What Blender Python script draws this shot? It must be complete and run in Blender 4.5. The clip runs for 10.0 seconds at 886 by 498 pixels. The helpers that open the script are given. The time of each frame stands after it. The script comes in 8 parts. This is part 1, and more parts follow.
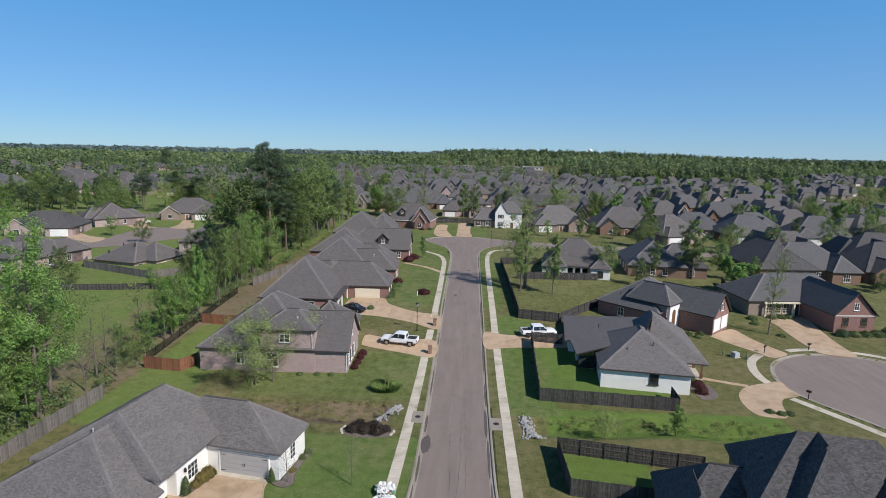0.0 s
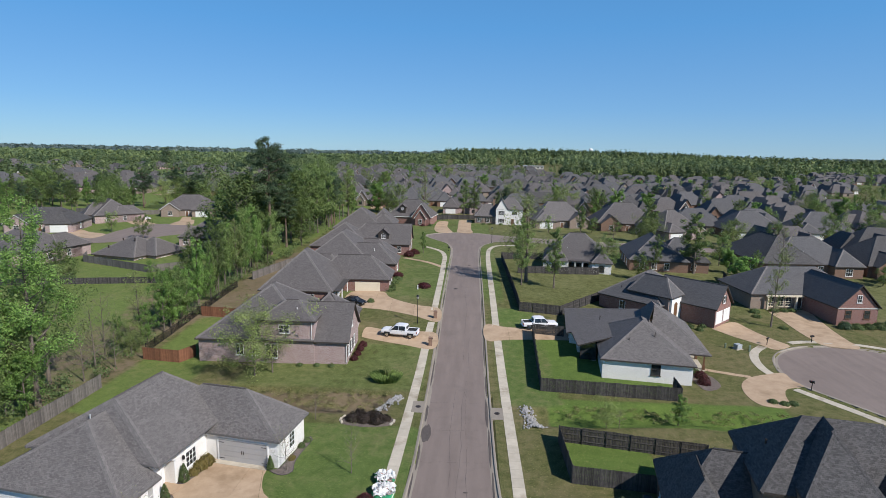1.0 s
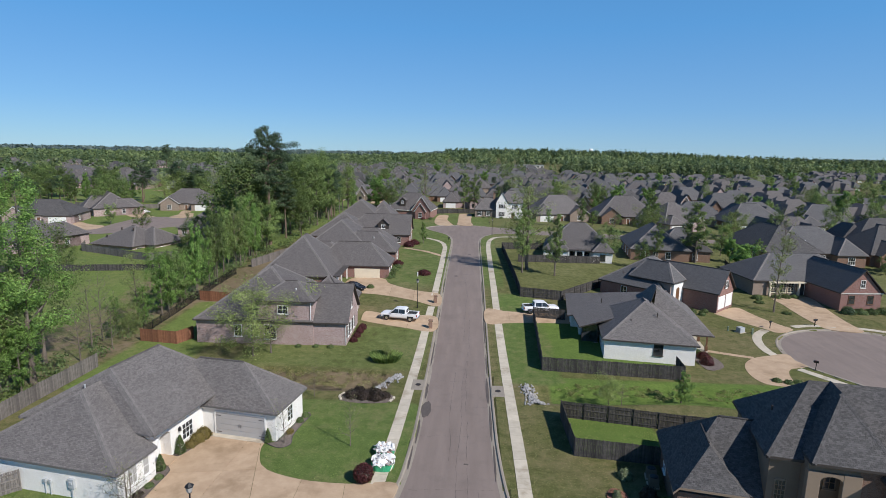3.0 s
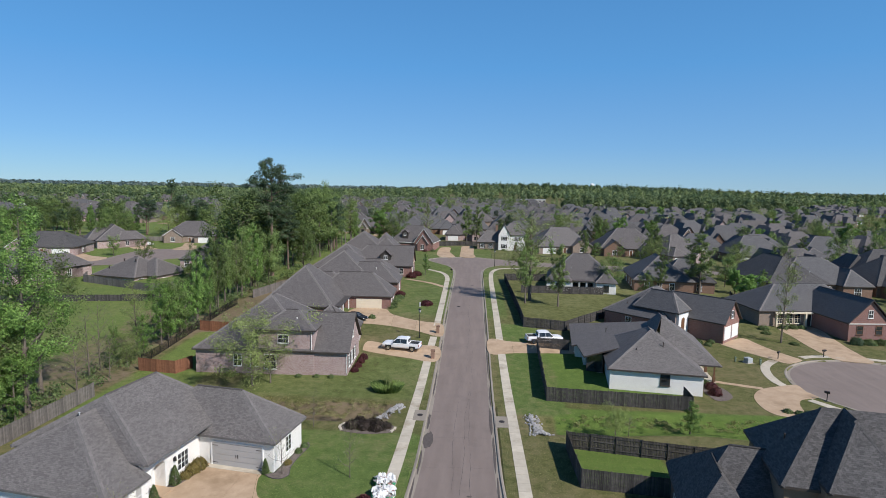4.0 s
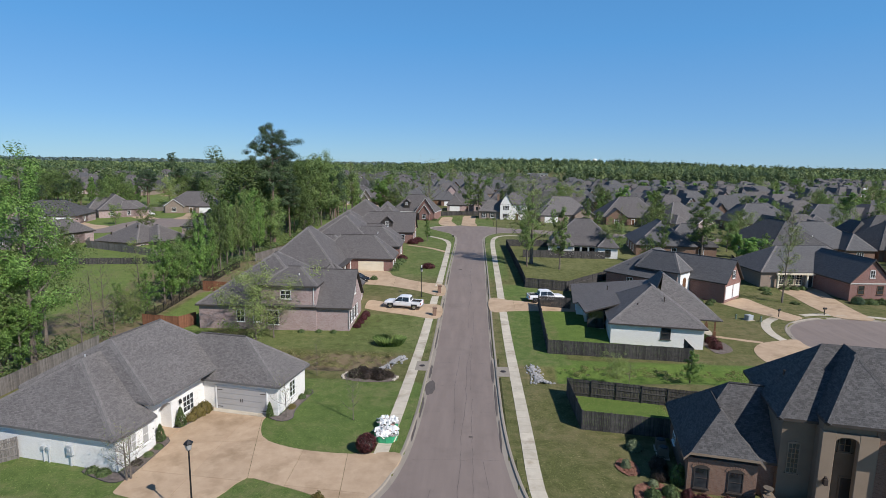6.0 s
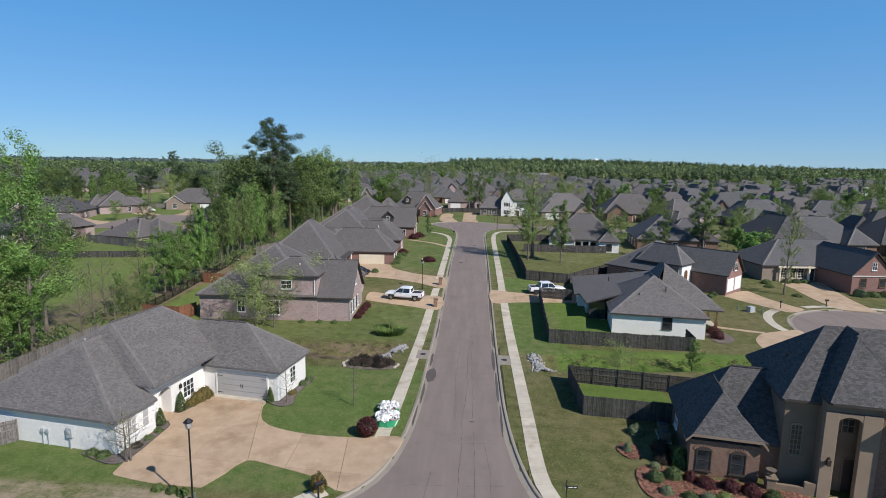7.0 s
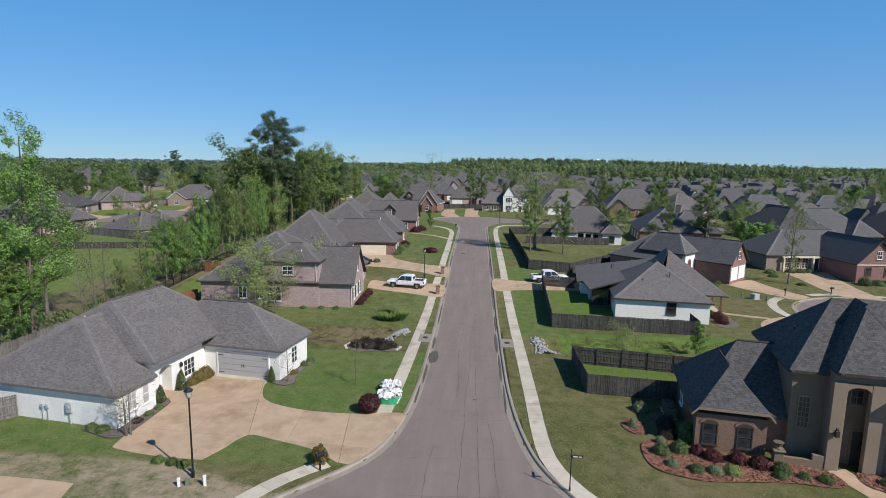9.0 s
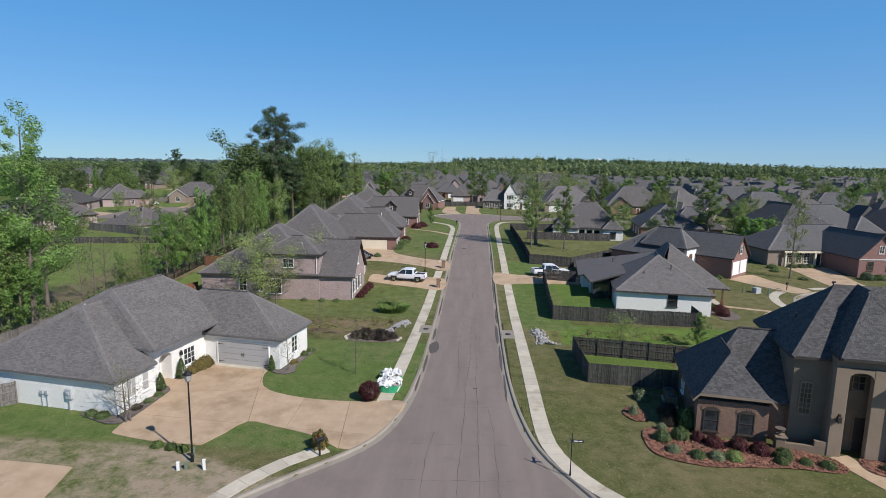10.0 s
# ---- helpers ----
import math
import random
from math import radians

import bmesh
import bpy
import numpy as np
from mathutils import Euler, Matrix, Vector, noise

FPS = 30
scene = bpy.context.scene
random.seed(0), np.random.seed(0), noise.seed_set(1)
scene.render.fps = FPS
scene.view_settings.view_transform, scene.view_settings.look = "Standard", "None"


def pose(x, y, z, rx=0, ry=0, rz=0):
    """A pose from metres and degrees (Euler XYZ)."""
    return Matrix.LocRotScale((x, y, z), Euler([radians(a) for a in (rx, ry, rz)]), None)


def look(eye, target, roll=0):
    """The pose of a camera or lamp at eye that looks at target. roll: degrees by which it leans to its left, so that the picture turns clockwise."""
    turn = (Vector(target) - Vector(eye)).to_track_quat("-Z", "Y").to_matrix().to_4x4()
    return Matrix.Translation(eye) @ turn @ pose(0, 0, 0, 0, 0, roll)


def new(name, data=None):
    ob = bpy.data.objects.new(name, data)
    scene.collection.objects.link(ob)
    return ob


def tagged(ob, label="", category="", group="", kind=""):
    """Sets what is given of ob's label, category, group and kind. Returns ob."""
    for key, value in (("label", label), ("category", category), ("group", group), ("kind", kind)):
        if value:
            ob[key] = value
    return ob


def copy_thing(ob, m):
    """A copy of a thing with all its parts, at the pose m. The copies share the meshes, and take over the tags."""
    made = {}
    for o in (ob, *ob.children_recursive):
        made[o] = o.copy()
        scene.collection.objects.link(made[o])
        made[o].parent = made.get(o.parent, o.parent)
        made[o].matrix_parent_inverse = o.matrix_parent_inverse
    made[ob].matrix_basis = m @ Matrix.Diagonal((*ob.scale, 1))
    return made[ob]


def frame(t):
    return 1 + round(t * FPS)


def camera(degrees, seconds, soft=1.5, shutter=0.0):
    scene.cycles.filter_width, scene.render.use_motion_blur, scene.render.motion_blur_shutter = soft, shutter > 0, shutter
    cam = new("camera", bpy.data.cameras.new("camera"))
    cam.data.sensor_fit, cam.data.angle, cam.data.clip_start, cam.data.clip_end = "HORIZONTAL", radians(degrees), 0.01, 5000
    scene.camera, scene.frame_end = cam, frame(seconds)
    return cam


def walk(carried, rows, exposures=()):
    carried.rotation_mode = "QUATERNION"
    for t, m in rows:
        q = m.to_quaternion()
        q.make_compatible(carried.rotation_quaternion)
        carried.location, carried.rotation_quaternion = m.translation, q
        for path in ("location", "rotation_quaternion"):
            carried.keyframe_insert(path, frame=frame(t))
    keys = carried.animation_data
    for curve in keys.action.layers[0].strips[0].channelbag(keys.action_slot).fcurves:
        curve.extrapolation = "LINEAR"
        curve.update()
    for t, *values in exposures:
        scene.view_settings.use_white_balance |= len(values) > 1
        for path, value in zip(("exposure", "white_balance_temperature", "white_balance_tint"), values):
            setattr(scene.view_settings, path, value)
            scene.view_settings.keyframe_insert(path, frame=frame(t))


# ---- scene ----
cam = camera(77.3, 10.0, soft=0.5)
PATH = [
    (0.0, 0.818, 0.656, 32.627, 79.799, -1.152, 2.811),
    (0.5, 0.871, 0.779, 31.940, 79.784, -1.120, 2.862),
    (1.0, 0.876, 0.904, 31.159, 79.802, -1.098, 2.876),
    (1.5, 0.898, 0.996, 30.434, 79.797, -1.138, 2.901),
    (2.0, 0.987, 1.005, 29.653, 79.836, -1.091, 2.988),
    (2.5, 0.940, 1.029, 28.841, 79.886, -1.082, 2.873),
    (3.8, 0.899, 1.284, 27.156, 80.470, -1.059, 2.976),
    (3.9, 0.909, 1.315, 27.122, 81.762, -1.051, 3.052),
    (4.0, 0.918, 1.347, 27.089, 83.489, -1.043, 3.128),
    (4.1, 0.924, 1.325, 26.867, 86.095, -1.029, 3.168),
    (4.2, 0.930, 1.302, 26.645, 88.959, -1.015, 3.208),
    (4.3, 0.936, 1.280, 26.423, 89.778, -1.002, 3.247),
    (4.4, 0.942, 1.258, 26.201, 89.811, -0.988, 3.287),
    (4.5, 0.947, 1.235, 25.978, 89.816, -0.974, 3.327),
    (4.6, 0.949, 1.196, 25.801, 89.662, -0.971, 3.318),
    (4.7, 0.951, 1.156, 25.623, 89.187, -0.968, 3.309),
    (4.8, 0.953, 1.117, 25.445, 88.071, -0.966, 3.300),
    (4.9, 0.955, 1.077, 25.267, 86.719, -0.963, 3.291),
    (5.0, 0.956, 1.037, 25.089, 85.376, -0.960, 3.282),
    (5.1, 0.961, 1.044, 25.009, 83.987, -0.951, 3.278),
    (5.2, 0.966, 1.051, 24.929, 82.552, -0.943, 3.275),
    (5.3, 0.970, 1.058, 24.849, 81.703, -0.934, 3.271),
    (5.4, 0.975, 1.064, 24.769, 81.232, -0.926, 3.267),
    (5.5, 0.979, 1.071, 24.689, 81.100, -0.917, 3.263),
    (7.0, 0.982, 1.006, 22.663, 81.131, -0.922, 3.363),
    (7.5, 0.933, 1.017, 22.094, 81.148, -0.942, 3.401),
    (8.0, 0.928, 1.035, 21.495, 81.199, -0.867, 3.460),
    (8.5, 0.923, 1.058, 21.014, 81.186, -0.868, 3.495),
    (9.0, 0.942, 1.090, 20.426, 81.258, -0.833, 3.528),
    (9.5, 0.969, 1.092, 19.885, 81.247, -0.845, 3.588),
    (10.0, 1.022, 1.069, 19.370, 81.261, -0.856, 3.653),
]
walk(cam, [(t, pose(*r)) for t, *r in PATH])

# ---- light ----
SUN_DIR = Vector((0.79, -0.61, 0)).normalized()      # level way towards the sun
SUN_ELEV = radians(41)
world = bpy.data.worlds.new("sky")
scene.world = world
world.use_nodes = True
wt = world.node_tree
sky = wt.nodes.new("ShaderNodeTexSky")
sky.sky_type = "NISHITA"
sky.sun_disc = False
sky.sun_elevation = SUN_ELEV
sky.sun_rotation = math.atan2(SUN_DIR.x, SUN_DIR.y)
sky.air_density, sky.dust_density, sky.ozone_density, sky.altitude = 0.75, 0.0, 5.0, 100
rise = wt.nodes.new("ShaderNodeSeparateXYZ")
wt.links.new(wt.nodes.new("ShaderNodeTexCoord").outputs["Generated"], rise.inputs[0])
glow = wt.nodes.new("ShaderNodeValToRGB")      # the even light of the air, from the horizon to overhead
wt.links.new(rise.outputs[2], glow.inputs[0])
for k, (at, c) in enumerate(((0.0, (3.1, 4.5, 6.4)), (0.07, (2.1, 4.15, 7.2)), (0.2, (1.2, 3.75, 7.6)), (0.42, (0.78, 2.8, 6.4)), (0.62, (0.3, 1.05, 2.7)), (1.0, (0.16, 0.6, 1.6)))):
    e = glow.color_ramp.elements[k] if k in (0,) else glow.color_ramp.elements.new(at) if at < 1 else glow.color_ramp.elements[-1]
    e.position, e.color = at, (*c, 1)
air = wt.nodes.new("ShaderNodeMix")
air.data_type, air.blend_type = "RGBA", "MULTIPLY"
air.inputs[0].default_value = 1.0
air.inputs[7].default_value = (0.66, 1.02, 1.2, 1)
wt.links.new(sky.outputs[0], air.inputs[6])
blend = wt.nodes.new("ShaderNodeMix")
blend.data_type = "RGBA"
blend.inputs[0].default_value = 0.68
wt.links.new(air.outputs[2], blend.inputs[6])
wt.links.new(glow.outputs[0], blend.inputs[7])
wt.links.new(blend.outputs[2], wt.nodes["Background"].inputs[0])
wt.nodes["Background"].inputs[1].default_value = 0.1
sun = new("sun", bpy.data.lights.new("sun", "SUN"))
sun.data.energy, sun.data.angle, sun.data.color = 5.0, radians(0.53), (1.0, 0.955, 0.925)
sun_vec = Vector((SUN_DIR.x * math.cos(SUN_ELEV), SUN_DIR.y * math.cos(SUN_ELEV), math.sin(SUN_ELEV)))
sun.matrix_world = look(sun_vec * 200, (0, 0, 0))
scene.view_settings.exposure = 0.0

# ---- materials ----


def nodes_of(name):
    m = bpy.data.materials.new(name)
    m.use_nodes = True
    nt = m.node_tree
    return m, nt, nt.nodes["Principled BSDF"]


def math_node(nt, op, a, b):
    n = nt.nodes.new("ShaderNodeMath")
    n.operation = op
    for k, v in enumerate((a, b)):
        if isinstance(v, (int, float)):
            n.inputs[k].default_value = v
        else:
            nt.links.new(v, n.inputs[k])
    return n.outputs[0]


def noise_node(nt, vec, scale, detail=4, rough=0.6):
    n = nt.nodes.new("ShaderNodeTexNoise")
    n.inputs["Scale"].default_value, n.inputs["Detail"].default_value = scale, detail
    n.inputs["Roughness"].default_value = rough
    nt.links.new(vec, n.inputs["Vector"])
    return n.outputs["Fac"]


def ramp_node(nt, fac, lo, hi):
    n = nt.nodes.new("ShaderNodeMapRange")
    n.inputs[1].default_value, n.inputs[2].default_value = lo, hi
    nt.links.new(fac, n.inputs[0])
    return n.outputs[0]


def mix_node(nt, fac, a, b, mode="MIX"):
    n = nt.nodes.new("ShaderNodeMix")
    n.data_type, n.blend_type = "RGBA", mode
    for sock, v in ((n.inputs[0], fac), (n.inputs[6], a), (n.inputs[7], b)):
        if isinstance(v, (int, float)):
            sock.default_value = v
        elif isinstance(v, tuple):
            sock.default_value = (*v, 1)
        else:
            nt.links.new(v, sock)
    return n.outputs[2]


def bump_node(nt, bsdf, height, strength, distance):
    n = nt.nodes.new("ShaderNodeBump")
    n.inputs["Strength"].default_value, n.inputs["Distance"].default_value = strength, distance
    nt.links.new(height, n.inputs["Height"])
    nt.links.new(n.outputs[0], bsdf.inputs["Normal"])


def coords(nt, kind="Object"):
    return nt.nodes.new("ShaderNodeTexCoord").outputs[kind]


def random_node(nt):
    return nt.nodes.new("ShaderNodeObjectInfo").outputs["Random"]


def surface(name, c1, c2, scale=1.5, fine=18.0, rough=0.8, bump=0.3, depth=0.01, metal=0.0, vary=0.0, c3=None, patch=0.15, island=0.0):
    """A material that wanders between two colours at two scales, with an optional third in patches."""
    m, nt, b = nodes_of(name)
    v = coords(nt)
    big = noise_node(nt, v, scale)
    small = noise_node(nt, v, fine, 6, 0.7)
    col = mix_node(nt, ramp_node(nt, math_node(nt, "ADD", math_node(nt, "MULTIPLY", big, 0.6), math_node(nt, "MULTIPLY", small, 0.4)), 0.36, 0.64), c1, c2)
    if c3:
        col = mix_node(nt, ramp_node(nt, noise_node(nt, v, patch, 5, 0.65), 0.52, 0.68), col, c3)
    if vary or island:
        k = math_node(nt, "ADD", math_node(nt, "MULTIPLY", random_node(nt), vary), 1 - vary / 2)
        if island:
            each = nt.nodes.new("ShaderNodeNewGeometry").outputs["Random Per Island"]
            k = math_node(nt, "MULTIPLY", k, math_node(nt, "ADD", math_node(nt, "MULTIPLY", each, island), 1 - island / 2))
        comb = nt.nodes.new("ShaderNodeCombineXYZ")
        for s in range(3):
            nt.links.new(k, comb.inputs[s])
        col = mix_node(nt, 1.0, col, comb.outputs[0], "MULTIPLY")
    nt.links.new(col, b.inputs["Base Color"])
    b.inputs["Roughness"].default_value, b.inputs["Metallic"].default_value = rough, metal
    if bump:
        bump_node(nt, b, small, bump, depth)
    return m


def coursed(name, c1, c2, mortar, width, height, gap, rough=0.85, bump=0.5, depth=0.01, stain=0.35, tone=(1, 1, 1)):
    """Bricks or shingles laid by the UV map, which is in metres."""
    m, nt, b = nodes_of(name)
    v = coords(nt, "UV")
    br = nt.nodes.new("ShaderNodeTexBrick")
    nt.links.new(v, br.inputs["Vector"])
    for key, c in (("Color1", c1), ("Color2", c2), ("Mortar", mortar)):
        br.inputs[key].default_value = (*c, 1)
    br.inputs["Scale"].default_value = 1.0
    br.inputs["Mortar Size"].default_value, br.inputs["Mortar Smooth"].default_value = gap, 0.3
    br.inputs["Brick Width"].default_value, br.inputs["Row Height"].default_value = width, height
    br.inputs["Bias"].default_value = 0.0
    o = coords(nt)
    big = ramp_node(nt, noise_node(nt, o, 0.45, 5, 0.65), 0.3, 0.7)
    col = mix_node(nt, math_node(nt, "MULTIPLY", big, stain), br.outputs["Color"], tuple(x * 0.62 for x in c1))
    grit = noise_node(nt, o, 26, 3, 0.8)
    col = mix_node(nt, math_node(nt, "MULTIPLY", ramp_node(nt, grit, 0.44, 0.66), 0.55), col, tuple(min(1, x * 1.5) for x in c2))
    nt.links.new(col, b.inputs["Base Color"])
    b.inputs["Roughness"].default_value = rough
    b.inputs["Specular IOR Level"].default_value = 0.3
    bump_node(nt, b, math_node(nt, "SUBTRACT", math_node(nt, "MULTIPLY", grit, 0.4), br.outputs["Fac"]), bump, depth)
    return m


def leafy(name, c1, c2, vary=0.5, rough=0.55, crowns=0.0):
    """Leaves: each island of the mesh takes its own shade, each tree its own tint, and light shines through."""
    m, nt, b = nodes_of(name)
    isl = nt.nodes.new("ShaderNodeNewGeometry").outputs["Random Per Island"]
    col = mix_node(nt, isl, c1, c2)
    k = math_node(nt, "ADD", math_node(nt, "MULTIPLY", random_node(nt), vary), 1 - vary / 2)
    comb = nt.nodes.new("ShaderNodeCombineXYZ")
    for s in range(3):
        nt.links.new(k, comb.inputs[s])
    col = mix_node(nt, 1.0, col, comb.outputs[0], "MULTIPLY")
    if crowns:
        tint = ramp_node(nt, noise_node(nt, coords(nt), crowns, 3, 0.7), 0.36, 0.64)
        col = mix_node(nt, tint, mix_node(nt, 1.0, col, (0.5, 0.58, 0.62), "MULTIPLY"), mix_node(nt, 1.0, col, (1.45, 1.35, 1.15), "MULTIPLY"))
    nt.links.new(col, b.inputs["Base Color"])
    b.inputs["Roughness"].default_value = rough
    b.inputs["Specular IOR Level"].default_value = 0.25
    tr = nt.nodes.new("ShaderNodeBsdfTranslucent")
    nt.links.new(mix_node(nt, 0.35, col, (0.26, 0.34, 0.09)), tr.inputs["Color"])
    mx = nt.nodes.new("ShaderNodeMixShader")
    mx.inputs[0].default_value = 0.3
    nt.links.new(b.outputs[0], mx.inputs[1])
    nt.links.new(tr.outputs[0], mx.inputs[2])
    nt.links.new(mx.outputs[0], nt.nodes["Material Output"].inputs["Surface"])
    return m


def ground_material(name):
    """Lawns, meadow, rank ditch grass and worn ground, blended by zone with ragged edges."""
    m, nt, b = nodes_of(name)
    v = coords(nt)
    big = noise_node(nt, v, 0.09, 5, 0.6)
    mid = noise_node(nt, v, 0.8, 6, 0.75)
    small = noise_node(nt, v, 5.0, 6, 0.85)
    fine = noise_node(nt, v, 22.0, 4, 0.8)
    f = math_node(nt, "ADD", math_node(nt, "MULTIPLY", mid, 0.25), math_node(nt, "ADD", math_node(nt, "MULTIPLY", small, 0.33), math_node(nt, "MULTIPLY", fine, 0.42)))
    f = ramp_node(nt, f, 0.41, 0.59)
    worn = math_node(nt, "ADD", math_node(nt, "MULTIPLY", big, 0.5), math_node(nt, "MULTIPLY", mid, 0.5))

    def tone(c1, c2, dry, lo, hi):
        return mix_node(nt, ramp_node(nt, worn, lo, hi), mix_node(nt, f, c1, c2), mix_node(nt, f, tuple(x * 0.75 for x in dry), dry))

    col = tone((0.05, 0.061, 0.018), (0.163, 0.17, 0.06), (0.225, 0.183, 0.097), 0.44, 0.66)
    ragged = math_node(nt, "MULTIPLY", math_node(nt, "SUBTRACT", worn, 0.5), 1.6)
    for zone, shade in (("meadow", tone((0.075, 0.11, 0.028), (0.185, 0.24, 0.066), (0.2, 0.2, 0.08), 0.5, 0.7)), ("lush", tone((0.06, 0.105, 0.022), (0.155, 0.22, 0.052), (0.16, 0.17, 0.062), 0.55, 0.75)), ("dry", tone((0.07, 0.095, 0.028), (0.19, 0.2, 0.075), (0.4, 0.315, 0.225), 0.42, 0.55)), ("green", tone((0.05, 0.085, 0.02), (0.16, 0.22, 0.062), (0.21, 0.19, 0.09), 0.47, 0.67)), ("soil", tone((0.1, 0.085, 0.04), (0.19, 0.15, 0.085), (0.22, 0.17, 0.11), 0.35, 0.6))):
        at = nt.nodes.new("ShaderNodeAttribute")
        at.attribute_name = zone
        col = mix_node(nt, ramp_node(nt, math_node(nt, "ADD", at.outputs["Fac"], ragged), 0.35, 0.65), col, shade)
    nt.links.new(col, b.inputs["Base Color"])
    b.inputs["Roughness"].default_value = 0.95
    b.inputs["Specular IOR Level"].default_value = 0.15
    bump_node(nt, b, math_node(nt, "ADD", small, fine), 0.8, 0.05)
    return m


def paved(name, c1, c2, dark, rough=0.85):
    """Asphalt or concrete: aggregate, broad stains along the wheel tracks and hairline darker blotches."""
    m, nt, b = nodes_of(name)
    v = coords(nt)
    mp = nt.nodes.new("ShaderNodeMapping")
    mp.inputs["Scale"].default_value = (1.0, 0.12, 1.0)
    nt.links.new(v, mp.inputs["Vector"])
    streak = noise_node(nt, mp.outputs[0], 0.9, 4, 0.6)
    grain = noise_node(nt, v, 30, 4, 0.8)
    blot = noise_node(nt, v, 0.35, 6, 0.7)
    col = mix_node(nt, ramp_node(nt, streak, 0.3, 0.7), c1, c2)
    col = mix_node(nt, math_node(nt, "MULTIPLY", ramp_node(nt, blot, 0.52, 0.75), 0.5), col, dark)
    col = mix_node(nt, math_node(nt, "MULTIPLY", ramp_node(nt, grain, 0.4, 0.7), 0.25), col, tuple(min(1, x * 1.45) for x in c2))
    nt.links.new(col, b.inputs["Base Color"])
    b.inputs["Roughness"].default_value = rough
    bump_node(nt, b, grain, 0.25, 0.01)
    return m


M = {}
M["ground"] = ground_material("ground_cover")
M["asphalt"] = paved("worn_asphalt", (0.182, 0.143, 0.122), (0.23, 0.183, 0.157), (0.13, 0.103, 0.089))
M["kerb"] = paved("kerb_concrete", (0.23, 0.197, 0.16), (0.32, 0.278, 0.225), (0.09, 0.077, 0.064))
M["walk"] = surface("sidewalk_concrete", (0.46, 0.405, 0.315), (0.57, 0.51, 0.41), 1.2, 22, 0.85, 0.2, vary=0.18, c3=(0.31, 0.25, 0.175), patch=0.28)
M["drive"] = surface("tan_aggregate_concrete", (0.4, 0.28, 0.178), (0.51, 0.375, 0.25), 0.8, 25, 0.85, 0.25, vary=0.08, c3=(0.33, 0.23, 0.14), patch=0.3)
M["tar"] = surface("dark_sealant", (0.05, 0.045, 0.045), (0.08, 0.07, 0.07), 3, 20, 0.7)
M["stain"] = surface("dark_wet_stain", (0.075, 0.062, 0.055), (0.12, 0.1, 0.09), 3, 20, 0.9)
M["shingle"] = coursed("grey_asphalt_shingle", (0.094, 0.086, 0.082), (0.172, 0.158, 0.151), (0.06, 0.055, 0.052), 0.25, 0.14, 0.008, stain=0.25)
M["shingle_brown"] = coursed("weathered_brown_shingle", (0.078, 0.071, 0.069), (0.138, 0.126, 0.122), (0.05, 0.044, 0.041), 0.25, 0.14, 0.008, stain=0.25)
M["shingle_dark"] = coursed("charcoal_shingle", (0.043, 0.041, 0.041), (0.108, 0.103, 0.101), (0.025, 0.024, 0.024), 0.25, 0.14, 0.008, stain=0.2)
M["shingle_slate"] = coursed("slate_grey_shingle", (0.075, 0.073, 0.075), (0.12, 0.117, 0.118), (0.05, 0.05, 0.052), 0.33, 0.145, 0.008, stain=0.2)
M["cap"] = coursed("pale_hip_shingle", (0.125, 0.115, 0.11), (0.185, 0.17, 0.162), (0.09, 0.083, 0.079), 0.3, 0.145, 0.008, stain=0.2)
M["brick_red"] = coursed("red_brown_brick", (0.16, 0.068, 0.055), (0.27, 0.145, 0.12), (0.28, 0.24, 0.215), 0.21, 0.075, 0.009, stain=0.2)
M["brick_pink"] = coursed("tumbled_pink_grey_brick", (0.24, 0.14, 0.13), (0.42, 0.33, 0.315), (0.42, 0.37, 0.33), 0.21, 0.075, 0.009, stain=0.2)
M["brick_brown"] = coursed("brown_brick", (0.145, 0.08, 0.055), (0.235, 0.142, 0.097), (0.22, 0.185, 0.15), 0.21, 0.075, 0.009, stain=0.2)
M["brick_tan"] = coursed("tan_brick", (0.19, 0.14, 0.108), (0.29, 0.225, 0.178), (0.28, 0.25, 0.215), 0.21, 0.075, 0.009, stain=0.2)
M["brick_plain"] = surface("brown_brickwork", (0.19, 0.115, 0.08), (0.3, 0.19, 0.13), 6, 30, 0.85, 0.4)
M["brick_white"] = coursed("white_painted_brick", (0.75, 0.72, 0.66), (0.82, 0.79, 0.735), (0.69, 0.66, 0.6), 0.21, 0.075, 0.006, stain=0.12)
M["stucco"] = surface("grey_brown_stucco", (0.18, 0.133, 0.09), (0.23, 0.173, 0.12), 0.8, 30, 0.9, 0.4)
M["stucco_tan"] = surface("tan_stucco", (0.23, 0.172, 0.12), (0.285, 0.218, 0.155), 0.8, 30, 0.9, 0.4)
M["white"] = surface("white_paint", (0.74, 0.73, 0.7), (0.82, 0.81, 0.78), 0.7, 30, 0.6, 0.1)
M["cream"] = surface("cream_paint", (0.68, 0.6, 0.45), (0.75, 0.67, 0.52), 0.7, 30, 0.6, 0.1)
M["trim"] = surface("trim_paint", (0.5, 0.47, 0.42), (0.58, 0.55, 0.5), 1.0, 30, 0.6, 0.1)
M["dark_trim"] = surface("dark_brown_trim", (0.04, 0.032, 0.028), (0.06, 0.05, 0.042), 1.0, 30, 0.6, 0.1)
M["fascia"] = surface("grey_eave_metal", (0.1, 0.095, 0.092), (0.15, 0.145, 0.14), 0.8, 20, 0.6, 0.1)
M["garage_grey"] = surface("grey_garage_door_paint", (0.36, 0.35, 0.34), (0.42, 0.41, 0.4), 0.6, 20, 0.55, 0.1)
M["wood_door"] = surface("brown_wood_door", (0.12, 0.06, 0.03), (0.18, 0.09, 0.045), 3, 25, 0.5, 0.2)
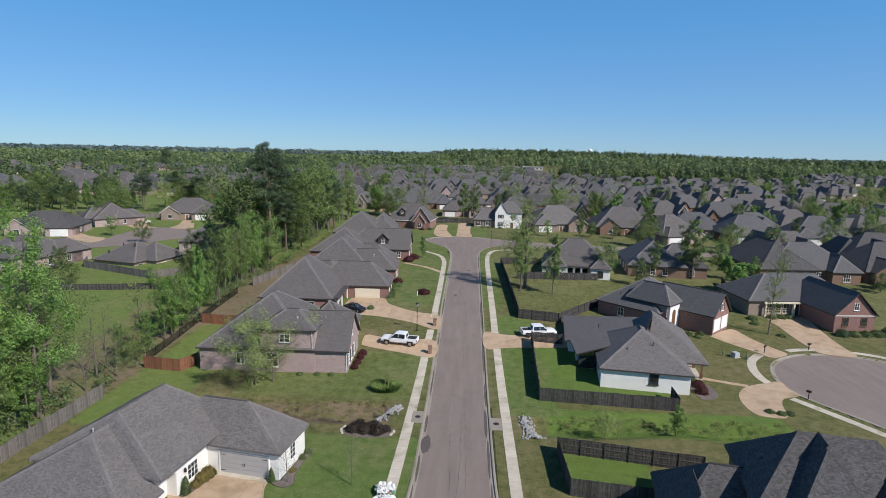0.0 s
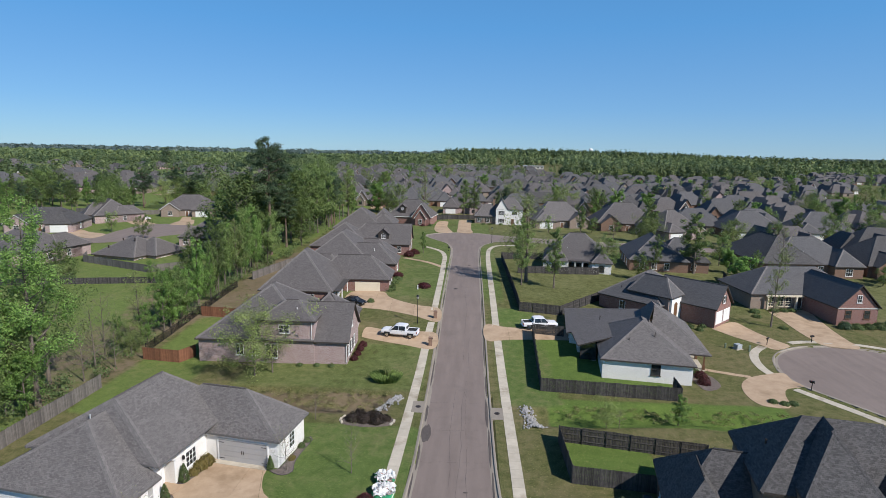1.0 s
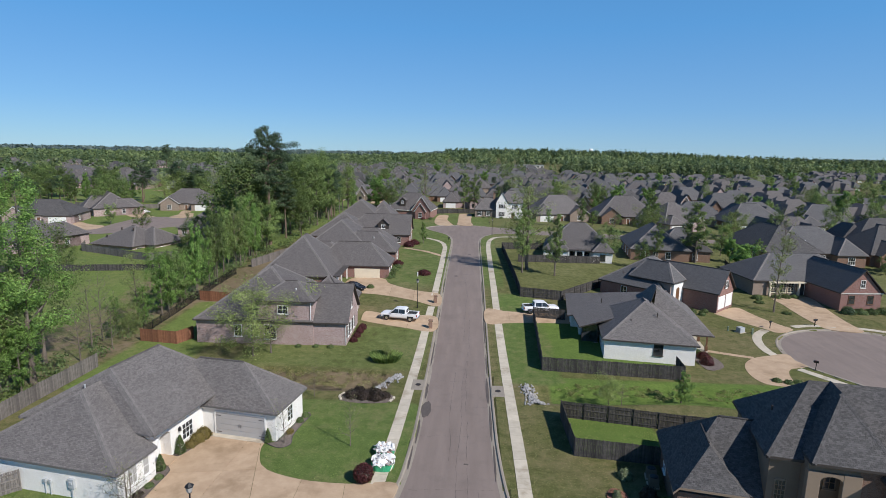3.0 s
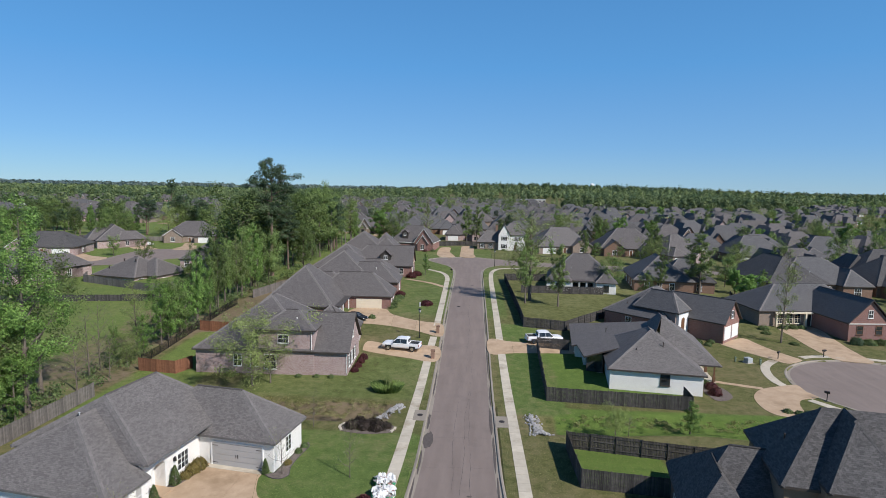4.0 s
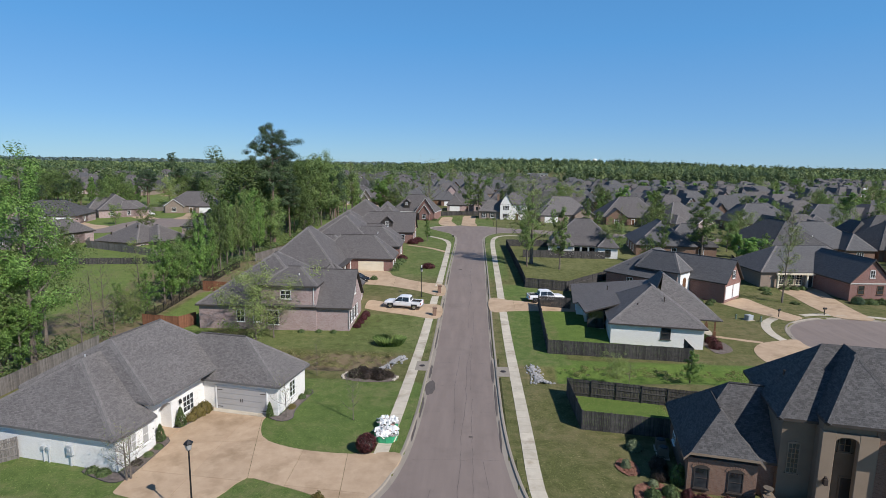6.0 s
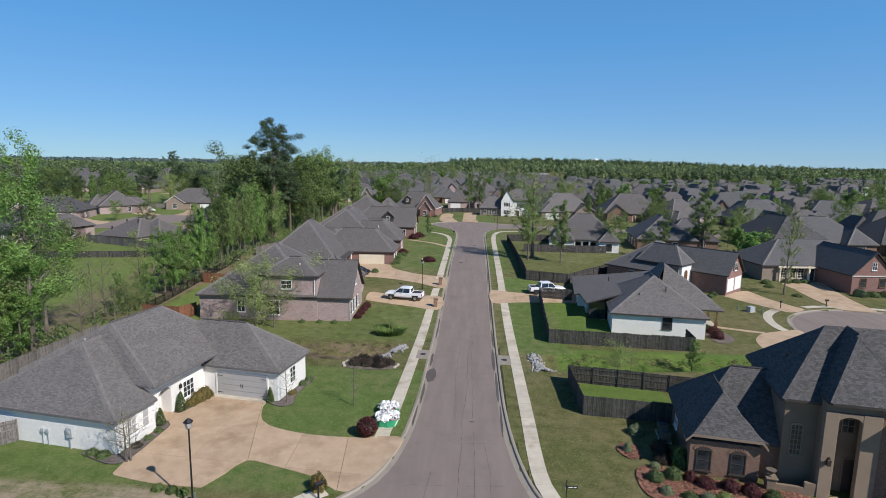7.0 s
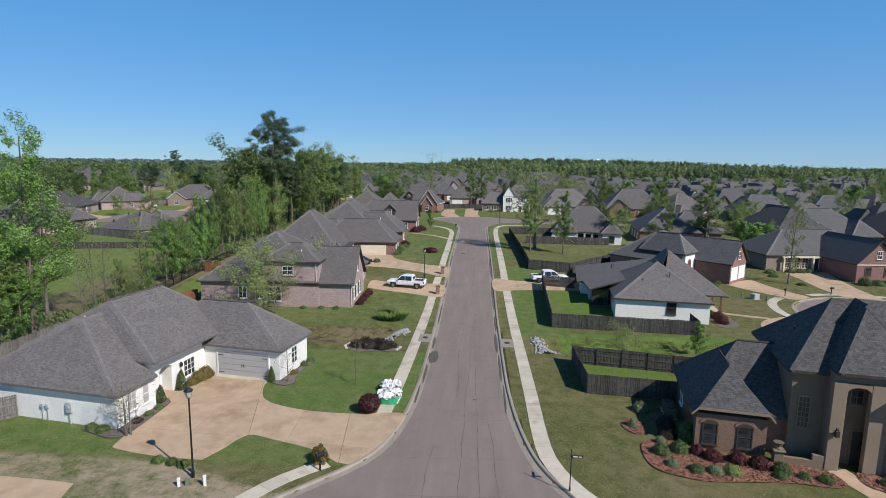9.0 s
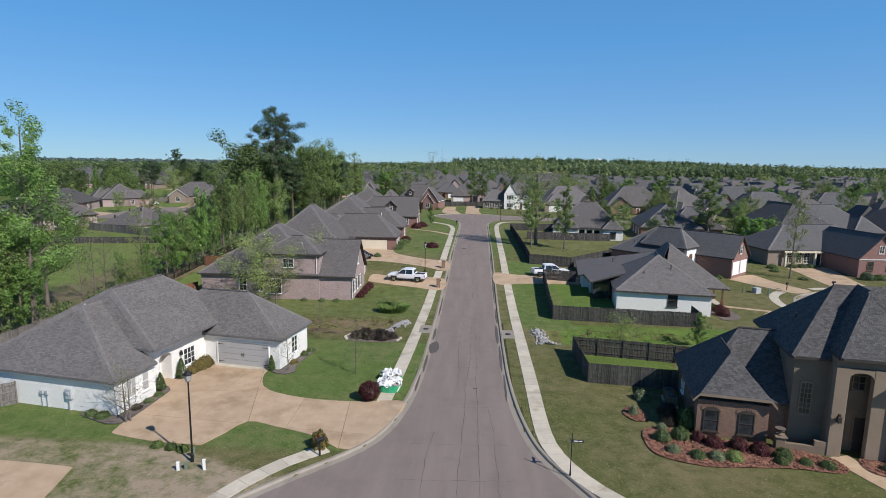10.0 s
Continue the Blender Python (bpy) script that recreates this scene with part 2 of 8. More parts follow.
M["fence"] = surface("weathered_grey_fence_wood", (0.105, 0.094, 0.085), (0.19, 0.17, 0.153), 2.5, 14, 0.9, 0.4, vary=0.3, island=0.5)
M["fence_dark"] = surface("dark_stained_fence_wood", (0.024, 0.022, 0.021), (0.08, 0.073, 0.068), 2.5, 14, 0.9, 0.4, vary=0.35, island=0.8)
M["fence_red"] = surface("cedar_fence_wood", (0.16, 0.065, 0.035), (0.25, 0.11, 0.06), 2.5, 14, 0.85, 0.4, vary=0.25, island=0.4)
M["bark"] = surface("grey_brown_bark", (0.1, 0.08, 0.062), (0.2, 0.165, 0.135), 3, 18, 0.95, 0.8, 0.03)
M["bark_pine"] = surface("pine_bark", (0.11, 0.075, 0.055), (0.2, 0.14, 0.105), 3, 18, 0.95, 0.8, 0.03)
M["leaf"] = leafy("spring_oak_leaves", (0.056, 0.095, 0.028), (0.23, 0.31, 0.095), 0.85)
M["leaf_bright"] = leafy("bright_spring_leaves", (0.066, 0.135, 0.03), (0.255, 0.41, 0.1), 0.6)
M["leaf_olive"] = leafy("olive_budding_leaves", (0.13, 0.17, 0.05), (0.3, 0.36, 0.12))
M["leaf_pale"] = leafy("pale_budding_leaves", (0.15, 0.17, 0.08), (0.25, 0.26, 0.13))
M["needle"] = leafy("pine_needles", (0.05, 0.09, 0.05), (0.145, 0.205, 0.11), 0.35, crowns=0.07)
M["shrub"] = leafy("clipped_shrub_leaves", (0.06, 0.095, 0.034), (0.17, 0.225, 0.085))
M["wood_far"] = leafy("woodland_canopy", (0.075, 0.115, 0.055), (0.22, 0.28, 0.13), 0.4, crowns=0.05)
# skyline leaves: distance haze put into the colour as blue-grey
M["wood_haze_tinted"] = leafy("haze_tinted_woodland_canopy", (0.1, 0.14, 0.15), (0.15, 0.195, 0.2), 0.3, crowns=0.03)
M["grass_green"] = leafy("green_grass_tufts", (0.1, 0.15, 0.036), (0.24, 0.31, 0.085), 0.0)
M["grass_mixed"] = leafy("mixed_grass_tufts", (0.13, 0.14, 0.045), (0.34, 0.31, 0.14), 0.0)
M["shrub_red"] = leafy("burgundy_shrub_leaves", (0.05, 0.014, 0.018), (0.14, 0.036, 0.044), 0.2)
M["shrub_brown"] = leafy("withered_brown_twigs", (0.022, 0.017, 0.014), (0.085, 0.06, 0.05), 0.3)
M["shrub_gold"] = leafy("copper_tipped_leaves", (0.11, 0.1, 0.03), (0.24, 0.175, 0.06), 0.2)
M["shrub_pale"] = leafy("silvery_shrub_leaves", (0.14, 0.18, 0.09), (0.33, 0.36, 0.21), 0.2)
M["straw"] = surface("pine_straw_mulch", (0.14, 0.06, 0.038), (0.36, 0.175, 0.115), 3, 20, 0.95, 0.9, 0.05)
M["mulch"] = surface("dark_bark_mulch", (0.1, 0.08, 0.07), (0.21, 0.17, 0.145), 3, 28, 0.95, 0.9, 0.05)
M["soil"] = surface("bare_ditch_soil", (0.13, 0.095, 0.06), (0.22, 0.17, 0.11), 1.2, 18, 0.95, 0.7, 0.05)
M["rock"] = surface("white_riprap_stone", (0.2, 0.195, 0.19), (0.46, 0.45, 0.44), 2.5, 14, 0.9, 0.5, 0.02, vary=0.3)
M["metal_black"] = surface("black_painted_metal", (0.012, 0.012, 0.013), (0.022, 0.021, 0.02), 4, 30, 0.45, 0.05, metal=0.2)
M["iron"] = surface("rusty_iron", (0.05, 0.04, 0.035), (0.09, 0.07, 0.06), 5, 30, 0.6, 0.2, metal=0.6)
M["grey_box"] = surface("grey_utility_paint", (0.36, 0.38, 0.39), (0.44, 0.46, 0.47), 2, 30, 0.5, 0.1)
M["green_box"] = surface("green_utility_paint", (0.12, 0.17, 0.12), (0.16, 0.21, 0.15), 2, 30, 0.5, 0.1)
M["car_white"] = surface("white_car_paint", (0.78, 0.78, 0.79), (0.82, 0.82, 0.83), 1, 30, 0.25, 0.0)
M["car_black"] = surface("black_car_paint", (0.01, 0.011, 0.014), (0.016, 0.017, 0.02), 1, 30, 0.15, 0.0)
M["tyre"] = surface("tyre_rubber", (0.012, 0.012, 0.012), (0.03, 0.03, 0.03), 5, 30, 0.85, 0.2)
M["chrome"] = surface("bright_metal", (0.55, 0.55, 0.56), (0.65, 0.65, 0.66), 4, 30, 0.25, 0.0, metal=1.0)
M["lamp_red"] = surface("red_lens", (0.25, 0.01, 0.01), (0.32, 0.015, 0.015), 4, 30, 0.2, 0.0)
M["lamp_clear"] = surface("clear_lens", (0.6, 0.6, 0.6), (0.7, 0.7, 0.7), 4, 30, 0.15, 0.0)
M["plastic_green"] = surface("green_tarp", (0.03, 0.28, 0.13), (0.05, 0.4, 0.2), 2, 20, 0.5, 0.3)
M["plastic_white"] = surface("white_plastic_sack", (0.6, 0.6, 0.58), (0.75, 0.75, 0.73), 3, 12, 0.5, 0.6, 0.03, vary=0.25)
M["plastic_pink"] = surface("pink_brown_waste", (0.35, 0.2, 0.16), (0.5, 0.33, 0.27), 3, 12, 0.8, 0.6, 0.03)
M["terracotta"] = surface("grey_stone_urn", (0.11, 0.09, 0.07), (0.17, 0.14, 0.11), 3, 20, 0.85, 0.3)
gm, gnt, gb = nodes_of("window_glass")
gb.inputs["Base Color"].default_value = (0.025, 0.03, 0.035, 1)
gb.inputs["Roughness"].default_value, gb.inputs["Specular IOR Level"].default_value = 0.06, 0.8
gv = noise_node(gnt, coords(gnt), 0.8, 2)
gnt.links.new(mix_node(gnt, ramp_node(gnt, gv, 0.35, 0.65), (0.015, 0.018, 0.02), (0.06, 0.065, 0.068)), gb.inputs["Base Color"])
M["glass"] = gm
# pale glazing for lantern lenses and for panes with a painted-in whitish reflection
M["pale_pane"] = surface("pale_pane_glazing", (0.34, 0.33, 0.31), (0.42, 0.41, 0.38), 1, 20, 0.6, 0.1)

# ---- ground shape ----


def smooth(a, b, x):
    u = min(1.0, max(0.0, (x - a) / (b - a)))
    return u * u * (3 - 2 * u)


def land(x, y):
    """Height of the lawns: level by the crossing, rising gently along the street."""
    left, right = 2.0 * smooth(70, 115, y), 1.8 * smooth(95, 150, y)
    k = smooth(5, 40, x)
    return left * (1 - k) + right * k + 13 * smooth(700, 1250, y) * smooth(-300, 100, x) * (1 - 0.75 * smooth(150, 900, x))


# ---- mesh helpers ----
def mesh_of(name, verts, faces, mats, uvs=None, mat_ids=None, smooth_faces=False):
    me = bpy.data.meshes.new(name)
    me.from_pydata([tuple(v) for v in verts], [], faces)
    for m in mats if isinstance(mats, (list, tuple)) else [mats]:
        me.materials.append(m)
    if uvs is not None:
        layer = me.uv_layers.new(name="UVMap")
        flat = [c for f in uvs for uv in f for c in uv]
        layer.data.foreach_set("uv", flat)
    if mat_ids is not None:
        me.polygons.foreach_set("material_index", mat_ids)
    if smooth_faces:
        me.polygons.foreach_set("use_smooth", [True] * len(me.polygons))
    me.update()
    return me


def welded(me):
    """The same mesh with its touching corners joined."""
    bm = bmesh.new()
    bm.from_mesh(me)
    bmesh.ops.remove_doubles(bm, verts=bm.verts[:], dist=0.002)
    bm.to_mesh(me)
    bm.free()
    return me


def child(name, me, parent, label="", m=None):
    ob = new(name, me)
    ob.parent = parent
    if m is not None:
        ob.matrix_basis = m
    if label:
        ob["label"] = label
    return ob


def part(name, bm, material, parent, label="", m=None):
    me = bpy.data.meshes.new(name)
    bm.to_mesh(me)
    bm.free()
    me.materials.append(material)
    return child(name, me, parent, label, m)


def thing(name, label, category, m, group=""):
    ob = new(name)
    ob.empty_display_size = 0.2
    ob.matrix_basis = m
    return tagged(ob, label, category, group)


def structure(name, me, label, category="ground"):
    return tagged(new(name, me), label, category, "", "structure")


def box_bm(*boxes, bevel=0.0):
    """One mesh of boxes given as (x0, y0, z0, x1, y1, z1)."""
    bm = bmesh.new()
    for x0, y0, z0, x1, y1, z1 in boxes:
        r = bmesh.ops.create_cube(bm, size=1)
        bmesh.ops.scale(bm, vec=(x1 - x0, y1 - y0, z1 - z0), verts=r["verts"])
        bmesh.ops.translate(bm, vec=((x0 + x1) / 2, (y0 + y1) / 2, (z0 + z1) / 2), verts=r["verts"])
    if bevel:
        bmesh.ops.bevel(bm, geom=bm.edges[:], offset=bevel, segments=1, affect="EDGES")
    return bm


def tube_bm(points, radii, sides=8):
    """A tapered tube through points."""
    bm = bmesh.new()
    add_tube(bm, points, radii, sides)
    return bm


def add_tube(bm, points, radii, sides=8):
    rings = []
    for k, p in enumerate(points):
        p = Vector(p)
        a, b = Vector(points[max(0, k - 1)]), Vector(points[min(len(points) - 1, k + 1)])
        d = (b - a).normalized()
        s = d.cross(Vector((0.3, 0.9, 0.1)) if abs(d.z) > 0.9 else Vector((0, 0, 1))).normalized()
        u = s.cross(d)
        rings.append([bm.verts.new(p + float(radii[k]) * (math.cos(2 * math.pi * i / sides) * s + math.sin(2 * math.pi * i / sides) * u)) for i in range(sides)])
    for r0, r1 in zip(rings, rings[1:]):
        for i in range(sides):
            bm.faces.new((r0[i], r0[(i + 1) % sides], r1[(i + 1) % sides], r1[i]))
    bm.faces.new(rings[0][::-1])
    bm.faces.new(rings[-1])


def depth_inside(poly, xs, ys):
    """How deep points lie inside an outline; 0 outside."""
    hit, best = np.zeros(len(xs), bool), np.full(len(xs), 1e9)
    for (x0, y0), (x1, y1) in zip(poly, poly[1:] + poly[:1]):
        dx, dy = x1 - x0, y1 - y0
        if dy:
            hit ^= ((y0 > ys) != (y1 > ys)) & (xs < dx * (ys - y0) / dy + x0)
        t = np.clip(((xs - x0) * dx + (ys - y0) * dy) / max(1e-9, dx * dx + dy * dy), 0, 1)
        best = np.minimum(best, np.hypot(xs - x0 - t * dx, ys - y0 - t * dy))
    return np.where(hit, best, 0.0)


def smooth_line(pts, step=1.0, closed=False):
    """A rounded line through points, at even steps."""
    out, n = [], len(pts)
    span = range(n if closed else n - 1)
    for i in span:
        p0, p1, p2, p3 = (Vector(pts[(i + k) % n] if closed else pts[max(0, min(n - 1, i + k))]) for k in (-1, 0, 1, 2))
        m = max(1, int((p2 - p1).length / step))
        for j in range(m):
            t = j / m
            out.append(0.5 * ((2 * p1) + (p2 - p0) * t + (2 * p0 - 5 * p1 + 4 * p2 - p3) * t * t + (3 * p1 - p0 - 3 * p2 + p3) * t ** 3))
    if not closed:
        out.append(Vector(pts[-1]))
    return [(v.x, v.y) for v in out]


def sheet(poly, lift, grid=2.0, thick=0.0):
    """A flat-lying bmesh with the outline poly, cut into cells so that it follows the land."""
    bm = bmesh.new()
    bm.faces.new([bm.verts.new((x, y, 0)) for x, y in poly])
    xs, ys = [p[0] for p in poly], [p[1] for p in poly]
    for axis, lo, hi in ((0, min(xs), max(xs)), (1, min(ys), max(ys))):
        k = math.floor(lo / grid) * grid + grid
        while k < hi:
            co, no = [0, 0, 0], [0, 0, 0]
            co[axis], no[axis] = k, 1
            bmesh.ops.bisect_plane(bm, geom=bm.verts[:] + bm.edges[:] + bm.faces[:], plane_co=co, plane_no=no)
            k += grid
    if thick:
        r = bmesh.ops.extrude_face_region(bm, geom=bm.faces[:])
        low = [v for v in r["geom"] if isinstance(v, bmesh.types.BMVert)]
        for v in low:
            v.co.z -= thick
        bmesh.ops.recalc_face_normals(bm, faces=bm.faces[:])
    for v in bm.verts:
        v.co.z += land(v.co.x, v.co.y) + lift
    if not thick:
        for f in bm.faces:
            if f.normal.z < 0:
                f.normal_flip()
    return bm


def leaf_quads(points, size, rng, out=None, stray=0.5):
    """Small leaf sprays at points: diamonds turned at random, or with their faces roughly along out."""
    n = len(points)
    c = rng.normal(size=(n, 3))
    c /= np.linalg.norm(c, axis=1)[:, None]
    if out is not None:
        c = out / (np.linalg.norm(out, axis=1)[:, None] + 1e-6) + stray * c
        c /= np.linalg.norm(c, axis=1)[:, None] + 1e-6
    a = np.cross(c, rng.normal(size=(n, 3)))
    a /= np.linalg.norm(a, axis=1)[:, None]
    b = np.cross(c, a)
    s = size * rng.uniform(0.6, 1.4, size=(n, 1))
    p = np.asarray(points)
    v = np.stack([p - a * s, p + b * s * 0.6, p + a * s, p - b * s * 0.6], 1).reshape(-1, 3)
    f = [(4 * i, 4 * i + 1, 4 * i + 2, 4 * i + 3) for i in range(n)]
    return v, f


# ---- road, kerbs and ground ----
LEFT_EDGE = [(-4.1, 150), (-4.1, 120), (-4.05, 90), (-4.05, 58), (-4.2, 50), (-4.6, 44), (-5.5, 39.2), (-6.8, 36.5), (-8.6, 34.4), (-10.7, 32.2), (-13.0, 29.6), (-17, 25.5), (-24, 21), (-45, 14)]
RIGHT_EDGE = [(60, 14), (22, 21), (14, 26), (9.6, 30), (7.4, 33.6), (5.8, 37), (4.9, 41.5), (4.35, 48), (4.15, 58), (4.1, 90), (4.1, 120), (4.1, 150)]
BULB = [(4.2, 160), (4.8, 168), (7, 174.5), (12, 179), (30, 178), (75, 171), (75, 181), (30, 187.5), (12, 192.5), (4, 196.5), (-3, 197), (-9, 195.2), (-13, 191.5), (-13.6, 187), (-10.6, 181), (-6.3, 174), (-4.6, 166), (-4.2, 158)]
ROAD = smooth_line(LEFT_EDGE, 1.2) + [(-45, 4), (60, 4)] + smooth_line(RIGHT_EDGE, 1.2) + smooth_line(BULB, 1.5)
COURT = [(73.6, 80), (72.2, 86), (69.0, 90.2), (64.5, 92.1), (60.0, 92.4), (56.2, 91.6), (52.5, 89.6), (49.6, 86.7), (47.7, 83.0), (46.8, 79.0), (47.4, 75.2), (49.6, 71.2), (52.6, 66.2), (57.0, 58.5), (62, 50), (68, 40), (80, 38), (77, 52), (74.5, 64), (73.6, 71)]
ROADS = [ROAD, COURT]
DITCH = [(-32, 66.5), (-24, 65.6), (-16, 64.3), (-9.5, 65), (9.5, 63), (18, 63.4), (27, 64.8), (40, 62)]


def ditch_depth(x, y):
    """The swale that crosses under the street between the lots."""
    best = 1e9
    for (x0, y0), (x1, y1) in zip(DITCH, DITCH[1:]):
        dx, dy = x1 - x0, y1 - y0
        t = max(0, min(1, ((x - x0) * dx + (y - y0) * dy) / (dx * dx + dy * dy)))
        best = min(best, math.hypot(x - x0 - t * dx, y - y0 - t * dy))
    if -7.6 < x < 7.6:
        return 0
    return 0.9 * (1 - smooth(0.3, 3.2, best)) * smooth(7.6, 10.5, abs(x))


def steps(*spans):
    out = []
    for a, b, s in spans:
        out += list(np.arange(a, b, s))
    return out


gx = steps((-4000, -800, 400), (-800, -200, 60), (-200, -60, 10), (-60, -14, 1.6), (-14, 14, 0.5), (14, 46, 1.2), (46, 76, 0.7), (76, 200, 8), (200, 800, 60), (800, 4001, 400))
gy = steps((-600, 0, 60), (0, 24, 3), (24, 200, 0.8), (200, 400, 10), (400, 1000, 50), (1000, 6001, 500))
px, py = (v.ravel() for v in np.meshgrid(gx, gy))
sunk = (depth_inside(ROAD, px, py) > 0.12) | (depth_inside(COURT, px, py) > 0.12)
gv = []
for x, y, down in zip(px, py, sunk):
    x, y = float(x), float(y)
    z = land(x, y) - (ditch_depth(x, y) if 55 < y < 72 else 0) - (0.35 if down else 0)
    if not -60 <= x <= 80:
        z += 0.25 * noise.noise((x * 0.02, y * 0.02, 0))
    gv.append((x, y, z))
nx = len(gx)
gf = [(j * nx + i, j * nx + i + 1, (j + 1) * nx + i + 1, (j + 1) * nx + i) for j in range(len(gy) - 1) for i in range(nx - 1)]
gme = mesh_of("ground", gv, gf, M["ground"])


def soft_box(x0, x1, y0, y1, e):
    """1 inside a rectangle, falling to 0 over e metres."""
    dx = np.maximum(np.maximum(x0 - px, px - x1), 0)
    dy = np.maximum(np.maximum(y0 - py, py - y1), 0)
    return np.clip(1 - np.hypot(dx, dy) / e, 0, 1)


corner = np.clip(1 - (py - 34.3 + 0.3 * np.maximum(0, px + 22)) / 2.2, 0, 1) * (px > -60) * (px < -8)
zones = {
    "meadow": np.clip((-47.5 - px) / 3, 0, 1) * (py > 40) + soft_box(-45, -37, 60, 110, 2),
    "lush": np.maximum(soft_box(12, 28.4, 71, 91.4, 0.8), np.maximum(soft_box(12, 40, 62.4, 67.2, 1.6), soft_box(12, 20, 50, 56.6, 0.8))),
    "dry": np.maximum(np.maximum(corner, 0.55 * soft_box(-12.6, -9.2, 47.4, 50.6, 2.2)), soft_box(-60, -50, 20, 36, 3)),
    "green": np.maximum(soft_box(-24, -5, 45, 58, 2.5), np.maximum(soft_box(-40, -9, 37, 42, 3), np.maximum(np.maximum(soft_box(6.8, 12, 67, 102, 2.5), soft_box(-30, -5, 69, 84, 2) * 0.55), np.clip((py - 98) / 12, 0, 1) * np.where(px > 8, 0.42, 0.62) * (px > -40) * (py < 235)))),
    "soil": np.maximum(soft_box(-31, -9, 62.6, 66.6, 1.5), np.maximum(soft_box(-60, -46.8, 60, 140, 2) * 0.55, soft_box(-47, -40.8, 94, 150, 1.6) * 0.75)),
}
for zone, w in zones.items():
    at = gme.attributes.new(zone, "FLOAT", "POINT")
    at.data.foreach_set("value", np.asarray(w, dtype=np.float32))
ground = structure("ground", gme, "mown spring lawns with worn straw patches reaching to the horizon")


def kerb_mesh(line, side, closed=False):
    """A rounded kerb with its gutter pan, along a line; side +1 puts the road on the line's right."""
    prof = [(0.12, -0.4), (0.12, 0.0), (0.0, 0.025), (-0.12, 0.015), (-0.17, -0.05), (-0.2, -0.115), (-0.62, -0.128), (-0.62, -0.4)]
    verts, faces = [], []
    n = len(line)
    for i, (x, y) in enumerate(line):
        a, b = line[max(0, i - 1)], line[min(n - 1, i + 1)]
        d = Vector((b[0] - a[0], b[1] - a[1])).normalized()
        nrm = Vector((-d.y, d.x)) * side
        for o, z in prof:
            verts.append((x + nrm.x * o, y + nrm.y * o, land(x, y) + z))
    w = len(prof)
    for i in range(n - 1):
        for k in range(w - 1):
            f = (i * w + k, i * w + k + 1, (i + 1) * w + k + 1, (i + 1) * w + k)
            faces.append(f if side < 0 else f[::-1])
    return mesh_of("kerb", verts, faces, M["kerb"])


bm = sheet(ROAD, -0.13, 3.0)
me = bpy.data.meshes.new("road")
bm.to_mesh(me), bm.free(), me.materials.append(M["asphalt"])
road = structure("road", me, "straight grey residential street ending in a turning bulb", "road")
bm = sheet(smooth_line(COURT, 1.5, True), -0.13, 4.0)
me = bpy.data.meshes.new("road_court")
bm.to_mesh(me), bm.free(), me.materials.append(M["asphalt"])
structure("road_court", me, "round asphalt cul-de-sac court", "road")
structure("kerb_left", kerb_mesh(smooth_line(BULB[11:] + LEFT_EDGE, 1.0), -1), "cast concrete kerb and gutter", "kerb")
structure("kerb_right", kerb_mesh(smooth_line(RIGHT_EDGE + BULB[:6], 1.0), -1), "cast concrete kerb and gutter", "kerb")
structure("kerb_far", kerb_mesh(smooth_line(BULB[6:13], 1.0), -1), "cast concrete kerb and gutter", "kerb")
structure("kerb_court", kerb_mesh(smooth_line(COURT[:16], 1.0), -1), "cast concrete kerb round the court", "kerb")


PAVED = []


def slab_walk(name, line, width, length, label, skip=(), material="walk"):
    """A walk of separate cast slabs along a centre line."""
    base = structure(name, None, label, "sidewalk")
    pts = smooth_line(line, 0.25)
    wide = smooth_line(line, 2.0)
    for (xa, ya), (xb, yb) in zip(wide, wide[1:]):
        d = Vector((xb - xa, yb - ya)).normalized() * (width / 2 + 0.06)
        PAVED.append([(xa - d.y, ya + d.x), (xa + d.y, ya - d.x), (xb + d.y, yb - d.x), (xb - d.y, yb + d.x)])
    dist, cum = 0, [0]
    for a, b in zip(pts, pts[1:]):
        dist += math.hypot(b[0] - a[0], b[1] - a[1])
        cum.append(dist)

    def at(s):
        s = max(0, min(dist - 1e-4, s))
        i = max(0, int(np.searchsorted(cum, s, side="right")) - 1)
        i = min(i, len(pts) - 2)
        f = (s - cum[i]) / max(1e-6, cum[i + 1] - cum[i])
        return Vector((pts[i][0] + f * (pts[i + 1][0] - pts[i][0]), pts[i][1] + f * (pts[i + 1][1] - pts[i][1])))

    s = 0.0
    while s < dist - 0.3:
        e = min(dist, s + length) - 0.02
        a, b = at(s), at(e)
        if any(k0 < (a.y + b.y) / 2 < k1 for k0, k1 in skip):
            s += length
            continue
        na = (at(s + 0.1) - at(s - 0.1)).normalized()
        nb = (at(e + 0.1) - at(e - 0.1)).normalized()
        tilt = random.uniform(-0.012, 0.012)
        verts = []
        for z in (-0.12, 0):
            for p, d, q in ((a, na, 1), (a, na, -1), (b, nb, -1), (b, nb, 1)):
                x, y = p.x - d.y * q * width / 2, p.y + d.x * q * width / 2
                verts.append((x, y, land(x, y) + 0.03 + z + tilt * q))
        child("slab", mesh_of("slab", verts, [(4, 7, 6, 5), (0, 1, 5, 4), (1, 2, 6, 5), (2, 3, 7, 6), (3, 0, 4, 7)], M[material]), base)
        s += length
    return base


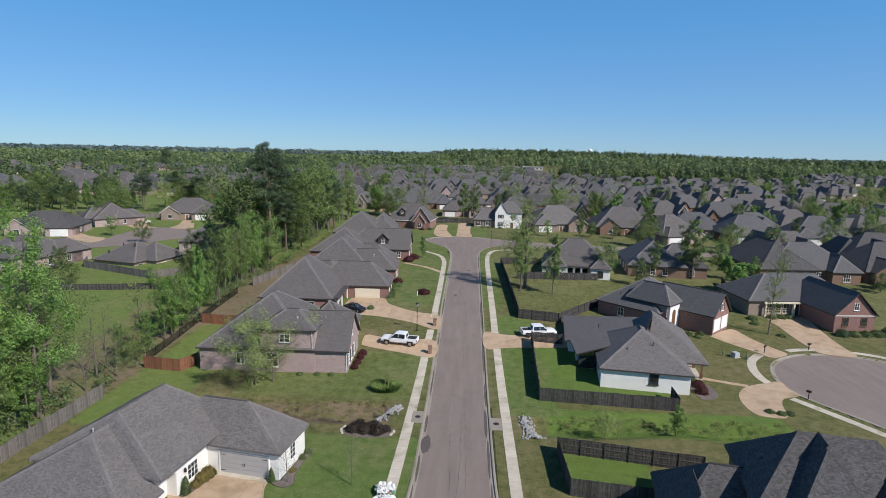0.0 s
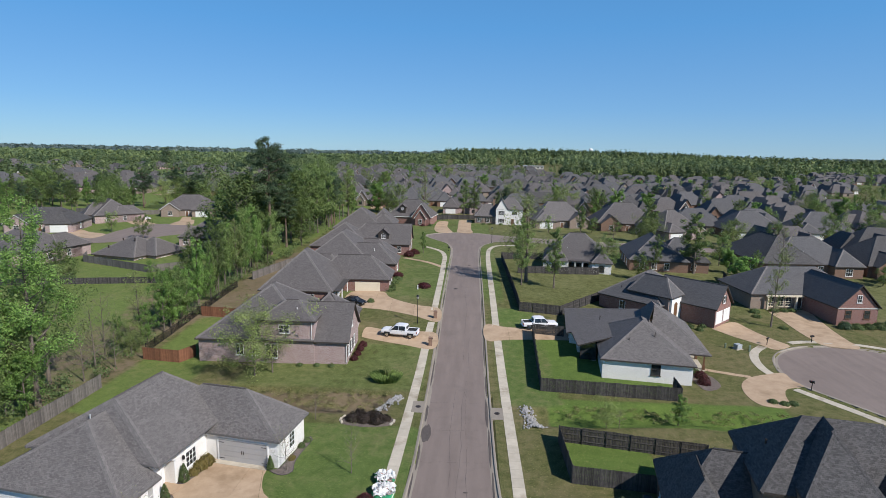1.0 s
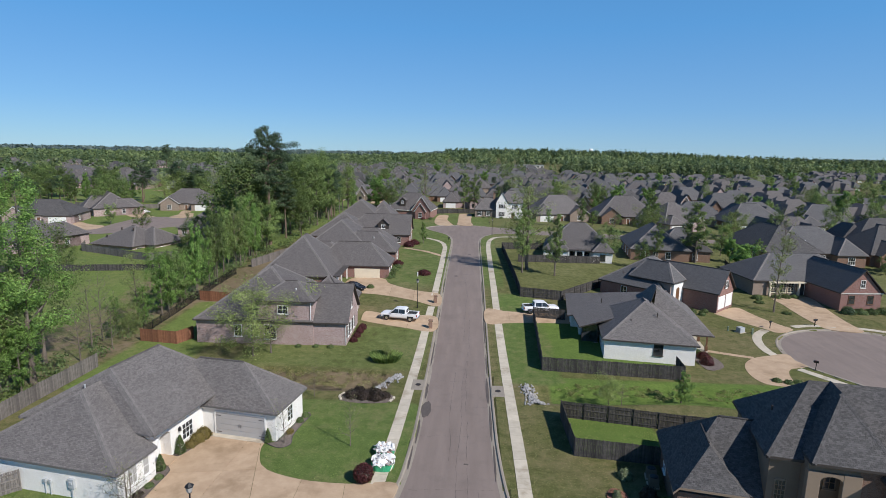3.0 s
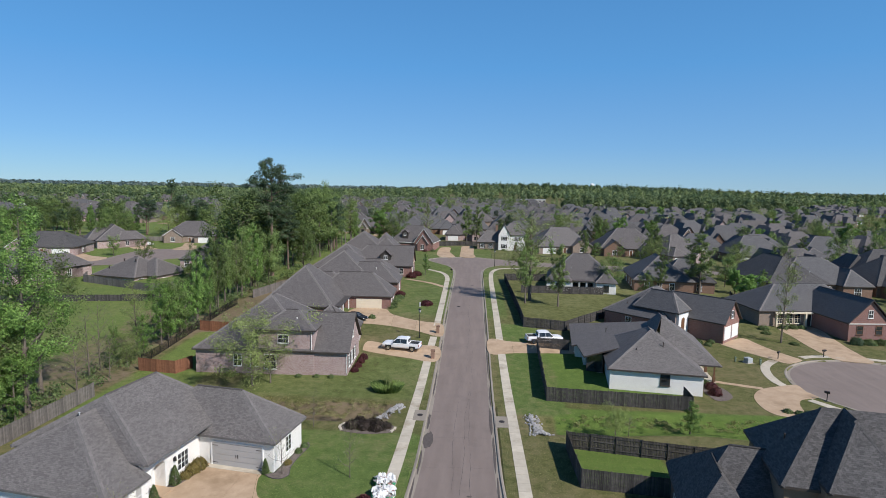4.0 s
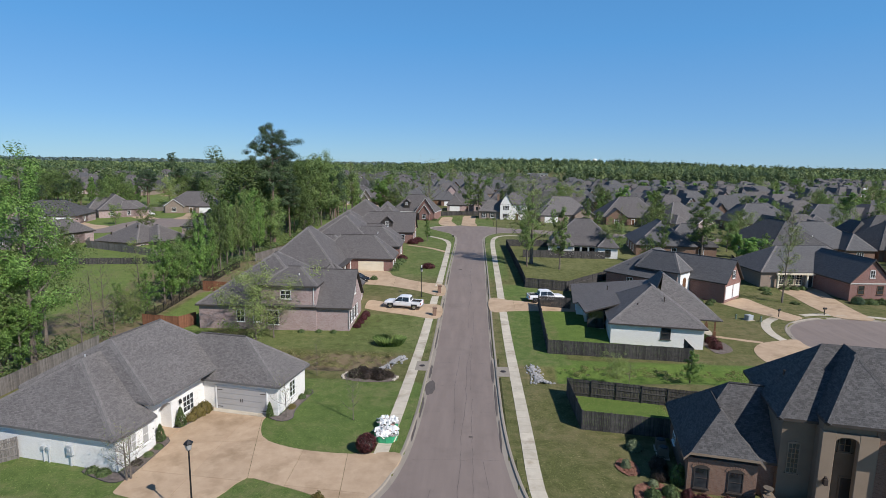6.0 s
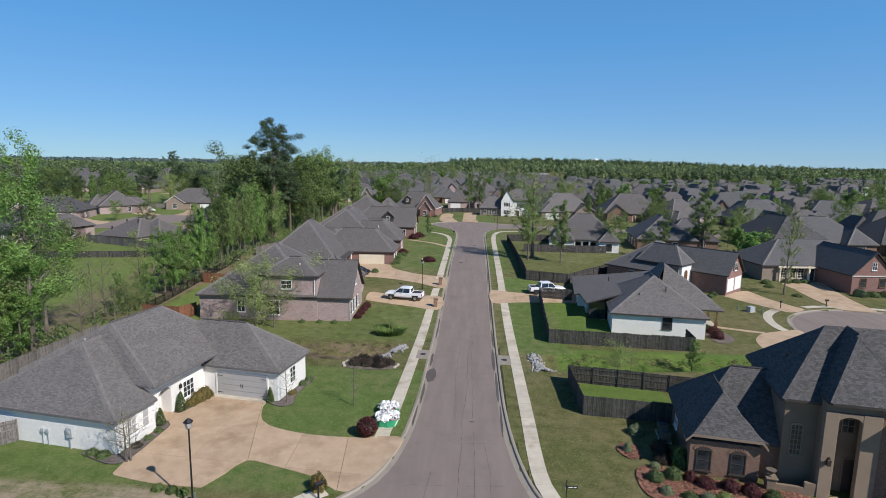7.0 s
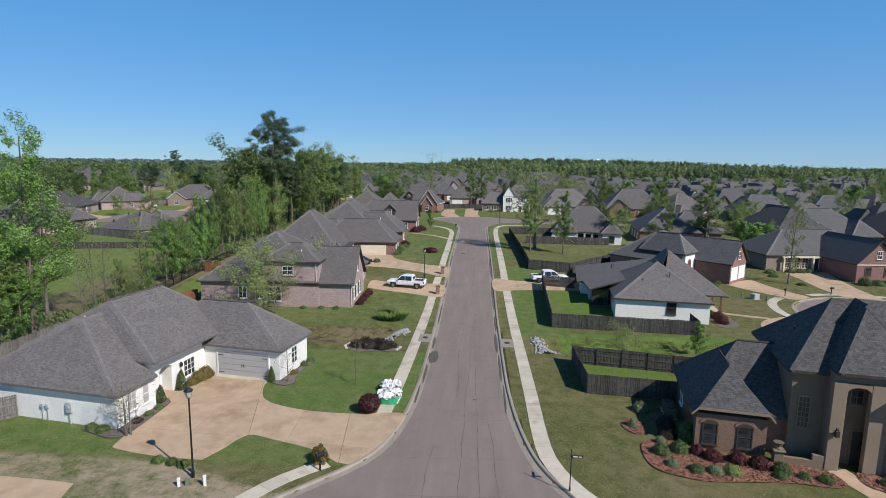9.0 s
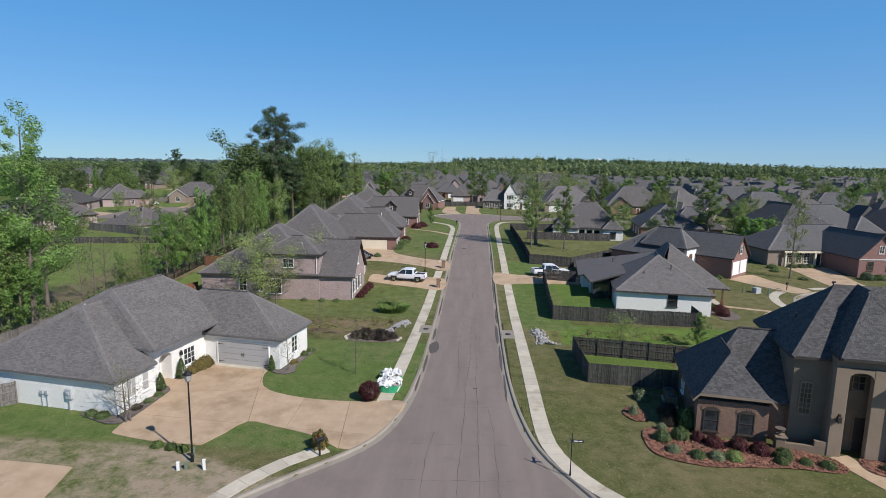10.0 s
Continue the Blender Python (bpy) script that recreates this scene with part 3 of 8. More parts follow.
slab_walk("sidewalk_left", [(-6.3, 43.6), (-6.0, 50), (-5.75, 60), (-5.55, 75), (-5.4, 90), (-5.2, 100), (-5.2, 120), (-5.4, 140), (-5.7, 152), (-7.5, 160), (-12, 166)], 1.2, 1.5, "pale concrete sidewalk of cast slabs along the lawns", [(83.8, 88.8), (95.2, 100.8)])
slab_walk("sidewalk_right", [(12, 29.4), (9.2, 32), (7.6, 34.4), (6.5, 37.4), (6.2, 41), (6.2, 50), (6.1, 70), (6.0, 100), (6.1, 130), (6.4, 155), (7.5, 166), (10.5, 171.5), (18, 172.5)], 1.2, 1.5, "pale concrete sidewalk of cast slabs beside the fences", [(87.6, 93.6)])
slab_walk("sidewalk_corner", [(-8.9, 35.9), (-11, 34), (-12.9, 31.3), (-15, 27.5), (-20, 24)], 1.15, 1.5, "pale concrete sidewalk rounding the corner", [])
slab_walk("sidewalk_court", [(50.0, 91.0), (47.2, 88.0), (45.6, 84.4), (45.0, 81), (45.2, 78.6)], 1.3, 1.5, "pale concrete sidewalk round the court")
slab_walk("sidewalk_court_far", [(55.6, 93.2), (58, 94.0), (61, 94.2), (66, 93.6), (70.5, 91.4), (74, 87)], 1.2, 1.5, "pale concrete sidewalk round the court")
slab_walk("sidewalk_court_near", [(45.7, 73.9), (48.3, 69.7), (51.2, 64.8), (55.5, 57.2), (60, 49)], 1.2, 1.5, "pale concrete sidewalk round the court")
slab_walk("garden_path", [(-16.5, 147.8), (-10, 143), (-5.4, 137)], 1.3, 1.5, "tan concrete garden path", material="drive")
slab_walk("court_path", [(34.2, 80.6), (37.5, 79.2), (41.6, 77.6)], 0.9, 1.2, "narrow concrete path to the porch", material="drive")
slab_walk("porch_walk", [(26.0, 38.0), (26.6, 35.6), (28, 32), (30, 28)], 1.5, 1.5, "tan concrete walk to the tall entrance", material="drive")


def driveway(name, outline, cuts, label):
    """A cast driveway, parted along its joints into slabs."""
    base = structure(name, None, label, "driveway")
    PAVED.append(smooth_line(outline, 0.7, True))
    bm = bmesh.new()
    bm.faces.new([bm.verts.new((x, y, 0)) for x, y in smooth_line(outline, 0.7, True)])
    planes = []
    for (x0, y0), (x1, y1) in cuts:
        n = Vector((y0 - y1, x1 - x0, 0)).normalized()
        planes.append((Vector((x0, y0, 0)), n))
        for o in (0.016, -0.016):
            bmesh.ops.bisect_plane(bm, geom=bm.verts[:] + bm.edges[:] + bm.faces[:], plane_co=Vector((x0, y0, 0)) + n * o, plane_no=n)
    for axis in (0, 1):
        lo, hi = min(v.co[axis] for v in bm.verts), max(v.co[axis] for v in bm.verts)
        k = math.floor(lo / 2) * 2 + 2
        while k < hi:
            co, no = [0, 0, 0], [0, 0, 0]
            co[axis], no[axis] = k, 1
            bmesh.ops.bisect_plane(bm, geom=bm.verts[:] + bm.edges[:] + bm.faces[:], plane_co=co, plane_no=no)
            k += 2
    groups = {}
    for f in bm.faces:
        c = f.calc_center_median()
        d = [(c - p).dot(n) for p, n in planes]
        if all(abs(v) > 0.0159 for v in d):
            groups.setdefault(tuple(v > 0 for v in d), []).append([tuple(v.co) for v in f.verts])
    bm.free()
    for faces in groups.values():
        bm = bmesh.new()
        for f in faces:
            bm.faces.new([bm.verts.new(p) for p in f])
        bmesh.ops.remove_doubles(bm, verts=bm.verts[:], dist=0.001)
        r = bmesh.ops.extrude_face_region(bm, geom=bm.faces[:])
        for v in r["geom"]:
            if isinstance(v, bmesh.types.BMVert):
                v.co.z -= 0.12
        bmesh.ops.recalc_face_normals(bm, faces=bm.faces[:])
        for v in bm.verts:
            v.co.z += land(v.co.x, v.co.y) + 0.035
        part("slab", bm, M["drive"], base)
    return base


driveway("driveway_white_house", [(-4.7, 43.9), (-8.8, 43.5), (-12.9, 43.8), (-16.3, 45.0), (-17.6, 46.6), (-18.2, 48.6), (-18.8, 50.4), (-24.3, 51.2), (-25.0, 47.5), (-25.6, 43.5), (-25.0, 39.5), (-24.75, 36.75), (-24.6, 36.6), (-24.4, 36.5), (-21.3, 35.8), (-17.8, 35.55), (-17.6, 35.55), (-17.5, 35.7), (-16.7, 37.4), (-15.9, 39.3), (-13.8, 38.8), (-10.4, 37.6), (-8.9, 36.5), (-7.6, 35.9), (-6.2, 37.6), (-5.2, 40.3)],
         [((-26, 43.6), (-16, 45.2)), ((-20.5, 34), (-19.8, 52)), ((-12.6, 36), (-12.9, 46)), ((-8.0, 35), (-9.2, 45)), ((-26, 39.8), (-15, 38.8)), ((-16, 40), (-17.9, 47))], "broad tan aggregate concrete driveway with fine joints")
driveway("driveway_truck", [(-4.2, 83.3), (-9, 84.4), (-15, 86.4), (-16.2, 87.0), (-16.2, 91.2), (-13.6, 90.6), (-9, 90.0), (-4.2, 89.6)], [((-8.5, 80), (-8.5, 95)), ((-12.5, 80), (-12.5, 95)), ((-5.2, 80), (-5.2, 95))], "tan concrete driveway under a parked pickup")
driveway("driveway_long", [(-4.2, 94.8), (-9, 97.6), (-14.5, 99.9), (-18.5, 100.6), (-22.4, 100.8), (-23.2, 104.5), (-22.6, 110.8), (-16.6, 111.2), (-14.6, 107.6), (-11, 104.6), (-8, 103.0), (-4.2, 101.4)], [((-8.5, 90), (-9.5, 110)), ((-13, 90), (-14, 110)), ((-17, 95), (-17.3, 114)), ((-5.2, 90), (-5.2, 105)), ((-24, 105.6), (-12, 106.2))], "curving tan concrete driveway to a garage")
driveway("driveway_right", [(4.2, 87.4), (8, 88.0), (14, 88.8), (22, 90.0), (22, 94.5), (14, 93.6), (8, 93.4), (4.2, 94.2)], [((8, 80), (8, 96)), ((12, 80), (12, 96)), ((16, 80), (16, 96))], "tan concrete driveway under a parked pickup")
driveway("driveway_bulb_left", [(-9.5, 195.6), (-5.2, 197), (-6, 203), (-7.5, 212), (-7.8, 226), (-11.5, 226), (-12.2, 213), (-12, 205), (-11.2, 199)], [((-16, 203), (0, 203)), ((-16, 212), (0, 212))], "tan concrete driveway off the turning bulb")
driveway("driveway_bulb_right", [(-3.0, 197.3), (2.0, 197.1), (1.6, 206), (1.6, 216), (1.5, 232), (-3.0, 232), (-3.4, 216), (-3.4, 206)], [((-8, 206), (8, 206))], "tan concrete driveway off the turning bulb")
driveway("driveway_court", [(45.5, 100.2), (46.2, 98.0), (47.8, 95.0), (50.0, 91.8), (51.4, 89.6), (54.8, 91.6), (54.2, 93.6), (53.0, 97.0), (52.2, 100.4), (51.4, 103.8), (48.6, 102.6)], [((44, 96), (56, 98)), ((44, 91), (56, 96))], "tan concrete driveway to the twin garage")
driveway("driveway_court_near", [(47.2, 79.6), (44.4, 78.8), (41.2, 77.3), (38.9, 74.6), (38.0, 71.1), (38.6, 68.4), (41.6, 67.9), (42.6, 69.6), (43.2, 71.6), (44.6, 73.8), (47.5, 75.0), (47.0, 77.0)], [((41, 80), (48, 70))], "tan concrete driveway apron off the court")
driveway("driveway_court_far", [(61.0, 92.4), (60.6, 95.4), (60.7, 100), (61.2, 106), (61.6, 111.8), (66, 112.6), (69.4, 112.2), (68.4, 106), (67.2, 99.5), (66.6, 95), (66.0, 91.6)], [((56, 100), (72, 101)), ((56, 106), (72, 107)), ((56, 95.5), (72, 95.2))], "tan concrete driveway to a brick house")
mr = bpy.data.meshes.new("road_meadow")
bm = sheet(smooth_line([(-118, 165), (-117.6, 181), (-118, 195), (-112, 199), (-102.3, 198), (-95.3, 192), (-92, 180), (-94, 169), (-104, 160), (-118, 152), (-140, 146), (-140, 154)], 2.0, True), 0.02, 4.0)
bm.to_mesh(mr), bm.free(), mr.materials.append(M["asphalt"])
structure("road_meadow", mr, "small asphalt court among the meadow houses", "road")
driveway("driveway_black_roof", [(-137.0, 178.6), (-131.6, 181.2), (-124, 176.0), (-116.6, 172.6), (-116.0, 164.5), (-124, 168.5), (-132, 174)], [((-126, 160), (-126, 190))], "tan concrete driveway across the meadow")
driveway("driveway_van", [(-132.6, 208.4), (-128.4, 212.4), (-123, 207), (-118.0, 201), (-114.6, 198.2), (-120.4, 195.8), (-127, 201)], [((-124, 190), (-124, 215))], "tan concrete driveway under a white van")
driveway("driveway_cream_gable", [(-115.4, 219.8), (-109.8, 218.8), (-106, 210), (-101.6, 199.2), (-109.0, 198.0), (-111, 208)], [((-120, 208), (-100, 208))], "tan concrete driveway to a cream garage")
driveway("neighbour_pad", [(-45, 33.3), (-29, 32.5), (-24.4, 32.15), (-24.2, 32.1), (-24.15, 31.9), (-23.5, 29), (-23, 26), (-30, 25.8), (-45, 26)], [((-32, 20), (-32, 40))], "tan concrete pad beside worn ground")

# ---- houses ----


def roof_mesh(name, u0, v0, u1, v1, eave, top, axis, in0, in1, mat, clip0=0.0, clip1=0.0, over=0.4, fascia=0.2):
    """A hipped (inset > 0), gabled (inset 0) or half-hipped (clip) roof over a rectangle; axis of its ridge 'u' or 'v'."""
    u0, v0, u1, v1 = u0 - over, v0 - over, u1 + over, v1 + over
    if axis == "v":
        a0, a1, b0, b1 = v0, v1, u0, u1
    else:
        a0, a1, b0, b1 = u0, u1, v0, v1
    bm_ = (b0 + b1) / 2

    def P(a, b, z):
        return (b, a, z) if axis == "v" else (a, b, z)

    verts, polys = [], []

    def end(a, inset, clip, sgn):
        """Eave corners, clip points and ridge end at one end."""
        cz, cb = eave + clip * (top - eave), clip * (b1 - b0) / 2
        ra = a + sgn * inset * (1 - clip if clip else 1)
        return [P(a, b0, eave), P(a, b0 + cb, cz), P(ra, bm_, top), P(a, b1 - cb, cz), P(a, b1, eave)]

    e0, e1 = end(a0, in0, clip0, 1), end(a1, in1, clip1, -1)
    sides = []
    s0 = [e0[0], e1[0]] + ([e1[1]] if clip1 else []) + [e1[2], e0[2]] + ([e0[1]] if clip0 else [])
    s1 = [e1[4], e0[4]] + ([e0[3]] if clip0 else []) + [e0[2], e1[2]] + ([e1[3]] if clip1 else [])
    sides += [s0, s1]
    for e, ins, clip in ((e0, in0, clip0), (e1, in1, clip1)):
        if ins > 0:
            sides.append([e[1], e[2], e[3]] if clip else [e[0], e[2], e[4]])
    uvs, faces, ids = [], [], []

    def add(pts, mid, outward_up):
        c = [Vector(p) for p in pts]
        n = (c[1] - c[0]).cross(c[2] - c[0])
        if outward_up and n.z < 0 or (not outward_up and n.z > 0):
            c.reverse()
            n = -n
        i = len(verts)
        verts.extend(c)
        faces.append(tuple(range(i, i + len(c))))
        ids.append(mid)
        n.normalize()
        h = Vector((-n.y, n.x, 0))
        h = h.normalized() if h.length > 1e-4 else Vector((1, 0, 0))
        s = n.cross(h)
        uvs.append([(p.dot(h), p.dot(s)) for p in c])

    for s in sides:
        add(s, 0, True)
    # fascia boards and rakes round the edge, and a soffit
    rim = [e0[0], e1[0]] + ([e1[1], e1[3]] if clip1 else ([] if in1 > 0 else [e1[2]])) + [e1[4], e0[4]] + ([e0[3], e0[1]] if clip0 else ([] if in0 > 0 else [e0[2]]))
    for p, q in zip(rim, rim[1:] + rim[:1]):
        i = len(verts)
        d = Vector((0, 0, fascia))
        c = [Vector(p), Vector(q), Vector(q) - d, Vector(p) - d]
        verts.extend(c)
        faces.append((i, i + 1, i + 2, i + 3))
        ids.append(1)
        uvs.append([(0, 0)] * 4)
    for s in sides:
        add([(p[0], p[1], p[2] - fascia) for p in s], 1, False)
    return welded(mesh_of(name, verts, faces, [mat[0], mat[1]], uvs, ids))


def wall_mesh(name, u0, v0, u1, v1, eave, top, axis, gable0, gable1, mat, foot=-0.7):
    """The walls under one roof, carried up into the gables."""
    verts, faces, uvs = [], [], []

    def add(pts):
        i = len(verts)
        verts.extend(pts)
        faces.append(tuple(range(i, i + len(pts))))
        d = (Vector(pts[1]) - Vector(pts[0])).normalized()
        uvs.append([(Vector(p).dot(d), p[2]) for p in pts])

    c = [(u0, v0), (u1, v0), (u1, v1), (u0, v1)]
    for k in range(4):
        (ax, ay), (bx, by) = c[k], c[(k + 1) % 4]
        pts = [(ax, ay, foot), (bx, by, foot), (bx, by, eave), (ax, ay, eave)]
        is_end = (k in (1, 3)) if axis == "u" else (k in (0, 2))
        first = k in (0, 3)
        if is_end and (gable0 if first else gable1):
            pts.insert(3, ((ax + bx) / 2, (ay + by) / 2, top - 0.22))
        add(pts)
    i = len(verts)
    verts.extend([(x, y, eave) for x, y in c])
    faces.append((i, i + 1, i + 2, i + 3))
    uvs.append([(0, 0)] * 4)
    return welded(mesh_of(name, verts, faces, mat, uvs))


def hip_strip(c, e, axis, mat, w=0.27):
    """A band of cap shingles folded over a hip, from the eave corner c to the ridge end e."""
    h = e - c
    ins, hw = (abs(h.x), abs(h.y)) if axis == "u" else (abs(h.y), abs(h.x))
    flat = Vector((h.x, h.y, 0))
    ln = flat.length
    d = flat / ln
    p = Vector((-d.y, d.x, 0))
    inward = p.x * h.x if axis == "u" else p.y * h.y
    drops = (h.z * ins / (hw * ln) * w, h.z * hw / (ins * ln) * w)
    dl, dr = drops if inward > 0 else drops[::-1]
    verts = []
    for q in (c + h * (0.2 / ln), e - h * (0.05 / ln)):
        q = Vector(q)
        verts += [q + p * w - Vector((0, 0, dl - 0.01)), q + Vector((0, 0, 0.045)), q - p * w - Vector((0, 0, dr - 0.01))]
        verts += [v - Vector((0, 0, 0.03)) for v in (verts[-3], verts[-1])]
    faces = [(0, 1, 6, 5), (1, 2, 7, 6), (3, 0, 5, 8), (2, 4, 9, 7), (0, 3, 1), (1, 4, 2), (5, 6, 8), (6, 7, 9)]
    uv = [(0, 0), (0, 0.3), (0, 0.6), (0, -0.05), (0, 0.65), (h.length, 0), (h.length, 0.3), (h.length, 0.6), (h.length, -0.05), (h.length, 0.65)]
    return mesh_of("hip_cap", verts, faces, mat, [[uv[i] for i in f] for f in faces])


def wing(house, u0, v0, u1, v1, eave, top, axis="u", in0=0.0, in1=0.0, wall=None, roof=None, clip0=0.0, clip1=0.0, over=0.4, walls=True):
    """One block of a house: a wall and its roof. Returns both."""
    w = child("wall", wall_mesh("wall", u0, v0, u1, v1, eave - 0.12, top, axis, in0 == 0, in1 == 0, wall), house) if walls else None
    r = child("roof", roof_mesh("roof", u0, v0, u1, v1, eave, top, axis, in0, in1, roof, clip0, clip1, over), house)
    # ridge cap
    if axis == "u":
        line = [(u0 - over + in0, (v0 + v1) / 2, top + 0.01), (u1 + over - in1, (v0 + v1) / 2, top + 0.01)]
    else:
        line = [((u0 + u1) / 2, v0 - over + in0, top + 0.01), ((u0 + u1) / 2, v1 + over - in1, top + 0.01)]
    if (Vector(line[0]) - Vector(line[1])).length > 0.5:
        part("ridge_cap", tube_bm(line, [0.09, 0.09], 6), roof[0], r)
    pts = [(u0 - over, v0 - over), (u1 + over, v0 - over), (u1 + over, v1 + over), (u0 - over, v1 + over)]
    for (cu, cv) in pts:
        lowend = (cv < (v0 + v1) / 2) if axis == "v" else (cu < (u0 + u1) / 2)
        ins, cl = (in0, clip0) if lowend else (in1, clip1)
        if ins > 0 and not cl:
            e = Vector(line[0] if lowend else line[1])
            c = Vector((cu, cv, eave + 0.015))
            child("hip_cap", hip_strip(c, e, axis, roof[2] if len(roof) > 2 else roof[0]), r)
    return w, r


def free_roof(house, pts, faces, mat, fascia=0.2, caps=()):
    """A roof of planes over named corners, with fascia along its open edges, a soffit and folded caps along some edges."""
    pts = {k: Vector(p) for k, p in pts.items()}
    verts, polys, uvs, ids, edges, normals = [], [], [], [], {}, {}
    drop = Vector((0, 0, fascia))
    for f in faces:
        c = [pts[k] for k in f]
        n = (c[1] - c[0]).cross(c[2] - c[0])
        if n.z < 0:
            f, c, n = f[::-1], c[::-1], -n
        n.normalize()
        h = Vector((-n.y, n.x, 0)).normalized()
        s = n.cross(h)
        for lower in (0, 1):
            i = len(verts)
            verts.extend([p - drop * lower for p in (c[::-1] if lower else c)])
            polys.append(tuple(range(i, i + len(c))))
            ids.append(lower)
            uvs.append([(p.dot(h), p.dot(s)) for p in (c[::-1] if lower else c)])
        for a, b in zip(f, f[1:] + f[:1]):
            edges.setdefault(frozenset((a, b)), []).append((a, b))
            normals.setdefault(frozenset((a, b)), []).append((n, sum(c, Vector()) / len(c)))
    for seen in edges.values():
        if len(seen) == 1:
            a, b = (pts[k] for k in seen[0])
            i = len(verts)
            verts.extend([b, a, a - drop, b - drop])
            polys.append((i, i + 1, i + 2, i + 3))
            ids.append(1)
            uvs.append([(0, 0)] * 4)
    r = child("roof", welded(mesh_of("roof", verts, polys, [mat[0], mat[1]], uvs, ids)), house)
    for a, b in caps:
        p, q = pts[a], pts[b]
        d = (q - p).normalized()
        rim = []
        for n, mid in normals[frozenset((a, b))]:
            side = n.cross(d).normalized()
            rim.append(side * 0.27 * (1 if side.dot(mid - p) > 0 else -1) + n * 0.015)
        top = Vector((0, 0, 0.045))
        v = [p + rim[0], p + top, p + rim[1], q + rim[0], q + top, q + rim[1]]
        ln = (q - p).length
        uv = [(0, 0), (0, 0.3), (0, 0.6), (ln, 0), (ln, 0.3), (ln, 0.6)]
        fs = [(0, 1, 4, 3), (1, 2, 5, 4), (0, 2, 1), (3, 4, 5)]
        child("hip_cap", mesh_of("hip_cap", v, fs, mat[2] if len(mat) > 2 else mat[0], [[uv[k] for k in f] for f in fs]), r)
    return r


def on_wall(face, u, v):
    """Pose of something set on a wall: face 'n' looks along -v, 's' +v, 'e' +u, 'w' -u; its own x runs along the wall, -y outward."""
    return pose(u, v, 0, 0, 0, {"n": 0, "e": 90, "s": 180, "w": 270}[face])


def lattice_bm(x0, x1, z0, z1, cols, rows, rim=0.07, bar=0.04, front=-0.07, back=0.03):
    """A window frame with its glazing bars, as one piece."""
    def lines(a, b, n):
        out = [a, a + rim]
        for k in range(1, n):
            c = a + rim + (b - a - 2 * rim) * k / n
            out += [c - bar / 2, c + bar / 2]
        return out + [b - rim, b]

    xs, zs = lines(x0, x1, cols), lines(z0, z1, rows)
    bm = bmesh.new()
    grid = [[bm.verts.new((x, front, z)) for x in xs] for z in zs]
    for j in range(len(zs) - 1):
        for i in range(len(xs) - 1):
            if i % 2 == 0 or j % 2 == 0:
                bm.faces.new((grid[j][i], grid[j][i + 1], grid[j + 1][i + 1], grid[j + 1][i]))
    bmesh.ops.delete(bm, geom=[v for v in bm.verts if not v.link_faces], context="VERTS")
    r = bmesh.ops.extrude_face_region(bm, geom=bm.faces[:])
    bmesh.ops.translate(bm, vec=(0, back - front, 0), verts=[v for v in r["geom"] if isinstance(v, bmesh.types.BMVert)])
    bmesh.ops.recalc_face_normals(bm, faces=bm.faces[:])
    return bm


def window(house, face, u, v, sill, width, height, frame="white", cols=2, rows=2, arch=False, shutters=None, glass="glass", ledge=True):
    m = on_wall(face, u, v)
    w2 = width / 2
    win = part("window", lattice_bm(-w2 - 0.07, w2 + 0.07, sill - 0.07, sill + height + 0.07, cols, rows), M[frame], house, m=m)
    part("pane", box_bm((-w2, -0.035, sill, w2, -0.015, sill + height)), M[glass], win)
    if ledge:
        part("sill", box_bm((-w2 - 0.14, -0.14, sill - 0.15, w2 + 0.14, 0.02, sill - 0.07)), M[frame], win)
    if arch:
        bm = bmesh.new()
        n = 10
        outer = [bm.verts.new((math.cos(math.pi * k / n) * (w2 + 0.12), -0.06, sill + height + math.sin(math.pi * k / n) * w2 * 0.55)) for k in range(n + 1)]
        bm.faces.new(outer[::-1])
        r = bmesh.ops.extrude_face_region(bm, geom=bm.faces[:])
        bmesh.ops.translate(bm, vec=(0, 0.08, 0), verts=[v for v in r["geom"] if isinstance(v, bmesh.types.BMVert)])
        bmesh.ops.recalc_face_normals(bm, faces=bm.faces[:])
        part("arch_head", bm, M[frame], win)
    if shutters:
        for s in (-1, 1):
            x = s * (w2 + 0.32)
            part("shutter", box_bm((x - 0.22, -0.06, sill - 0.05, x + 0.22, 0.01, sill + height + 0.05), bevel=0.012), M[shutters], win)
    return win


def garage_door(house, face, u, v, width, height, colour, rows=4, cols=8, trim="white"):
    m = on_wall(face, u, v)
    w2 = width / 2
    g = part("garage_door", box_bm((-w2, -0.03, 0, w2, 0.02, height)), M[colour], house, m=m)
    for r in range(rows):
        part("door_panel", box_bm((-w2 + 0.03, -0.06, r * height / rows + 0.02, w2 - 0.03, -0.025, (r + 1) * height / rows - 0.02), *[(-w2 + width * c / cols + 0.08, -0.075, r * height / rows + 0.1, -w2 + width * (c + 1) / cols - 0.08, -0.055, (r + 1) * height / rows - 0.1) for c in range(cols)]), M[colour], g)
    part("door_frame", box_bm((-w2 - 0.14, -0.08, 0, -w2, 0.02, height + 0.14), (w2, -0.08, 0, w2 + 0.14, 0.02, height + 0.14), (-w2, -0.08, height, w2, 0.02, height + 0.14)), M[trim], g)
    return g


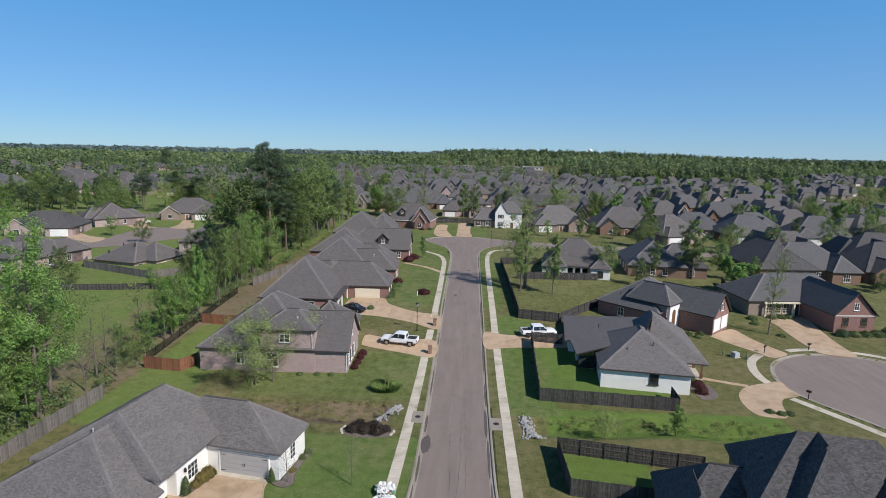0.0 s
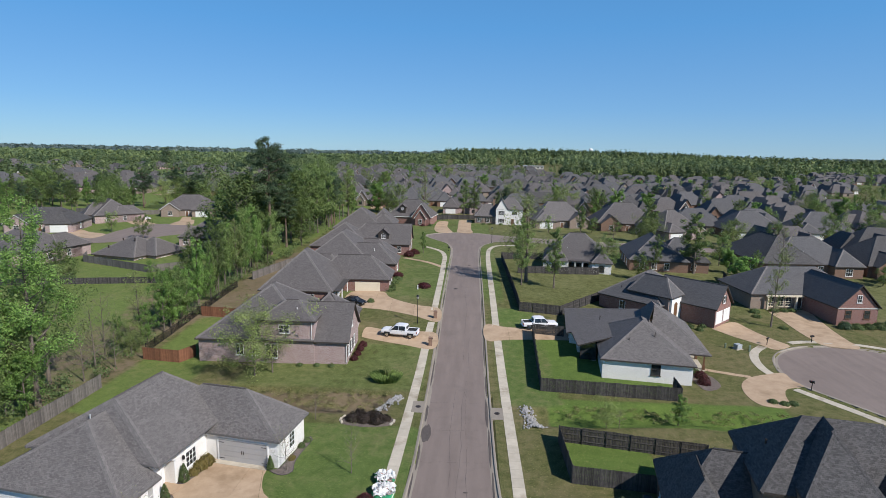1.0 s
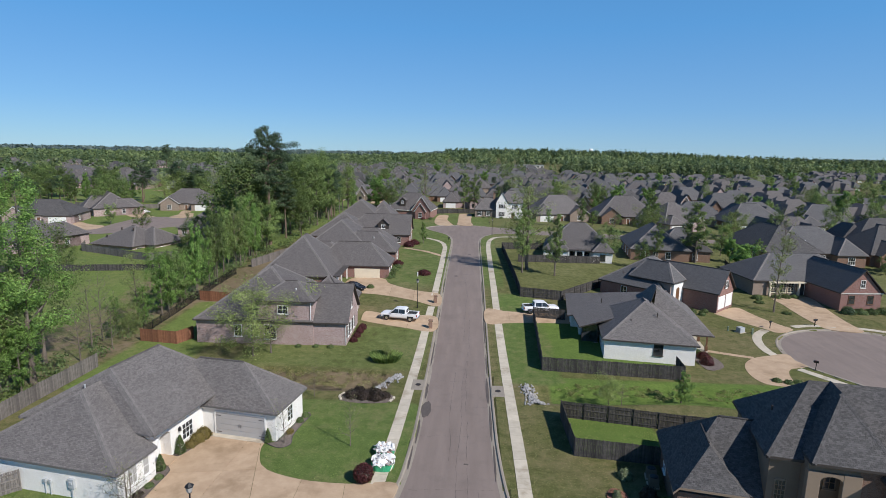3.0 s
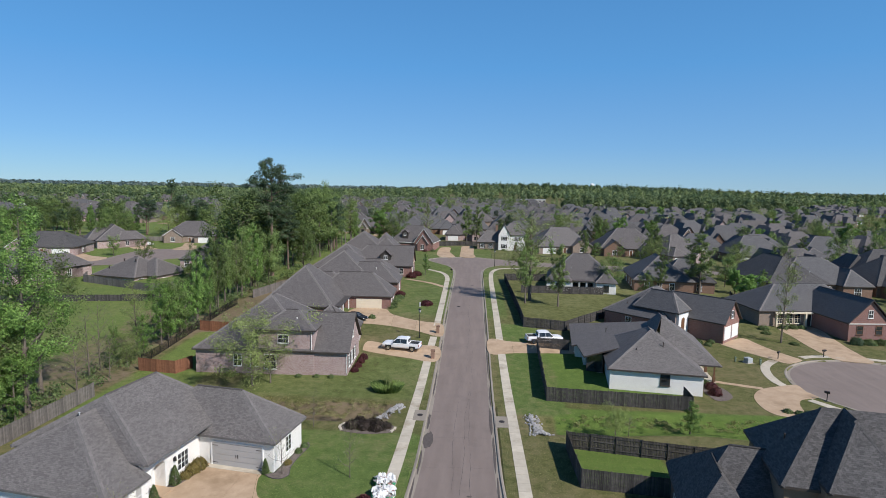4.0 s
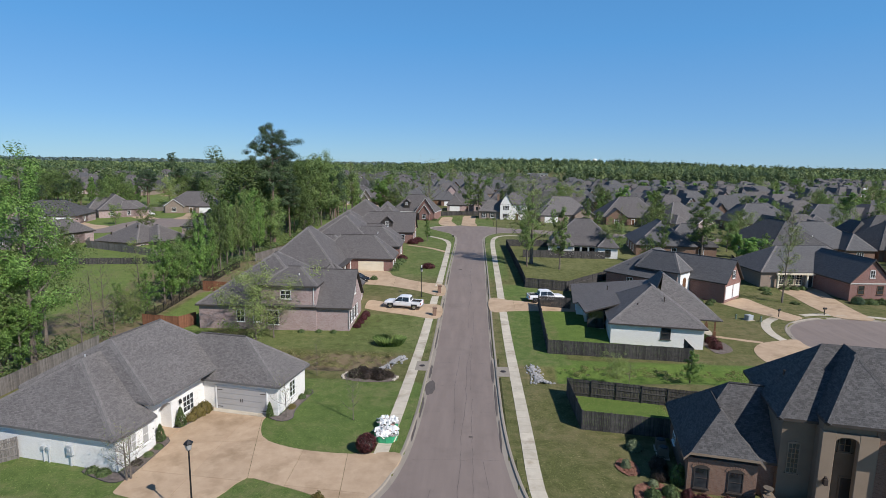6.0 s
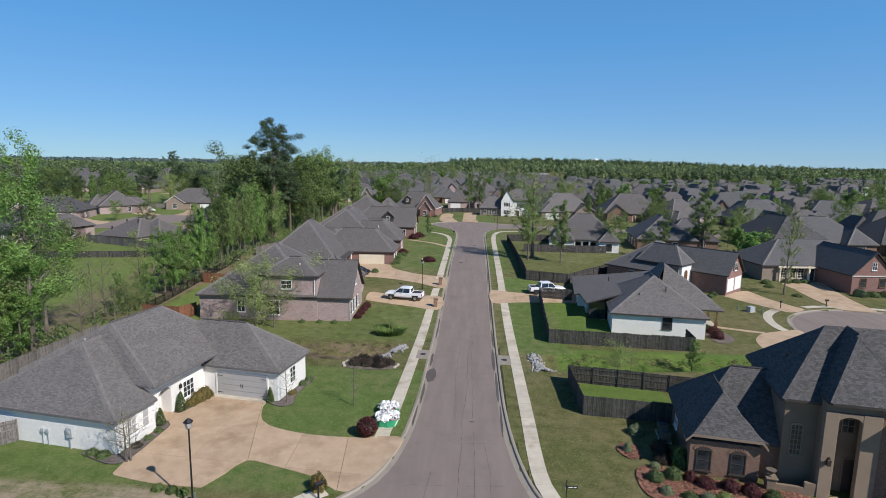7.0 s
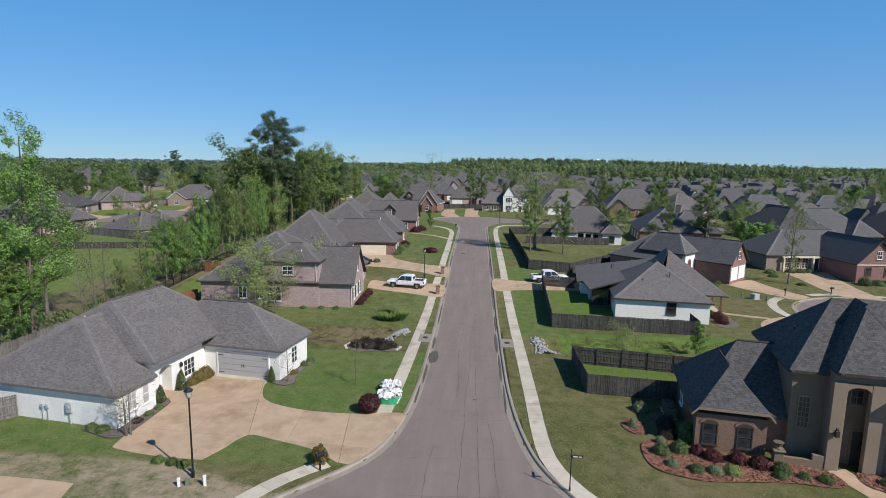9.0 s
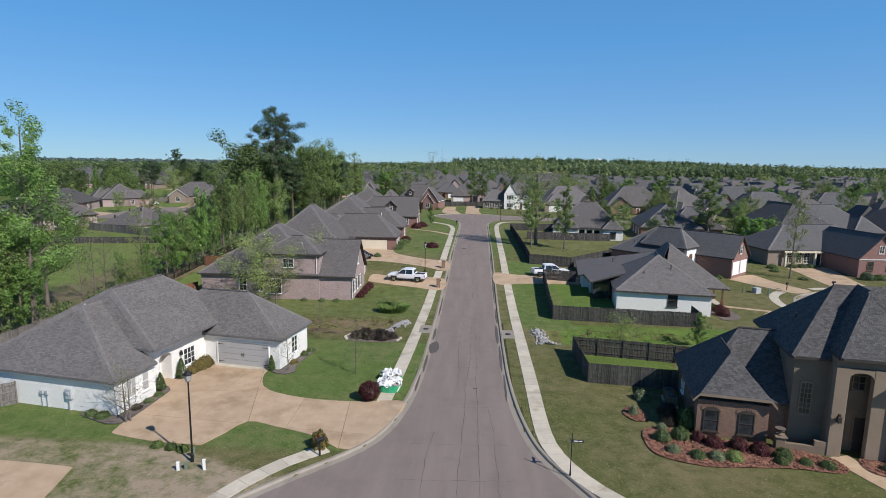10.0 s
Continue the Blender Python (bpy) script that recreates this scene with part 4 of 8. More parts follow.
def front_door(house, face, u, v, width=1.0, height=2.1, colour="wood_door", trim="white"):
    m = on_wall(face, u, v)
    w2 = width / 2
    d = part("door", box_bm((-w2, -0.04, 0, w2, 0.02, height), (-w2 + 0.12, -0.055, 0.2, -0.05, -0.035, 0.9), (0.05, -0.055, 0.2, w2 - 0.12, -0.035, 0.9), (-w2 + 0.12, -0.055, 1.05, -0.05, -0.035, height - 0.2), (0.05, -0.055, 1.05, w2 - 0.12, -0.035, height - 0.2)), M[colour], house, m=m)
    part("door_frame", box_bm((-w2 - 0.12, -0.07, 0, -w2, 0.02, height + 0.12), (w2, -0.07, 0, w2 + 0.12, 0.02, height + 0.12), (-w2, -0.07, height, w2, 0.02, height + 0.12)), M[trim], d)
    part("door_handle", box_bm((w2 - 0.12, -0.11, 0.95, w2 - 0.07, -0.04, 1.1)), M["iron"], d)
    return d


def vent_pipe(house, u, v, z, h=0.35, r=0.06, mat="grey_box"):
    bm = tube_bm([(u, v, z - 0.3), (u, v, z + h)], [r, r], 8)
    add_tube(bm, [(u, v, z + h - 0.03), (u, v, z + h + 0.04)], [r * 1.5, r * 1.5], 8)
    part("vent_pipe", bm, M[mat], house)


def house_at(x, y, z, turn, label, name="house"):
    return thing(name, label, "house", pose(x, y, z, 0, 0, turn))


S_GREY, S_BROWN = (M["shingle"], M["dark_trim"], M["cap"]), (M["shingle_brown"], M["dark_trim"], M["cap"])
S_DARK, S_SLATE = (M["shingle_dark"], M["dark_trim"]), (M["shingle_slate"], M["dark_trim"], M["cap"])

# white house on the near corner
A = house_at(-25.9, 38.9, 0.0, -9.5, "single-storey white painted brick house with grey hipped shingle roof")
WB = M["brick_white"]
S_NEAR = (M["shingle"], M["fascia"], M["cap"])
free_roof(A, {"sw": (-14.58, -0.08, 2.85), "se": (0.13, -0.08, 2.85), "ne": (0.13, 4.45, 2.85), "m": (-1.25, 4.45, 3.63), "n": (-1.25, 9.0, 3.63), "b": (-7.225, 9.0, 7.0), "a": (-7.225, 4.62, 7.0), "nw": (-14.58, 9.0, 2.85)},
          [("sw", "se", "a"), ("se", "ne", "m", "n", "b", "a"), ("nw", "sw", "a", "b")], S_NEAR, 0.2, [("se", "a"), ("sw", "a"), ("a", "b")])
child("wall", wall_mesh("wall", -14.2, 0.3, -0.25, 4.5, 2.73, 7.0, "v", False, False, WB), A)
wing(A, -13.5, 4.6, -0.3, 16.5, 3.95, 7.95, "v", 3.2, 3.1, WB, S_NEAR, walls=False)
for u0, v0, u1, v1, foot in ((-13.5, 4.7, -2.2, 16.5, -0.7), (-2.2, 4.5, -1.1, 6.0, -0.7), (-2.2, 7.5, -1.1, 16.5, -0.7)):
    child("wall", wall_mesh("wall", u0, v0, u1, v1, 3.83, 7.95, "v", False, False, WB, foot), A)
bm = bmesh.new()
arc = [(6.0, 3.83), (6.0, 2.25)] + [(6.75 - 0.75 * math.cos(math.pi * k / 10), 2.25 + 0.42 * math.sin(math.pi * k / 10)) for k in range(1, 10)] + [(7.5, 2.25), (7.5, 3.83)]
bm.faces.new([bm.verts.new((-1.1, v, z)) for v, z in arc])
r = bmesh.ops.extrude_face_region(bm, geom=bm.faces[:])
bmesh.ops.translate(bm, vec=(-1.1, 0, 0), verts=[v for v in r["geom"] if isinstance(v, bmesh.types.BMVert)])
bmesh.ops.recalc_face_normals(bm, faces=bm.faces[:])
part("entry_vault", bm, M["white"], A)
part("entry_floor", box_bm((-2.2, 6.0, -0.3, -0.2, 7.5, 0.1)), M["drive"], A)
front_door(A, "e", -2.2, 6.75, 1.0, 2.2, "dark_trim")
wing(A, -8, 12.2, 6.8, 17.8, 3.05, 6.55, "u", 5.3, 5.3, WB, S_NEAR)
gate = garage_door(A, "n", 3.0, 12.2, 5.3, 2.3, "garage_grey", cols=0)
for side in (-1, 1):
    for z in (0.3, 2.0):
        part("hinge_strap", box_bm((side * 2.6 - 0.02, -0.075, z - 0.03, side * 2.05 + 0.02, -0.06, z + 0.03) if side < 0 else (2.05, -0.075, z - 0.03, 2.6, -0.06, z + 0.03)), M["iron"], gate)
    part("pull_handle", box_bm((side * 0.1 - 0.025, -0.1, 0.95, side * 0.1 + 0.025, -0.06, 1.3), bevel=0.008), M["iron"], gate)
part("garage_pad", box_bm((0.1, 11.5, -0.1, 5.8, 12.2, 0.06)), M["walk"], A)
window(A, "e", -1.1, 9.8, 0.75, 1.4, 1.5, "white", 3, 3, arch=True)
# the next two panes are coloured pale for the whitish reflection in their glass
window(A, "e", -0.25, 1.9, 0.9, 0.9, 1.5, "white", 2, 2, glass="pale_pane")
window(A, "e", -0.25, 3.4, 0.9, 0.6, 1.5, "white", 1, 2, glass="pale_pane")
window(A, "e", 6.8, 15.0, 0.9, 1.0, 1.5, "white", 2, 3)
# arched entry recess with door
m = on_wall("e", -1.1, 6.75)
bm = box_bm((-0.9, -0.04, 0, -0.76, 0.02, 2.25), (0.76, -0.04, 0, 0.9, 0.02, 2.25))
for k in range(12):
    a0 = math.pi * k / 12
    a1 = math.pi * (k + 1) / 12
    r = bmesh.ops.create_cube(bm, size=1)
    bmesh.ops.scale(bm, vec=(0.24, 0.06, 0.16), verts=r["verts"])
    bmesh.ops.rotate(bm, cent=(0, 0, 0), matrix=Matrix.Rotation(-(a0 + a1) / 2 + math.pi / 2, 3, "Y"), verts=r["verts"])
    bmesh.ops.translate(bm, vec=(math.cos((a0 + a1) / 2) * 0.84, -0.01, 2.26 + math.sin((a0 + a1) / 2) * 0.51), verts=r["verts"])
arch = part("entry_arch", bm, M["white"], A, m=m)
part("wall_lantern", box_bm((-0.1, -0.28, 2.3, 0.1, -0.06, 2.62), (-0.06, -0.24, 2.62, 0.06, -0.1, 2.72), (-0.03, -0.1, 2.25, 0.03, 0, 2.32), bevel=0.015), M["metal_black"], A, m=on_wall("e", -1.1, 8.6) @ Matrix.Translation((0, 0, -0.35)))
vent_pipe(A, -4.6, 3.0, 4.9)
vent_pipe(A, -8.3, 6.0, 6.4)
for u, h in ((-7.0, 1.05), (-6.5, 1.05)):
    part("meter_box", box_bm((u - 0.14, 0.12, h, u + 0.14, 0.3, h + 0.32), (u - 0.03, 0.18, -0.1, u + 0.03, 0.28, h), bevel=0.012), M["grey_box"], A)
part("electric_meter", box_bm((-4.65, 0.08, 0.95, -4.1, 0.3, 1.75), (-4.46, 0.16, -0.1, -4.32, 0.28, 0.95), (-4.5, 0.02, 1.3, -4.25, 0.08, 1.55), bevel=0.015), M["grey_box"], A)

# tumbled-brick house beside the long lawn
B = house_at(-16.3, 76.2, 0.45, 1.5, "one-and-a-half-storey pink-grey brick house with brown shingle roofs")
PB = M["brick_pink"]
wing(B, -6.4, 0.3, 0, 9.6, 3.1, 7.7, "u", 0, 0, PB, S_BROWN)
wing(B, -12.6, 0.1, -4.7, 7.0, 6.2, 8.3, "u", 3.4, 3.4, PB, S_BROWN)
wing(B, -21.6, 0.2, -5.0, 17, 3.2, 9.4, "v", 8.8, 7.4, PB, S_BROWN)
wing(B, -9, 7, -1.0, 17, 3.2, 7.4, "u", 4.5, 4.6, PB, S_BROWN)
window(B, "n", -9.0, 0.1, 4.3, 1.4, 1.1, "white", 2, 2)
window(B, "n", -15.6, 0.2, 0.8, 1.0, 1.6, "white", 2, 2)
window(B, "n", -13.2, 0.2, 0.8, 1.0, 1.6, "white", 2, 2)
window(B, "n", -10.9, 0.1, 0.5, 1.6, 2.0, "white", 2, 2)
for v in (1.6, 3.6, 5.8):
    window(B, "e", 0.0, v, 0.7, 0.85, 1.6, "white", 2, 3, shutters="dark_trim")
window(B, "e", 0.0, 4.25, 4.3, 0.8, 1.2, "white", 2, 2, shutters="dark_trim")
for u, v, z in ((-15.5, 3.4, 5.4), (-7.5, 1.8, 7.2), (-14.6, 6.6, 7.6)):
    vent_pipe(B, u, v, z, mat="white")
part("downpipe", tube_bm([(-0.05, 0.22, 3.0), (-0.05, 0.22, 0)], [0.05, 0.05], 6), M["white"], B)
part("downpipe", tube_bm([(-5.0, 0.0, 6.2), (-5.0, 0.0, 3.4)], [0.05, 0.05], 6), M["white"], B)
garage_door(B, "e", -1.0, 12.5, 4.9, 2.2, "white")

# brick house with the cream garage
C = house_at(-24.5, 100.7, 1.55, 1.5, "red-brown brick house with cream garage door and tall hipped brown roof")
RB = M["brick_red"]
wing(C, -13.6, 0, -0.2, 16.5, 3.0, 9.6, "v", 7.4, 7.4, RB, S_BROWN)
wing(C, -6.0, 10.6, 9.4, 18.4, 3.0, 7.3, "u", 4.5, 4.6, RB, S_BROWN)
wing(C, -12.0, 12, 0.5, 20, 3.0, 7.0, "u", 4.5, 4.5, RB, S_BROWN)
garage_door(C, "n", 5.0, 10.6, 4.9, 2.25, "cream", trim="cream")
front_door(C, "e", -0.2, 8.0)
for v in (3.0, 5.6):
    window(C, "e", -0.2, v, 0.7, 1.2, 1.6, "white", 2, 3, shutters="dark_trim")
window(C, "n", -9.5, 0, 0.8, 1.1, 1.5, "white", 2, 2)
window(C, "n", -4.0, 0, 0.8, 1.1, 1.5, "white", 2, 2)
for v in (12.5, 15.5):
    window(C, "e", 9.4, v, 0.8, 0.9, 1.5, "white", 2, 3)
vent_pipe(C, -4.6, 2.6, 5.0, mat="white")
for v in (1.0, 4.3, 9.6):
    part("porch_post", box_bm((0.9, v, -0.2, 1.1, v + 0.2, 2.85)), M["white"], C)
part("porch_roof", box_bm((-0.2, 0.6, 2.8, 1.4, 10.5, 2.98), bevel=0.03), M["shingle_brown"], C)

# dormered brick house further up
C2 = house_at(-15.8, 151.6, 2.0, 1.5, "brick house with a window dormer in its brown gabled roof")
wing(C2, -18, 0, 0.2, 11.6, 3.0, 8.0, "u", 5.6, 0, RB, S_BROWN)
wing(C2, -26, -5, -10, 10, 3.0, 8.6, "v", 7.5, 7.5, RB, S_BROWN)
wing(C2, -8.6, 1.2, -5.6, 5.5, 5.6, 7.2, "v", 0, 0, M["dark_trim"], S_BROWN, over=0.25)
window(C2, "n", -7.1, 1.2, 4.5, 0.9, 1.1, "white", 2, 3)
window(C2, "e", 0.2, 3.0, 0.8, 1.0, 1.5, "white", 2, 2)
window(C2, "e", 0.2, 8.2, 0.8, 1.0, 1.5, "white", 2, 2)
window(C2, "e", 0.2, 5.8, 4.2, 0.9, 1.3, "white", 2, 2)
window(C2, "n", -2.6, 0, 0.8, 1.0, 1.5, "white", 2, 2)
window(C2, "n", -5.4, 0, 0.8, 1.0, 1.5, "white", 2, 2)
part("gable_trim", box_bm((0.2, 0, 2.9, 0.28, 11.6, 3.1)), M["trim"], C2)
C3 = house_at(-20.5, 124.6, 2.0, 1.5, "brick house with layered brown hipped roofs")
wing(C3, -17, 0, -1, 19, 3.0, 9.3, "v", 8.2, 7.4, RB, S_BROWN)
wing(C3, -9, 0.8, 4.6, 9.2, 3.0, 7.0, "u", 4.5, 4.8, RB, S_BROWN)
wing(C3, -9, 10, 3.2, 18, 3.0, 6.6, "u", 4.5, 4.5, RB, S_BROWN)
window(C3, "e", 4.6, 5, 0.7, 1.6, 1.6, "white", 2, 2)
window(C3, "n", 1.5, 0.8, 0.8, 1.0, 1.5, "white", 2, 2)
window(C3, "n", -5, 0, 0.8, 1.0, 1.5, "white", 2, 2)
vent_pipe(C3, -0.6, 3.2, 5.6, mat="white")
C4 = house_at(-25.0, 184.0, 2.0, 2.0, "brick house with stepped hipped roofs behind a fence")
wing(C4, -19, -3, -3, 14, 3.0, 9.2, "v", 8.0, 7.5, M["brick_pink"], S_BROWN)
wing(C4, -8, 0, 1.5, 9, 3.0, 7.0, "u", 4.5, 4.8, M["brick_pink"], S_BROWN)
wing(C4, -9, 8, 0.4, 18, 3.0, 8.2, "v", 2.5, 4.6, M["brick_pink"], S_BROWN)
window(C4, "e", 1.5, 4, 0.7, 1.2, 1.6, "white", 2, 2)
window(C4, "n", -1.5, 0, 0.7, 1.2, 1.6, "white", 2, 2)

# gabled house by the turning bulb
BL = house_at(-21.5, 213.4, 2.0, -8, "brick house with white-trimmed twin gables and dark brown roof")
wing(BL, -10, 2, 7, 15, 3.0, 9.2, "u", 6, 6, RB, (M["shingle_brown"], M["white"]))
wing(BL, 0.2, 0, 7.4, 9, 3.2, 8.6, "v", 0, 4, RB, (M["shingle_brown"], M["white"]))
wing(BL, 1.6, -0.8, 5.6, 3, 2.9, 6.2, "v", 0, 0, RB, (M["shingle_brown"], M["white"]))
window(BL, "n", 3.6, -0.8, 0.7, 1.3, 1.7, "white", 2, 3)
wing(BL, -5.6, 3.0, -3.2, 6.5, 6.6, 7.7, "v", 0, 0, M["dark_trim"], S_BROWN, over=0.2)
window(BL, "n", -4.4, 3.0, 5.5, 0.8, 0.9, "white", 2, 2)

# white two-storey house at the street's end
W = house_at(11.5, 222.0, 2.0, -3, "white two-storey painted brick house with grey hipped roof and dark shutters")
wing(W, 0, 0.4, 10.5, 11, 6.1, 10.6, "u", 5.0, 4.0, WB, S_GREY)
wing(W, -0.1, 0, 4.4, 6, 6.2, 10.2, "v", 0, 0, WB, S_GREY, over=0.25)
wing(W, -8.5, 1.2, 0, 10, 3.0, 7.6, "u", 4.0, 0, M["brick_tan"], S_GREY)
for z in (0.8, 3.9):
    window(W, "n", 2.15, 0, z, 1.2, 1.5, "white", 2, 3, shutters="dark_trim")
window(W, "n", 7.3, 0.4, 3.9, 1.0, 1.3, "white", 2, 3, shutters="dark_trim")
front_door(W, "n", 6.6, 0.4, 1.1, 2.3)
for u in (-6.6, -3.2):
    window(W, "n", u, 1.2, 0.7, 1.3, 1.6, "white", 2, 3, shutters="dark_trim")
part("chimney", box_bm((-1.4, 5, 4, -0.6, 6, 9.6), (-1.5, 4.9, 9.4, -0.5, 6.1, 9.6)), M["brick_plain"], W)

# white brick house behind the dark fence
R1 = house_at(19.4, 74.4, 0.0, -8, "white painted brick house with weathered brown hipped roof and screened porch")
wing(R1, 0.5, 1.0, 12.4, 15, 2.95, 7.05, "v", 6.6, 6.4, WB, S_GREY)
child("wall", wall_mesh("wall", -2.5, 9.8, 8, 20.5, 2.5, 6.0, "u", False, False, WB), R1)
child("wall", wall_mesh("wall", -3.6, 13.2, 0, 23, 2.2, 5.6, "u", False, False, WB), R1)
free_roof(R1, {"sw": (-2.7, 5.8, 2.85), "q": (6.9, 7.0, 5.75), "a": (8.9, 12.4, 8.1), "a2": (8.9, 15.0, 8.0), "b": (7.6, 17.2, 5.95), "w": (-3.4, 12.6, 2.65), "w2": (-4.2, 12.7, 2.4), "nw": (-4.2, 27.0, 2.4), "ne": (15.9, 22, 2.95), "se": (15.9, 5.6, 2.95), "s": (7.2, 5.6, 2.95)},
          [("sw", "q", "b", "nw", "w2", "w"), ("q", "a", "a2", "b"), ("s", "se", "a"), ("se", "ne", "a2", "a"), ("ne", "nw", "b", "a2")], S_GREY, 0.2, [("se", "a"), ("nw", "b")])
child("wall", wall_mesh("wall", 4, 6.9, 13.4, 20, 2.88, 7.6, "v", False, False, WB), R1)
window(R1, "n", 7.6, 1.0, 1.15, 1.1, 1.5, "dark_trim", 1, 2)
window(R1, "w", -3.6, 16, 0.7, 1.0, 1.3, "white", 2, 2)
for v in (7.2, 11.5, 15.5):
    part("porch_post", box_bm((15.3, v, 0, 15.5, v + 0.2, 2.9), (15.22, v - 0.08, 0, 15.58, v + 0.28, 0.9)), M["wood_door"], R1)
for u in (-2.2, 0.0):
    part("porch_post", box_bm((u, 7.2, 0, u + 0.14, 7.34, 2.9)), M["dark_trim"], R1)
part("porch_floor", box_bm((-2.4, 7.0, -0.3, 0.2, 9.8, 0.2)), M["walk"], R1)
part("porch_screen", box_bm((-2.25, 7.25, 0.2, 0.15, 7.28, 2.85), (-2.25, 7.25, 0.2, -2.22, 9.8, 2.85)), M["glass"], R1)
part("porch_floor", box_bm((12.6, 6.9, -0.3, 15.6, 18, 0.15)), M["walk"], R1)
front_door(R1, "e", 13.4, 12.5)
window(R1, "e", 13.4, 9.2, 0.7, 1.2, 1.6, "white", 2, 3)
for u, v, z in ((4.2, 3.8, 4.8), (7.8, 4.6, 5.7), (1.0, 13.8, 4.9)):
    vent_pipe(R1, u, v, z, mat="iron")

# two-storey stucco house on the near corner
D = house_at(16.0, 38.6, 0.0, -11, "two-storey grey-brown stucco and brown brick house with charcoal shingle roofs")
BB, ST = M["brick_brown"], M["stucco"]
wing(D, 1.0, 3.0, 8, 11.0, 2.85, 7.0, "u", 3.9, 0, BB, S_DARK)
wing(D, 1.0, 2.0, 5.7, 7, 2.87, 5.92, "v", 2.7, 0, BB, (M["shingle_dark"], M["stucco_tan"]), clip0=0.16)
child("wall", wall_mesh("wall", 7.1, 2.5, 20, 11.0, 6.48, 10.8, "u", False, False, ST), D)
free_roof(D, {"sw": (6.7, 2.1, 6.6), "se": (20.4, 2.1, 6.6), "ne": (20.4, 11.5, 6.6), "nw": (6.7, 11.5, 6.6), "a": (10.6, 6.8, 10.9), "b": (16.2, 6.8, 10.9)},
          [("sw", "se", "b", "a"), ("se", "ne", "b"), ("ne", "nw", "a", "b"), ("nw", "sw", "a")], S_DARK, 0.2, [("sw", "a"), ("a", "b")])
free_roof(D, {"w": (9.15, 3.2, 7.1), "c": (9.2, 0.9, 7.1), "e": (14.9, 0.9, 7.1), "x": (14.9, 3.2, 7.1), "t": (12.0, 4.6, 11.0), "u": (12.1, 6.9, 11.0)},
          [("w", "c", "t", "u"), ("c", "e", "t"), ("e", "x", "u", "t")], S_DARK, 0.2, [("c", "t"), ("t", "u"), ("e", "t")])
child("wall", wall_mesh("wall", 12.4, 1.3, 14.5, 4, 6.95, 7, "u", False, False, BB), D)
part("entry_side", box_bm((9.2, 1.65, -0.4, 9.5, 2.5, 6.95), (9.2, 1.35, 6.35, 12.4, 1.62, 6.95)), ST, D)
wing(D, 14.0, 0.3, 21, 6, 6.5, 10.3, "v", 3.8, 0, BB, S_DARK)
for u in (1.98, 4.3):
    window(D, "n", u, 2.0, 0.5, 0.9, 1.5, "dark_trim", 1, 2, arch=True)
for u in (1.98, 4.3):
    bm = bmesh.new()
    for k in range(11):
        a = math.pi * (k + 0.5) / 11
        q = bmesh.ops.create_cube(bm, size=1)
        bmesh.ops.scale(bm, vec=(0.11, 0.05, 0.2), verts=q["verts"])
        bmesh.ops.rotate(bm, cent=(0, 0, 0), matrix=Matrix.Rotation(math.atan2(math.cos(a) * 0.36, math.sin(a) * 0.66), 3, "Y"), verts=q["verts"])
        bmesh.ops.translate(bm, vec=(math.cos(a) * 0.62, -0.02, 2.02 + math.sin(a) * 0.36), verts=q["verts"])
    part("brick_arch", bm, M["brick_plain"], D, m=on_wall("n", u, 2.0))
window(D, "n", 7.98, 2.5, 2.4, 0.66, 2.2, "stucco_tan", 3, 6, arch=True)
# tall arched entrance: piers, recess and lintel
ENT = [(9.15, 10.0), (11.4, 12.55)]
for k, (a, b) in enumerate(ENT):
    part("entry_pier", box_bm((a, 1.2, -0.5, b, 1.7, 6.35), bevel=0.03), M["stucco_tan"], D)
bm = bmesh.new()
vs = [(10.0, 6.2), (10.0, 5.55)] + [(10.7 - 0.7 * math.cos(math.pi * k / 8), 5.55 + 0.4 * math.sin(math.pi * k / 8)) for k in range(1, 8)] + [(11.4, 5.55), (11.4, 6.2)]
f = bm.faces.new([bm.verts.new((u, 1.22, z + 0.12)) for u, z in vs])
r = bmesh.ops.extrude_face_region(bm, geom=bm.faces[:])
bmesh.ops.translate(bm, vec=(0, 0.45, 0), verts=[v for v in r["geom"] if isinstance(v, bmesh.types.BMVert)])
bmesh.ops.recalc_face_normals(bm, faces=bm.faces[:])
part("entry_lintel", bm, M["stucco_tan"], D)
front_door(D, "n", 11.6, 2.5, 1.0, 2.5, "dark_trim", "stucco")
window(D, "n", 11.1, 2.5, 4.5, 0.7, 0.95, "stucco_tan", 2, 2)
part("wall_lantern", box_bm((-0.13, -0.42, 2.6, 0.13, -0.16, 3.05), (-0.08, -0.36, 3.05, 0.08, -0.2, 3.2), (-0.03, -0.3, 2.5, 0.03, 0, 2.58), (-0.03, -0.1, 2.5, 0.03, 0, 2.9), bevel=0.02), M["iron"], D, m=on_wall("n", 9.55, 1.2))
part("garden_wall", box_bm((6.3, 1.25, -0.3, 9.15, 1.5, 0.55), (8.4, 1.24, 0.5, 9.15, 1.51, 0.95), (6.0, 1.05, -0.3, 6.6, 1.65, 0.95), (5.9, 0.95, 0.95, 6.7, 1.75, 1.05), bevel=0.02), M["stucco"], D)
vent_pipe(D, 8.2, 6.6, 8.3, 0.3, mat="iron")
window(D, "w", 1.0, 8, 0.9, 0.9, 1.4, "white", 2, 2)

